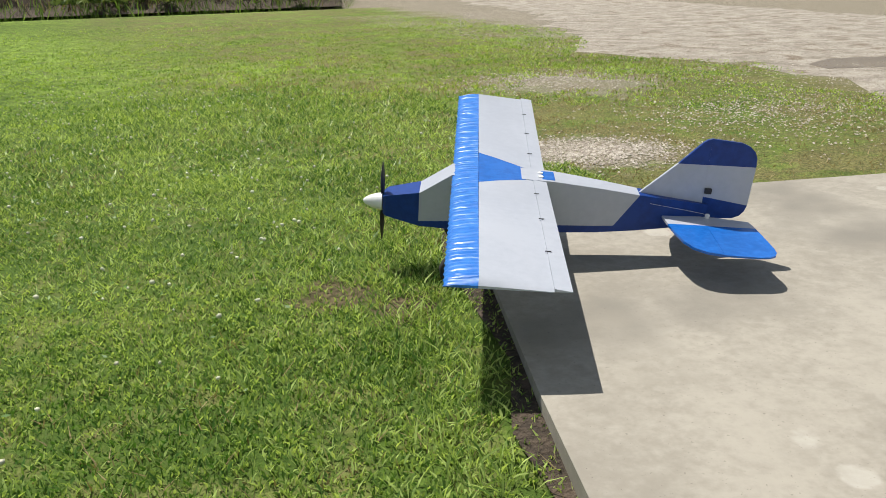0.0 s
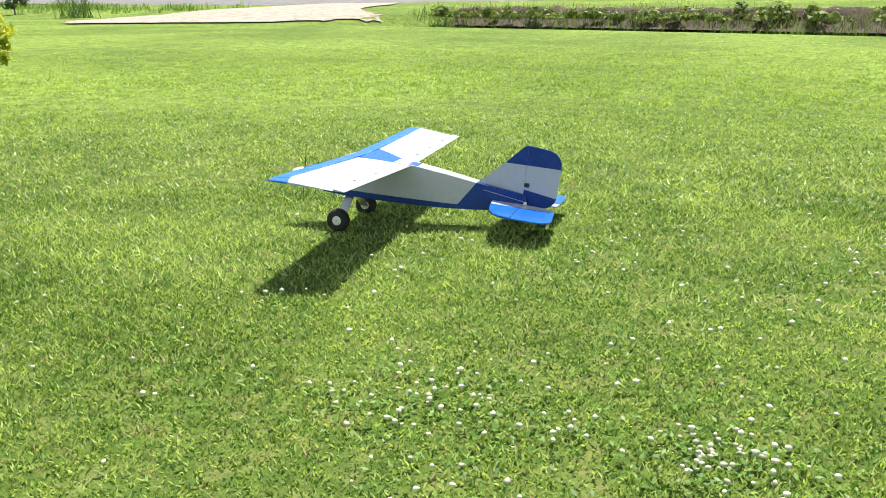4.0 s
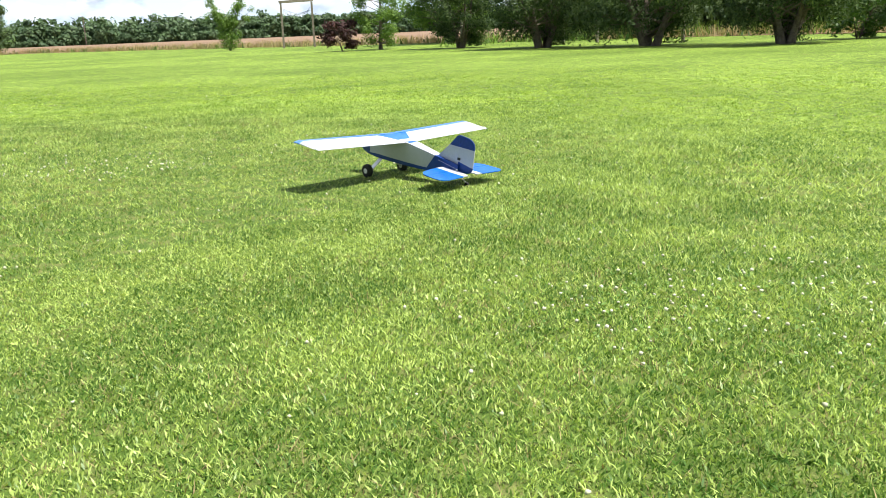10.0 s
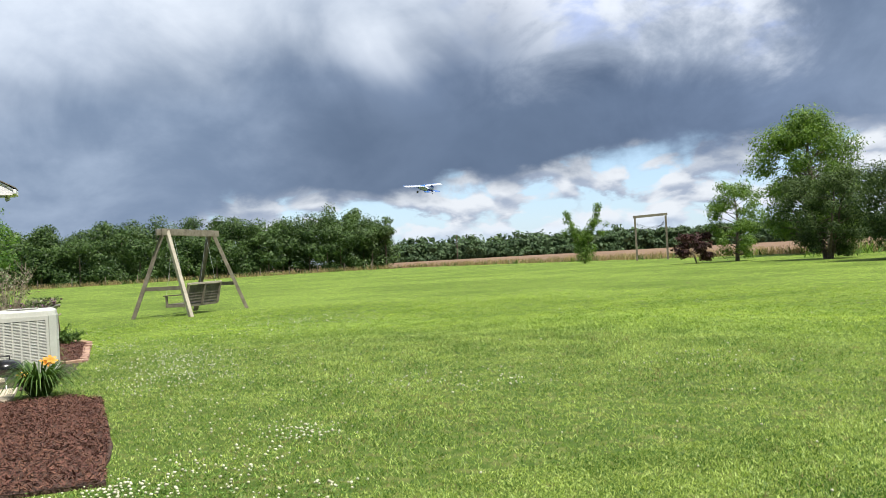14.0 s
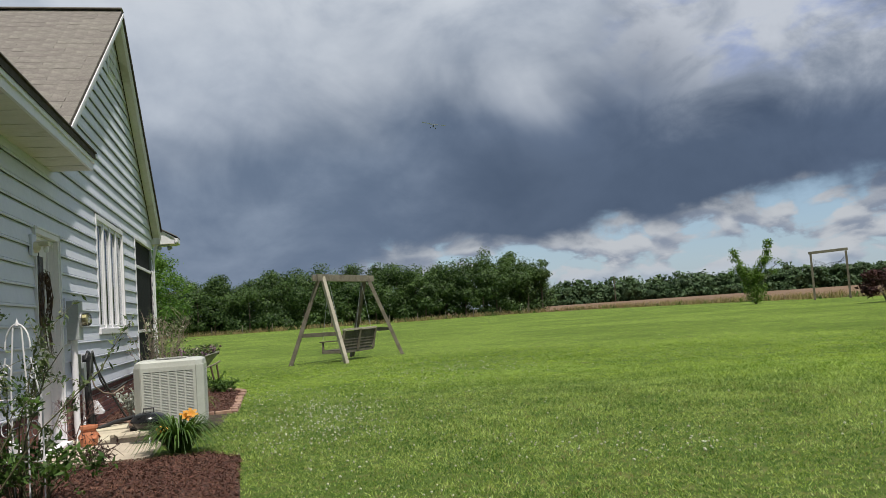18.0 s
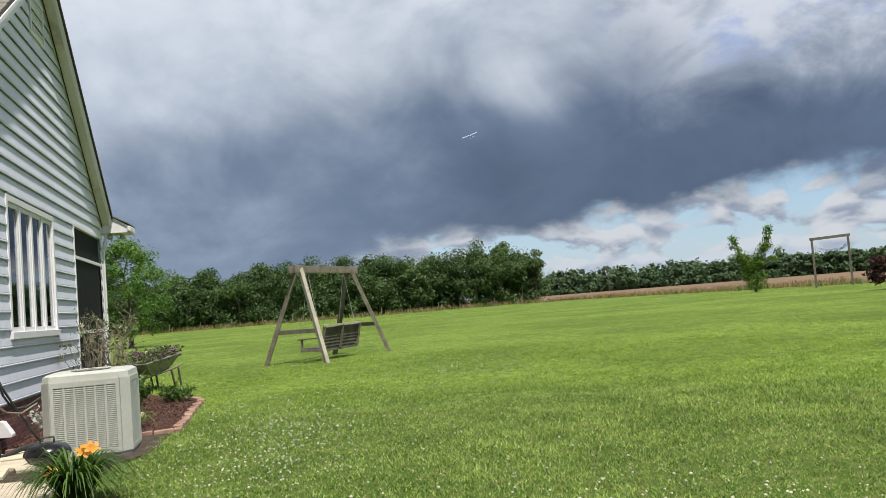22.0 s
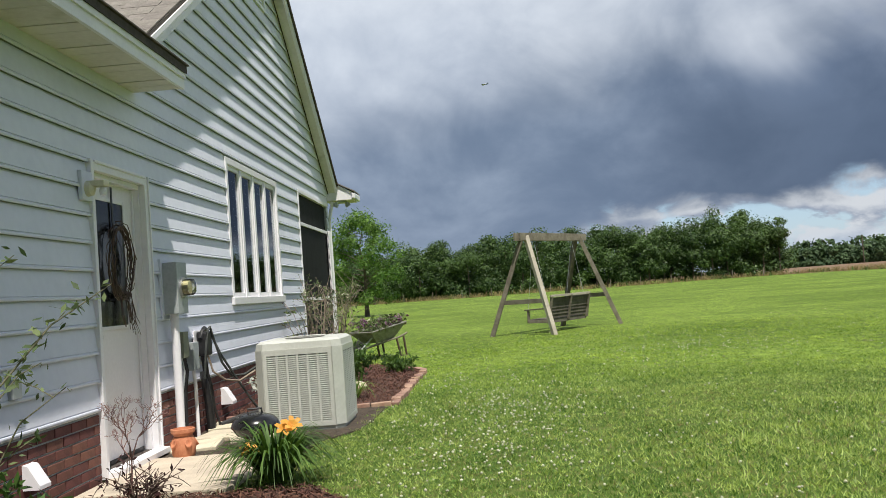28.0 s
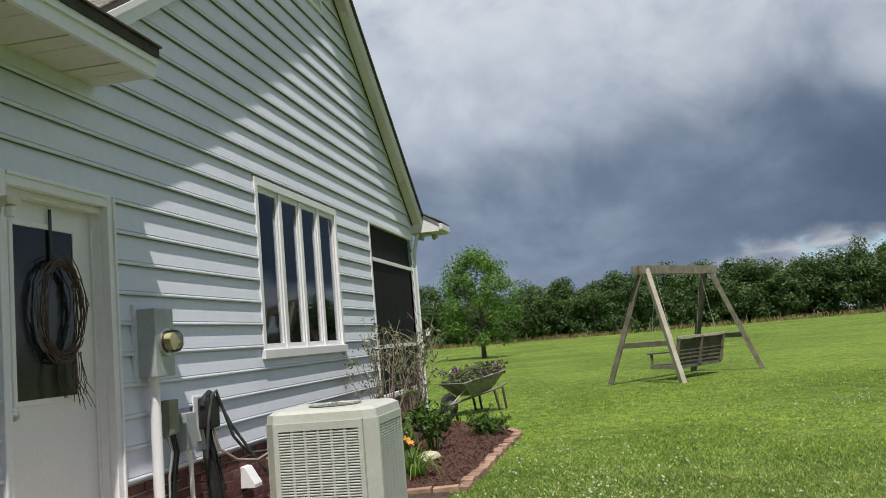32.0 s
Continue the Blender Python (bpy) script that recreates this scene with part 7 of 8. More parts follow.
BOUND = [(-70, 116), (46, 111), (48, 95), (49, 73), (50, 40), (50, 20), (52, 3)]
tufts("dry_weeds", line(BOUND, 0.35, 0.8, 51), 0.62, 22, "straw", 52, "strip of dry pale weeds along the field edge", "weeds", 0.022)
tufts("green_weeds", line(BOUND, 0.9, 1.0, 53), 0.45, 10, "leaf_mid", 54, "green weeds among the dry strip", "weeds", 0.04)
tufts("field_weeds", line([(44, 27), (50, 24), (53, 14), (54, 6)], 0.25, 1.3, 55), 0.9, 14, "leaf_light", 56, "tall pale-green weeds behind the trees", "weeds", 0.035)
def ditch_bank():
    """The eroded far side of the ditch, bare dark earth under a ragged turf lip."""
    rng = np.random.default_rng(90)
    xs = np.arange(-4.8, 25.6, 0.3)
    V = []
    for y, dz in ((-42.2, 0.03), (-41.6, 0.10), (-41.35, -0.02), (-41.25, -0.30), (-40.9, -0.45), (-40.3, -0.62)):
        j = rng.normal(0, 0.07, len(xs))
        V.append(np.stack([xs, np.full(len(xs), y) + j, np.full(len(xs), 0.40 + dz) + rng.normal(0, 0.04, len(xs)) * (dz > -0.6)], 1))
    n, m = len(V), len(xs)
    v = np.concatenate(V)
    i = (np.arange(n - 1)[:, None] * m + np.arange(m - 1)[None]).ravel()
    tagged(array_ob("ditch_bank", v, np.stack([i, i + m, i + m + 1, i + 1], 1), M["soil"]), "bare eroded earth bank of the roadside ditch", "bank", kind="structure")


ditch_bank()
rng_d = np.random.default_rng(91)
clumps_d = [(float(x), -40.3 + rng_d.normal(0, 0.5), rng_d.uniform(0.25, 0.75) * (0.75 if x > 13 else 1.0), rng_d.uniform(0.4, 1.2)) for x in np.arange(-4.5, 26, 0.34) if rng_d.uniform() < (0.55 if x < 12 else 0.9)]
wood("ditch_weeds", clumps_d, "rank leafy weeds growing in the ditch", "weed", 130, 0.10, 92, False)
tufts("ditch_straw", line([(-5, -41.5), (27, -41.6)], 0.12, 0.25, 59), 0.30, 12, "straw", 60, "dead pale grass hanging on the ditch bank", "weeds", 0.012)
tufts("ditch_grass", line([(-5, -40.7), (27, -40.7)], 0.13, 0.5, 57), 0.62, 11, "leaf_light", 58, "green grasses in the ditch", "weeds", 0.014)
tufts("ditch_roots", line([(-5, -41.2), (14, -41.2)], 0.10, 0.10, 65), 0.30, 5, "twig", 66, "dark tangled roots on the eroded bank", "roots", 0.014)
tufts("reeds", line([(47.5, -34.6), (49.0, -36.0)], 0.15, 0.25, 61), 1.9, 10, "leaf_mid", 62, "clump of tall green reeds by the crossing", "reeds", 0.018)
tufts("verge", line([(-70, -66), (260, -66)], 0.35, 0.9, 63), 1.2, 14, "leaf_light", 64, "tall bright-green crop beyond the road", "crop", 0.035)
tufts("crop", line([(-90, -74), (330, -76)], 0.35, 3.0, 69), 1.7, 16, "leaf_light", 70, "tall bright-green crop beyond the road", "crop", 0.045)
tufts("verge_near", line([(50, -43), (130, -55)], 0.3, 2.5, 67), 0.45, 12, "leaf_light", 68, "long grass on the road verge", "weeds", 0.022)

# posts and small things of the far lawn
goal = group_of("timber_frame", pose(44.45, 47.55, 0, 0, 0, -36), "tall grey timber frame like a goal with a ragged net", "frame")
for s in (-1.23, 1.23):
    part("post", beam((s, 0, -0.05), (s, 0, 3.6), 0.16, 0.16, 0.01), M["oldwood"], goal)
part("crossbar", beam((-1.38, 0, 3.62), (1.38, 0, 3.72), 0.17, 0.20, 0.01), M["oldwood"], goal)
for k in range(7):
    part("net_cord", tube([(-1.1, 0.1, 3.1 - 0.06 * k), (-0.2, 0.15, 2.75 - 0.05 * k), (0.8, 0.12, 2.85 - 0.02 * k), (1.1, 0.1, 3.2 - 0.05 * k)], 0.006, 4), M["black"], goal)

for k, (x, y, h) in enumerate(((44.6, 21.2, 1.7), (41.0, 26.2, 2.0), (40.6, 11.0, 1.4), (43.5, 18.0, 1.3))):
    b = thing("fence_post", beam((0, 0, -0.1), (0, 0, h), 0.14, 0.14, 0.01), M["oldwood"], "weathered wooden fence post at the lawn's edge", "fence post", "fence posts")
    b.location = (x, y, 0)
rng_far = random.Random(77)
for k in range(26):
    x = -62 + 4.1 * k
    b = thing("fence_post", beam((0, 0, -0.1), (0.03, 0, 1.15), 0.09, 0.09), M["oldwood"], "thin grey fence post before the wood", "fence post", "fence posts")
    b.location = (x, 114.8 - 0.04 * (x + 62), 0)

ph = group_of("post_lantern", pose(-8.0, 47.0, 0), "small lantern on a leaning wooden post in the lawn", "lantern")
part("post", beam((0, 0, -0.05), (-0.22, 0, 1.55), 0.10, 0.10, 0.008), M["oldwood"], ph)
part("lamp_body", box(-0.36, -0.13, 1.55, -0.10, 0.13, 1.85, 0.01), M["white"], ph)
part("cap", lathe([(0.0, 0.16), (0.22, 0.0), (0.0, 0.0)], 4), M["grey_metal"], ph).location = (-0.23, 0, 1.85)

# a power line far over the field
for x, y in ((150, 330),):
    pl = group_of("power_pole", pose(x, y, 0, 0, 0, 70), "distant wooden power pole with crossarm", "power pole")
    part("pole", tube([(0, 0, 0), (0, 0, 11)], 0.18, 8), M["bark"], pl)
    part("crossarm", box(-1.4, -0.1, 10.2, 1.4, 0.1, 10.45), M["bark"], pl)


def brick_house():
    h = group_of("brick_house", pose(0, 0, 0), "red brick neighbour house half hidden behind shrubs", "house")
    x0, x1, y0, y1 = 53.0, 64.0, -12.6, 4.0
    part("wall", box(x0, y0 + 3.3, 0, x0 + 0.3, y1, 3.0), M["brick_house"], h)
    part("wall", box(x0, y1 - 0.3, 0, x1, y1, 3.0), M["brick_house"], h)
    part("wall", box(x0 + 2.6, y0, 0, x1, y0 + 0.3, 3.0), M["brick_house"], h)
    part("pier", box(x0 - 0.05, y0 + 2.2, 0, x0 + 0.5, y0 + 3.35, 1.4), M["brick_house"], h)
    part("porch_floor", box(x0, y0, 0, x0 + 2.6, y0 + 3.3, 0.35), M["concrete"], h)
    part("porch_wall", box(x0 + 2.4, y0 + 0.3, 0, x0 + 2.6, y0 + 3.3, 3.0), M["brick_house"], h)
    for y in (y0 + 0.2, y0 + 0.55):
        part("column", box(x0 + 0.05, y, 0.35, x0 + 0.25, y + 0.22, 3.0), M["white"], h)
    for k in range(6):
        part("shutter_slat", box(x0 + 0.1, y0 + 2.25 + 0.17 * k, 1.4, x0 + 0.14, y0 + 2.32 + 0.17 * k, 3.0), M["white"], h)
    for y in (-6.2, -0.6):
        w = part("window", box(x0 - 0.03, y - 0.6, 1.2, x0, y + 0.6, 2.5), M["enamel"], h)
        for a, b, c, d in ((-0.66, -0.6, 1.14, 2.56), (0.6, 0.66, 1.14, 2.56), (-0.6, 0.6, 1.14, 1.2), (-0.6, 0.6, 2.5, 2.56)):
            part("frame", box(x0 - 0.05, y + a, c, x0 - 0.002, y + b, d), M["white"], w)
    roof_bm = prism([(y0 - 0.6, 3.0), ((y0 + y1) / 2, 5.6), (y1 + 0.6, 3.0)], x0 - 0.5, x1 + 0.5)
    part("roof", roof_bm, M["shingle"], h)


brick_house()

SH = "shrubs before the brick house"
tree("shrub", (41.9, 1.2), 1.85, 2.7, "rounded yellow-green garden shrub", "leaf_shrub", 2600, 0.11, 0.06, 0.02, 4, 71, 0, "round", "shrub", SH, 40)
tree("shrub", (45.4, -0.2), 2.3, 4.0, "rounded green garden shrub", "leaf_mid", 3000, 0.12, 0.06, 0.02, 4, 72, 0, "round", "shrub", SH, 44)
tree("shrub", (48.0, -2.9), 3.0, 5.6, "big arching shrub with pale leaf tips", "leaf_shrub", 6000, 0.13, 0.08, 0.02, 5, 73, 0, "round", "shrub", SH, 60)
tree("shrub", (49.0, -5.4), 2.6, 4.0, "green garden shrub with pale leaf tips", "leaf_shrub", 3600, 0.12, 0.06, 0.02, 4, 74, 0, "round", "shrub", SH, 44)
tree("shrub", (48.6, -7.6), 3.0, 4.2, "big arching shrub with pale leaf tips", "leaf_shrub", 5000, 0.13, 0.06, 0.02, 4, 75, 0, "round", "shrub", SH, 50)
tree("shrub", (50.7, -11.3), 2.7, 2.6, "cone-shaped grey-green shrub by the porch", "leaf_shrub", 3000, 0.10, 0.05, 0.02, 3, 76, 0, "tall", "shrub", SH, 40)
tree("shrub", (54.2, -12.8), 1.4, 1.4, "small dark-red garden shrub", "leaf_red", 1200, 0.08, 0.04, 0.02, 3, 77, 0, "round", "shrub", SH, 26)
tree("shrub", (58.6, -14.2), 2.0, 3.4, "clipped rounded green hedge shrub", "leaf_mid", 3600, 0.10, 0.05, 0.02, 4, 78, 0, "round", "shrub", SH, 60)
tree("shrub", (55.4, -23.1), 2.4, 4.9, "broad yellow-green mounded shrub on the lawn", "leaf_shrub", 6000, 0.12, 0.06, 0.02, 5, 79, 0, "round", "shrub", "", 60)
tree("shrub", (40.0, 2.6), 2.9, 3.0, "green shrub with a rounded crown", "leaf_mid", 3200, 0.13, 0.06, 0.02, 3, 80, 0, "round", "shrub", SH, 36)
tree("sapling", (64.8, -39.1), 2.5, 2.0, "small leafy roadside tree", "leaf_mid", 1500, 0.13, 0.05, 0.2, 1, 81, 0, "round", "tree", "", 22)
tree("sapling", (67.1, -33.2), 1.5, 1.0, "thin young tree by the verge", "leaf_light", 500, 0.09, 0.03, 0.2, 1, 82, 0, "open", "tree", "", 14)
tree("tree", (74.5, -24.6), 6.5, 5.0, "leafy shade tree beside the parked car", "leaf_dark", 5000, 0.22, 0.16, 0.3, 1, 83, 0, "round", "tree", "", 36)


def parked_car():
    """A red saloon parked beside the house, far off."""
    car = group_of("car", pose(74.9, -22.2, 0.30, 0, 0, 100), "red saloon car parked in the shade", "car")
    prof = [(-2.15, 0.35), (-2.15, 0.72), (-1.95, 0.92), (-1.25, 0.98), (-0.70, 1.36), (0.45, 1.38), (1.05, 0.96), (1.95, 0.82), (2.15, 0.62), (2.15, 0.35)]
    bm = bmesh.new()
    a = [bm.verts.new((x, -0.85 + (0.12 if z > 1.0 else 0), z)) for x, z in prof]
    b = [bm.verts.new((x, 0.85 - (0.12 if z > 1.0 else 0), z)) for x, z in prof]
    bm.faces.new(a), bm.faces.new(list(reversed(b)))
    for k in range(len(prof)):
        bm.faces.new((a[k], b[k], b[(k + 1) % len(prof)], a[(k + 1) % len(prof)]))
    bmesh.ops.recalc_face_normals(bm, faces=bm.faces)
    bmesh.ops.bevel(bm, geom=list(bm.edges), offset=0.05, segments=2, affect="EDGES")
    smooth(part("body", bm, M["car_red"], car), 40)
    for s in (-1, 1):
        part("side_window", prism_xz([(-1.1, 1.0), (-0.66, 1.30), (0.40, 1.31), (0.85, 1.0)], s * 0.80 - 0.012, s * 0.80 + 0.012), M["enamel"], car)
    for x in (-1.35, 1.35):
        for s in (-1, 1):
            w = part("wheel", lathe([(0.16, -0.10), (0.30, -0.10), (0.32, 0.0), (0.30, 0.10), (0.16, 0.10)], 20, axis="y"), M["rubber"], car)
            w.location = (x, s * 0.78, 0.32)
            part("rim", lathe([(0.0, -0.08), (0.19, -0.105), (0.19, 0.105), (0.0, 0.08)], 14, axis="y"), M["steel"], w)


parked_car()

sg = group_of("road_sign", pose(73.1, -30.5, 0.3, 0, 0, 20), "road sign seen from behind on a thin post", "road sign")
part("post", tube([(0, 0, -0.3), (0, 0, 2.1)], 0.04, 8), M["grey_metal"], sg)
part("plate", box(-0.02, -0.36, 1.45, 0.0, 0.36, 2.15), M["grey_metal"], sg)
bn = group_of("waste_bin", pose(77.4, -33.7, 0.3), "dark wheeled waste bin at the verge", "bin")
part("body", box(-0.3, -0.35, 0, 0.3, 0.35, 0.95, 0.04), M["black"], bn)
part("lid", box(-0.34, -0.38, 0.95, 0.34, 0.38, 1.02, 0.02), M["black"], bn)
for x, y in ((81.6, -37.1), (79.0, -34.9), (70.5, -14.0)):
    up = thing("utility_pole", tube([(0, 0, -0.2), (0, 0, 8.5)], 0.15, 10), M["bark"], "dark wooden utility pole by the road", "utility pole", "utility poles")
    up.location = (x, y, 0.2)
mb = group_of("mailbox", pose(84.6, -43.5, 0.4), "white mailbox on a post by the road", "mailbox")
part("post", box(-0.08, -0.08, -0.3, 0.08, 0.08, 1.1), M["oldwood"], mb)
part("box", box(-0.30, -0.18, 1.1, 0.30, 0.18, 1.5, 0.05), M["white"], mb)

# ---- grass ----
def bare(x, y):
    """Where no grass grows."""
    r = inside(x, y, PAD) | inside(x, y, MULCH_NEAR) | inside(x, y, MULCH_FAR) | inside(x, y, DRIVE) | ((x + 0.06 * (y + 18) + 1.2 * np.sin(x * 2.1 + y * 1.3) * np.sin(y * 0.9 - x) < -5.4) & (y < -14.6))
    r |= (x < 0.03) & (y > Y0 - 0.1) & (y < Y1 + 0.1)
    r |= (x > 0) & (x < np.interp(y, [-1.6, 0.2, 0.6, 2.0], [1.10, 1.24, 1.46, 1.56]) + 0.05 * np.sin(17 * y) + 0.04 * np.sin(43 * y + 9 * x)) & (y > -1.6) & (y < 2.0)
    # a few blades stand in the soil along the pad and in the small bare spots
    lone = np.modf(np.abs(np.sin(x * 127.1 + y * 311.7)) * 437.58)[0] < 0.74
    r |= lone & inside(x - 0.05 + 0.045 * np.sin(29 * y) + 0.03 * np.sin(71 * y + 5 * x), y, [(-0.38, -11.96), (-0.38, -12.86), (-0.54, -13.57), (-0.74, -14.58), (-0.80, -14.65), (-2.26, -14.50), (-2.26, -11.96)])
    r |= np.hypot(x + 1.86, y + 15.60) + 0.16 * np.sin(9 * x) * np.sin(8 * y) < 0.36
    r |= np.hypot(x + 3.0, y + 18.3) + 0.25 * np.sin(7 * x) * np.sin(6 * y) < 0.5
    r |= lone & (np.hypot(x + 0.13, (y + 13.81) * 1.2) + 0.05 * np.sin(40 * x) * np.sin(35 * y) < 0.10) | lone & (np.hypot(x + 0.30, (y + 13.63) * 1.3) + 0.04 * np.sin(37 * x) * np.sin(41 * y) < 0.07)
    return r


SPINE = [(0.3, -11.2), (1.0, -10.9), (1.8, -10.4), (2.2, -9.0), (2.6, -7.0), (2.85, -5.2), (3.0, -3.6)]


def off_spine(x, y):
    """Distance from the worn line across the lawn."""
    best = np.full(len(x), 1e9)
    for (x0, y0), (x1, y1) in zip(SPINE, SPINE[1:]):
        dx, dy = x1 - x0, y1 - y0
        f = np.clip(((x - x0) * dx + (y - y0) * dy) / (dx * dx + dy * dy), 0, 1)
        best = np.minimum(best, np.hypot(x - x0 - f * dx, y - y0 - f * dy))
    return best


def patches(x, y, s, seed):
    """A smooth field between 0 and 1 from a few waves, to vary the sward."""
    rng = np.random.default_rng(seed)
    v = np.zeros(len(x))
    for k in range(7):
        a, w = rng.uniform(0, 6.28), s * rng.uniform(0.6, 2.4)
        v += np.sin(x * w * math.cos(a) + y * w * math.sin(a) + rng.uniform(0, 6.28))
    return 1 / (1 + np.exp(-v * 0.9))


def sward(name, r0, r1, density, height, width, joints, seed, mat="blade", keep=None, lean=0.55):
    """Blades between the distances r0 and r1 from the worn line; joints: 1 for a plain blade, 2 for a bent one."""
    rng = np.random.default_rng(seed)
    x0, x1, y0, y1 = 0.3 - r1, 3.0 + r1, -11.2 - r1, -3.6 + r1
    x0 = max(x0, -9.0)
    n = int((x1 - x0) * (y1 - y0) * density)
    x, y = rng.uniform(x0, x1, n), rng.uniform(y0, y1, n)
    # two blades in three stand in tufts
    k = rng.integers(0, max(1, n // 14), n)
    in_tuft = rng.uniform(0, 1, n) < 0.66
    spread = 2.2 * width + 0.020
    x = np.where(in_tuft, x[k] + rng.normal(0, spread, n), x)
    y = np.where(in_tuft, y[k] + rng.normal(0, spread, n), y)
    d = off_spine(x, y)
    ok = (d >= r0) & (d < r1) & ~bare(x, y) & (y > -33.2)
    # west of the first standpoint, along the house, no lawn is in sight
    ok &= ~((x < 0.0) & (y > -11.5))
    # thin out towards the outer edge
    if r1 > 6:
        ok &= rng.uniform(0, 1, n) < np.clip((r1 - d) / ((0.75 if r1 > 12 else 0.3) * (r1 - r0)), 0, 1)
    if keep is not None:
        ok &= keep(x, y, rng)
    x, y = x[ok], y[ok]
    m = len(x)
    lush = 0.75 + 0.6 * patches(x, y, 0.9, 5)
    h = height * rng.uniform(0.45, 1.2, m) * lush
    a = rng.uniform(0, 6.28, m)
    side = np.stack([np.cos(a), np.sin(a), np.zeros(m)], 1) * (width * rng.uniform(0.6, 1.3, m))[:, None]
    b = rng.uniform(0, 6.28, m)
    out = np.stack([np.cos(b), np.sin(b), np.zeros(m)], 1) * (h * rng.uniform(0.1, 2.0 * lean, m))[:, None]
    c = np.stack([x, y, ground_height(x, y) - 0.004], 1)
    if joints == 1:
        v = np.stack([c - side, c + side, c + out + np.c_[np.zeros((m, 2)), h]], 1).reshape(-1, 3)
        f = np.arange(3 * m).reshape(-1, 3)
    else:
        mid = c + out * 0.38 + np.c_[np.zeros((m, 2)), h * 0.58]
        tip = c + out * 1.0 + np.c_[np.zeros((m, 2)), h * 0.98]
        v = np.stack([c, mid + side, tip, mid - side], 1).reshape(-1, 3)
        f = np.arange(4 * m).reshape(-1, 4)
    ob = array_ob(name, v, f, M[mat])
    return tagged(ob, "short mown green grass with mixed broad and fine blades", "grass", kind="stuff")


def front_lawn(x, y, rng):
    """The stretch of lawn round the pad and before the first standpoints."""
    return (y < -6.3) & (x > -1.6) & ~((x < 1.1) & (y > -10.9))


def back_lawn(x, y, rng):
    """The stretch of lawn beside the house and beyond it."""
    return (y >= -7.2) & (x > 0.8)


sward("grass", 0.0, 2.75, 13200, 0.018, 0.0031, 2, 101, keep=lambda x, y, rng: front_lawn(x, y, rng) & ~((np.hypot(x - 0.6, y + 11.1) < 1.25) & (y < -9.9)), lean=0.65)
sward("grass", 2.75, 4.5, 7800, 0.025, 0.0047, 1, 108, keep=front_lawn, lean=0.85)
sward("grass", 4.1, 8.2, 3000, 0.028, 0.0064, 1, 102, keep=front_lawn, lean=0.9)
sward("grass", 0.0, 8.6, 3400, 0.027, 0.0048, 1, 104, keep=back_lawn, lean=0.8)
sward("grass", 6.6, 19.0, 680, 0.026, 0.0072, 1, 103, "blade_far", lean=0.9)
sward("dry_grass", 0.0, 6.0, 700, 0.026, 0.0026, 1, 105, "straw", lambda x, y, rng: rng.uniform(0, 1, len(x)) < 0.25 + 0.75 * patches(x, y, 1.6, 9), 0.9)
sward("dry_grass", 2.8, 13.0, 1300, 0.024, 0.0040, 1, 107, "straw", lambda x, y, rng: (x + 0.18 * (y + 18) < 0.6 - 1.6 * rng.uniform(0, 1, len(x))) & (y < -14.2) & (rng.uniform(0, 1, len(x)) < 0.15 + 0.85 * patches(x, y, 1.3, 19)), 1.2)
sward("rank_grass", 0.0, 5.5, 3000, 0.042, 0.0028, 2, 106, "blade", lambda x, y, rng: (np.abs(np.interp(y, [-14.7, -13.57, -12.15], [-0.55, -0.33, -0.21]) - x) < 0.16 * rng.uniform(0, 1, len(x))) & (y > -15.0) & (y < -12.0), 0.8)


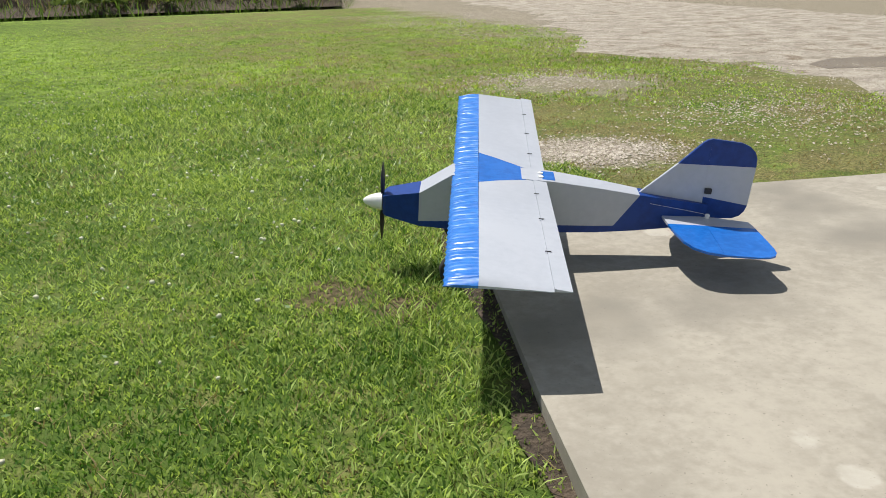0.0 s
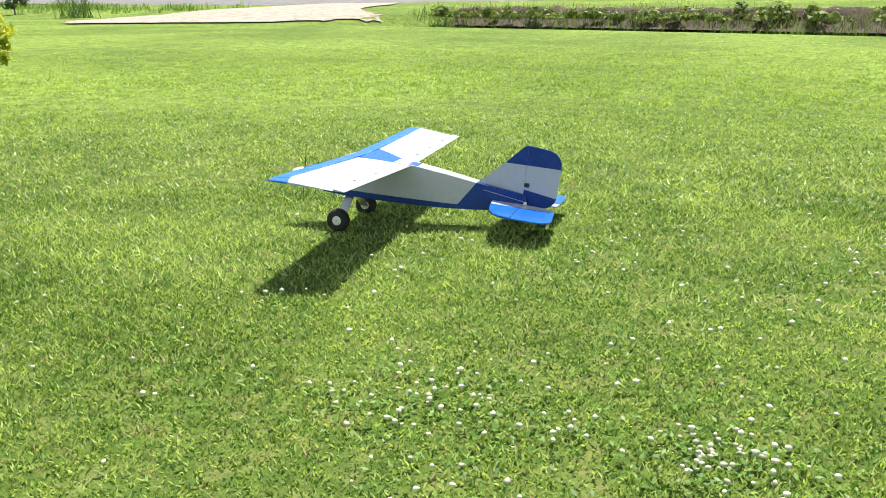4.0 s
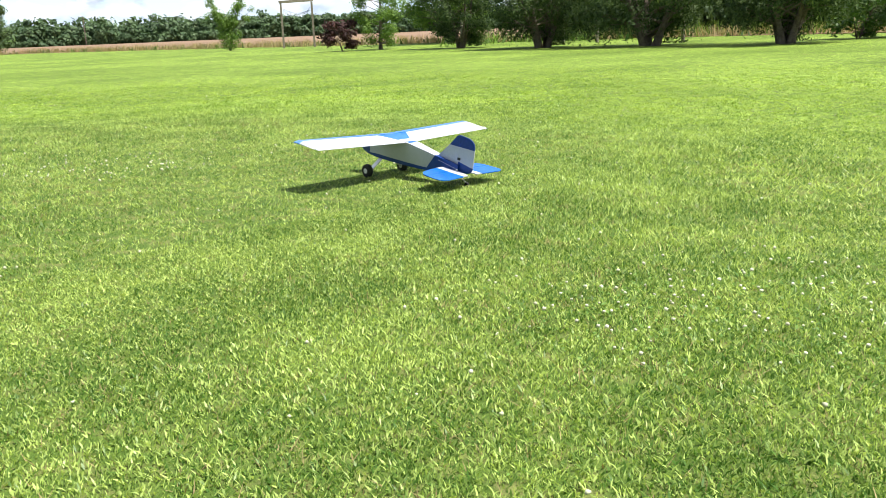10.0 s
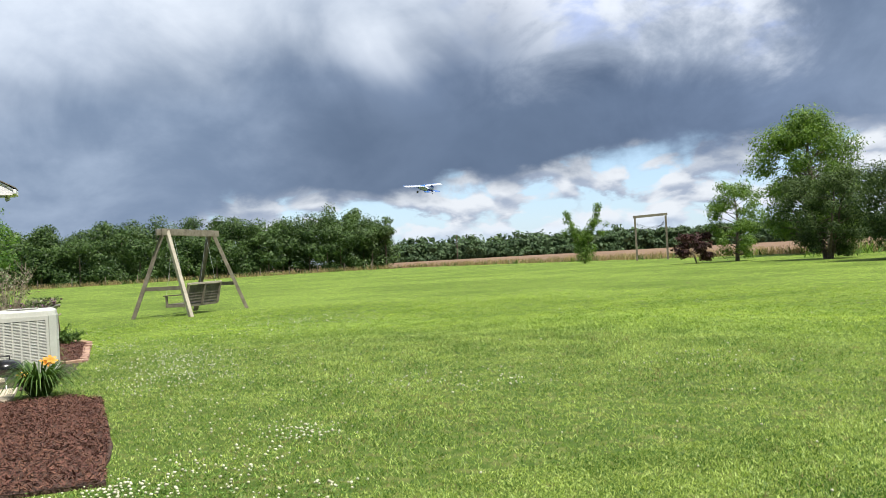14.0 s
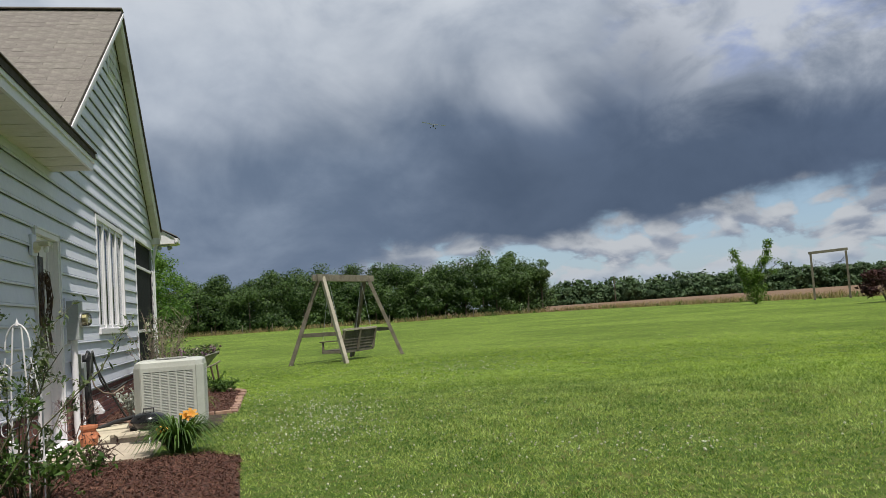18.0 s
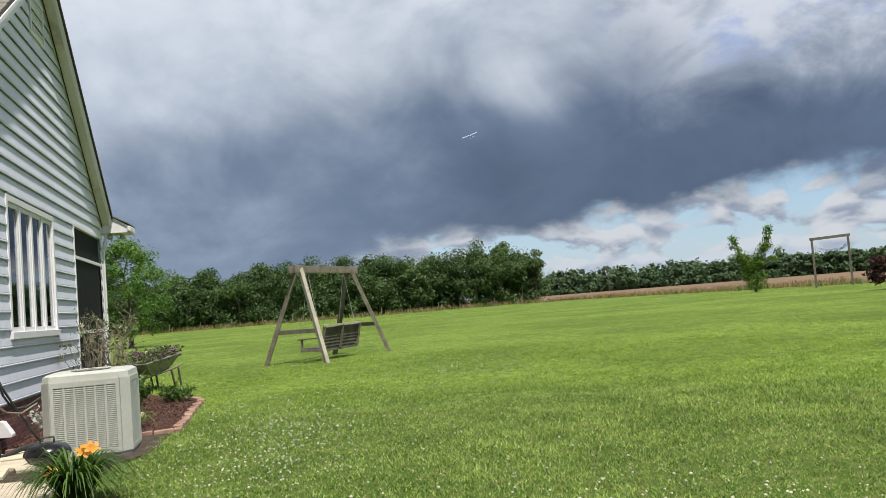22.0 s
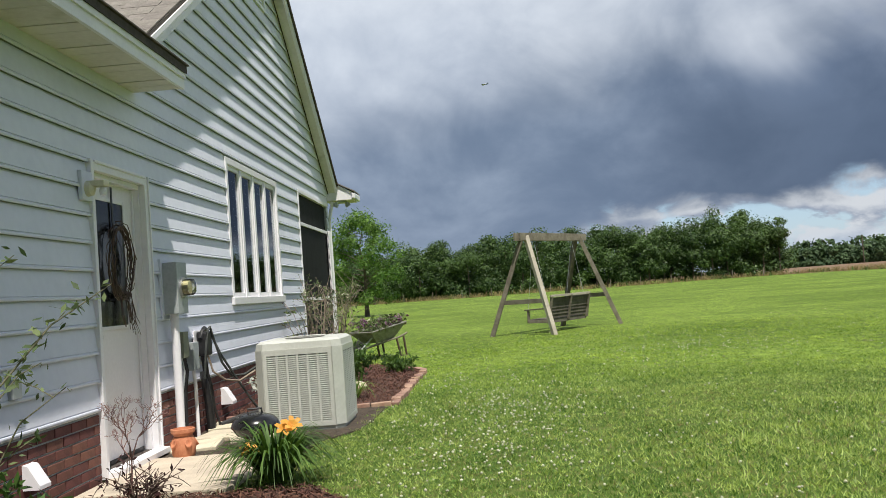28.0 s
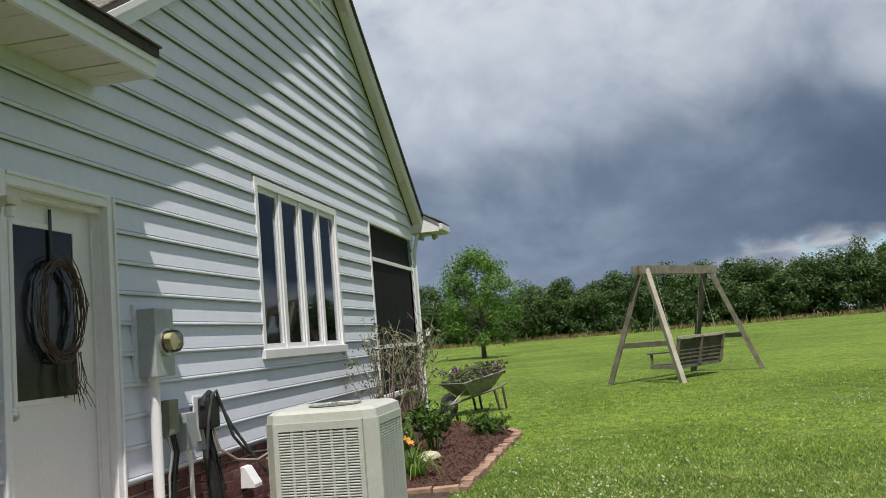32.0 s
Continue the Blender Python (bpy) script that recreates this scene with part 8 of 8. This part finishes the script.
def clover():
    """White clover heads in drifts over the lawn, and their darker leaves."""
    rng = np.random.default_rng(7)
    drifts = [(1.08, -12.86, 0.10, 46), (1.80, -12.66, 0.20, 60), (1.4, -12.75, 0.35, 40), (1.4, -13.9, 0.8, 60), (2.9, -12.5, 0.6, 40), (2.1, -14.1, 0.8, 50), (0.8, -18.7, 1.0, 120), (5.0, -17.4, 1.3, 160), (8.8, -16.2, 2.0, 150), (3.5, -16.5, 1.5, 110), (9.5, -13.2, 1.8, 90), (0.4, -17.0, 1.5, 110), (3.0, -20, 3, 150), (12, -10, 4, 90), (7, -19, 3, 120), (0.5, -15.2, 0.7, 40), (0.1, -14.5, 0.4, 20),
              (5.2, -9.7, 0.5, 60), (4.4, -8.85, 0.4, 60), (4.7, -9.2, 0.5, 50), (2.10, -5.62, 0.30, 80), (2.05, -5.90, 0.22, 36), (1.80, -5.75, 0.12, 30), (3.08, -4.78, 0.20, 80), (2.55, -5.25, 0.25, 30), (2.9, -6.2, 0.10, 14), (2.54, -6.2, 0.16, 16), (2.5, -4.2, 0.5, 40), (4.9, -3.1, 0.45, 45), (5.2, -3.7, 0.35, 30), (7.2, -3.9, 0.5, 40),
              (2.3, -1.1, 0.40, 90), (2.6, -0.6, 0.4, 110), (3.0, -0.6, 0.4, 60), (2.4, 0.6, 0.4, 90), (2.8, 1.0, 0.4, 120), (3.1, 1.6, 0.5, 80), (2.2, 2.9, 0.6, 90), (4.0, 3.4, 0.9, 80), (2.4, 4.4, 0.6, 60), (5.2, 6.5, 0.8, 120), (5.85, 6.3, 0.8, 130), (6.6, 7.4, 1.2, 80), (1.4, 8.6, 0.6, 60), (4.5, 9.5, 1.2, 60), (4.0, -1.0, 0.9, 60), (6.5, -6.5, 1.5, 40), (3.6, -2.6, 0.9, 60)]
    pts = []
    for x, y, s, n in drifts:
        pts.append(np.stack([x + rng.normal(0, s, n), y + rng.normal(0, s * (1.5 if y > -2.5 else 0.8), n)], 1))
    p = np.concatenate(pts)
    stray = np.stack([rng.uniform(0.5, 14, 420), rng.uniform(-22, 14, 420)], 1)
    p = np.concatenate([p, stray])
    p = p[~bare(p[:, 0], p[:, 1])]
    bm = bmesh.new()
    bmesh.ops.create_icosphere(bm, subdivisions=1, radius=1.0)
    base = np.array([v.co[:] for v in bm.verts])
    tri = np.array([[v.index for v in f.verts] for f in bm.faces])
    bm.free()
    n = len(p)
    # heads beside the house are larger and stand higher than those in the mown front
    back = p[:, 1] > -7.0
    r = rng.uniform(0.0048, 0.0098, n) * np.where(back, 1.30, 1.12)
    c = np.c_[p, rng.uniform(0.024, 0.042, n) + 0.010 * back + ground_height(p[:, 0], p[:, 1])]
    v = (c[:, None] + base[None] * rng.uniform(0.62, 1.15, (n, len(base), 1)) * r[:, None, None] * [1, 1, 0.85]).reshape(-1, 3)
    f = (tri[None] + (np.arange(n) * len(base))[:, None, None]).reshape(-1, 3)
    ob = array_ob("clover_flowers", v, f, M["clover"])
    tagged(ob, "scattered white clover flower heads in the lawn", "clover", kind="stuff")
    # leaves of clover under the drifts
    lp = np.repeat(p[: n - 300], 10, 0)
    lp = lp + rng.normal(0, 0.10, lp.shape)
    lv, lf = leaf_arrays(rng, np.c_[lp, rng.uniform(0.012, 0.032, len(lp)) + ground_height(lp[:, 0], lp[:, 1])], 0.009, 1.2, 0.95)
    tagged(array_ob("clover_leaves", lv, lf, M["clover_leaf"]), "low dark clover leaves among the grass", "clover", kind="stuff")


clover()


def loose_stones():
    """Crushed stone on the drive and grit at its edges."""
    rng = np.random.default_rng(12)
    n = 14000
    x, y = rng.uniform(-12, -2.0, n), rng.uniform(-30, -14.9, n)
    ok = inside(x, y, DRIVE)
    c = np.stack([x[ok], y[ok]], 1)
    # and strewn over the bare spots in the turf, thinning outwards
    k = 15000
    gx, gy = rng.uniform(-7.0, -2.6, k), rng.uniform(-30, -14.7, k)
    edge = gx + 0.06 * (gy + 18) + 1.0 * np.sin(gx * 2.1 + gy * 1.3) * np.sin(gy * 0.9 - gx)
    near = rng.uniform(0, 1, k) < np.clip((-3.2 - edge) / 1.6, 0, 1)
    c = np.concatenate([c, np.stack([gx[near], gy[near]], 1)])
    for cx, cy, spread, k in ((-1.86, -15.60, 0.27, 2400), (-2.9, -18.6, 0.5, 1800), (-3.6, -16.4, 0.6, 1800)):
        c = np.concatenate([c, np.stack([cx + rng.normal(0, spread, k), cy + rng.normal(0, spread * 0.8, k)], 1)])
    c = c[~inside(c[:, 0], c[:, 1], PAD)]
    m = len(c)
    r = rng.uniform(0.004, 0.011, m)
    base = np.array([(1, 0, 0), (0, 1, 0), (-1, 0, 0), (0, -1, 0), (0, 0, 0.8)], float)
    jig = rng.uniform(0.6, 1.3, (m, 5, 1))
    v = (np.c_[c, 0.006 + ground_height(c[:, 0], c[:, 1])][:, None] + base[None] * jig * r[:, None, None]).reshape(-1, 3)
    t = np.array([(0, 1, 4), (1, 2, 4), (2, 3, 4), (3, 0, 4)])
    f = (t[None] + (np.arange(m) * 5)[:, None, None]).reshape(-1, 3)
    tagged(array_ob("gravel_stones", v, f, M["stone"]), "loose crushed stones on the driveway", "gravel", kind="stuff")


loose_stones()

# ---- what moves ----
def motions():
    """The airplane rolls over the grass, turns, takes off and flies round; its propeller turns all the while."""
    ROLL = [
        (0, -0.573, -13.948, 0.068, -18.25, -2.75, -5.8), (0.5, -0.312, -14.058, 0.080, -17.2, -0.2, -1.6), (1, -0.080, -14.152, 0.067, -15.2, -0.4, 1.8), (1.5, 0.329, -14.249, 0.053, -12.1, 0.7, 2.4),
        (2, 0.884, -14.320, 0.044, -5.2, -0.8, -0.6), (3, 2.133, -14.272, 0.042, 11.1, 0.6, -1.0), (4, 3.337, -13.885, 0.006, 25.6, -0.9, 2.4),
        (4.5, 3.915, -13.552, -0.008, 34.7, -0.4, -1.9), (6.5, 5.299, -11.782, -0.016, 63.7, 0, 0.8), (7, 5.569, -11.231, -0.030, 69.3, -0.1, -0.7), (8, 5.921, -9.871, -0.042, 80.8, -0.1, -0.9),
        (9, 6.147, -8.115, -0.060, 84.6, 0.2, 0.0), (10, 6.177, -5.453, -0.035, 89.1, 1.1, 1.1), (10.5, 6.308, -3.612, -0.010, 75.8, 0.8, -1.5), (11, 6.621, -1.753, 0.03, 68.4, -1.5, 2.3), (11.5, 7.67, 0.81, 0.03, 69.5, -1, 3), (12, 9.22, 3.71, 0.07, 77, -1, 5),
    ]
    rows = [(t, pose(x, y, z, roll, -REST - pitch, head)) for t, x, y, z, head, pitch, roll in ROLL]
    FLY = [
        (12.5, 11.19, 8.1, 0.21, 84, 2, -5), (13, 12.68, 12.71, 0.54, 86, 4, -6), (13.5, 14.19, 18.48, 1.82, 92, 8, -5), (14, 14.78, 22.87, 3.92, 100, 9, -4), (14.4, 14.97, 25.99, 6.07, 104, 8, -2),
        (16.5, 14.6, 39.9, 13.2, 92, 0, 10), (17, 14.45, 43.2, 13.7, 86, 0, 12), (18, 15.3, 51.6, 14.7, 80, 0, 12), (19, 17.4, 59.7, 15.9, 74, 0, 9), (20, 21.3, 71.5, 18.0, 69, 0, 3), (21, 24.2, 76.5, 18.0, 76, 5, -10),
        (22, 27.1, 82.3, 19.0, 90, 15, -20), (23, 29.5, 92.2, 21.6, 106, 8, -34), (24, 29.1, 100.6, 24.4, 118, 0, -36), (24.5, 28.3, 105.9, 25.9, 120, 0, -33), (26.5, 17.8, 121.2, 29.9, 130, 0, -20), (27, 14.0, 124.4, 31.1, 138, 0, -18),
        (28, 5.0, 129.5, 33.7, 155, 0, -14), (29, -5.4, 132.4, 35.1, 168, 0, -10), (30, -17.0, 132.3, 37.0, 178, 0, -6), (30.4, -21.9, 132.2, 39.2, 180, 0, -4), (32, -40, 131.5, 44, 184, 0, 0),
    ]
    rows += [(t, pose(x, y, z, roll, -REST - pitch, head)) for t, x, y, z, head, pitch, roll in FLY]
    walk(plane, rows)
    walk(propeller, [(i / 30, pose(0.266, 0, 0.205, 61.5 * i)) for i in range(961)])


motions()
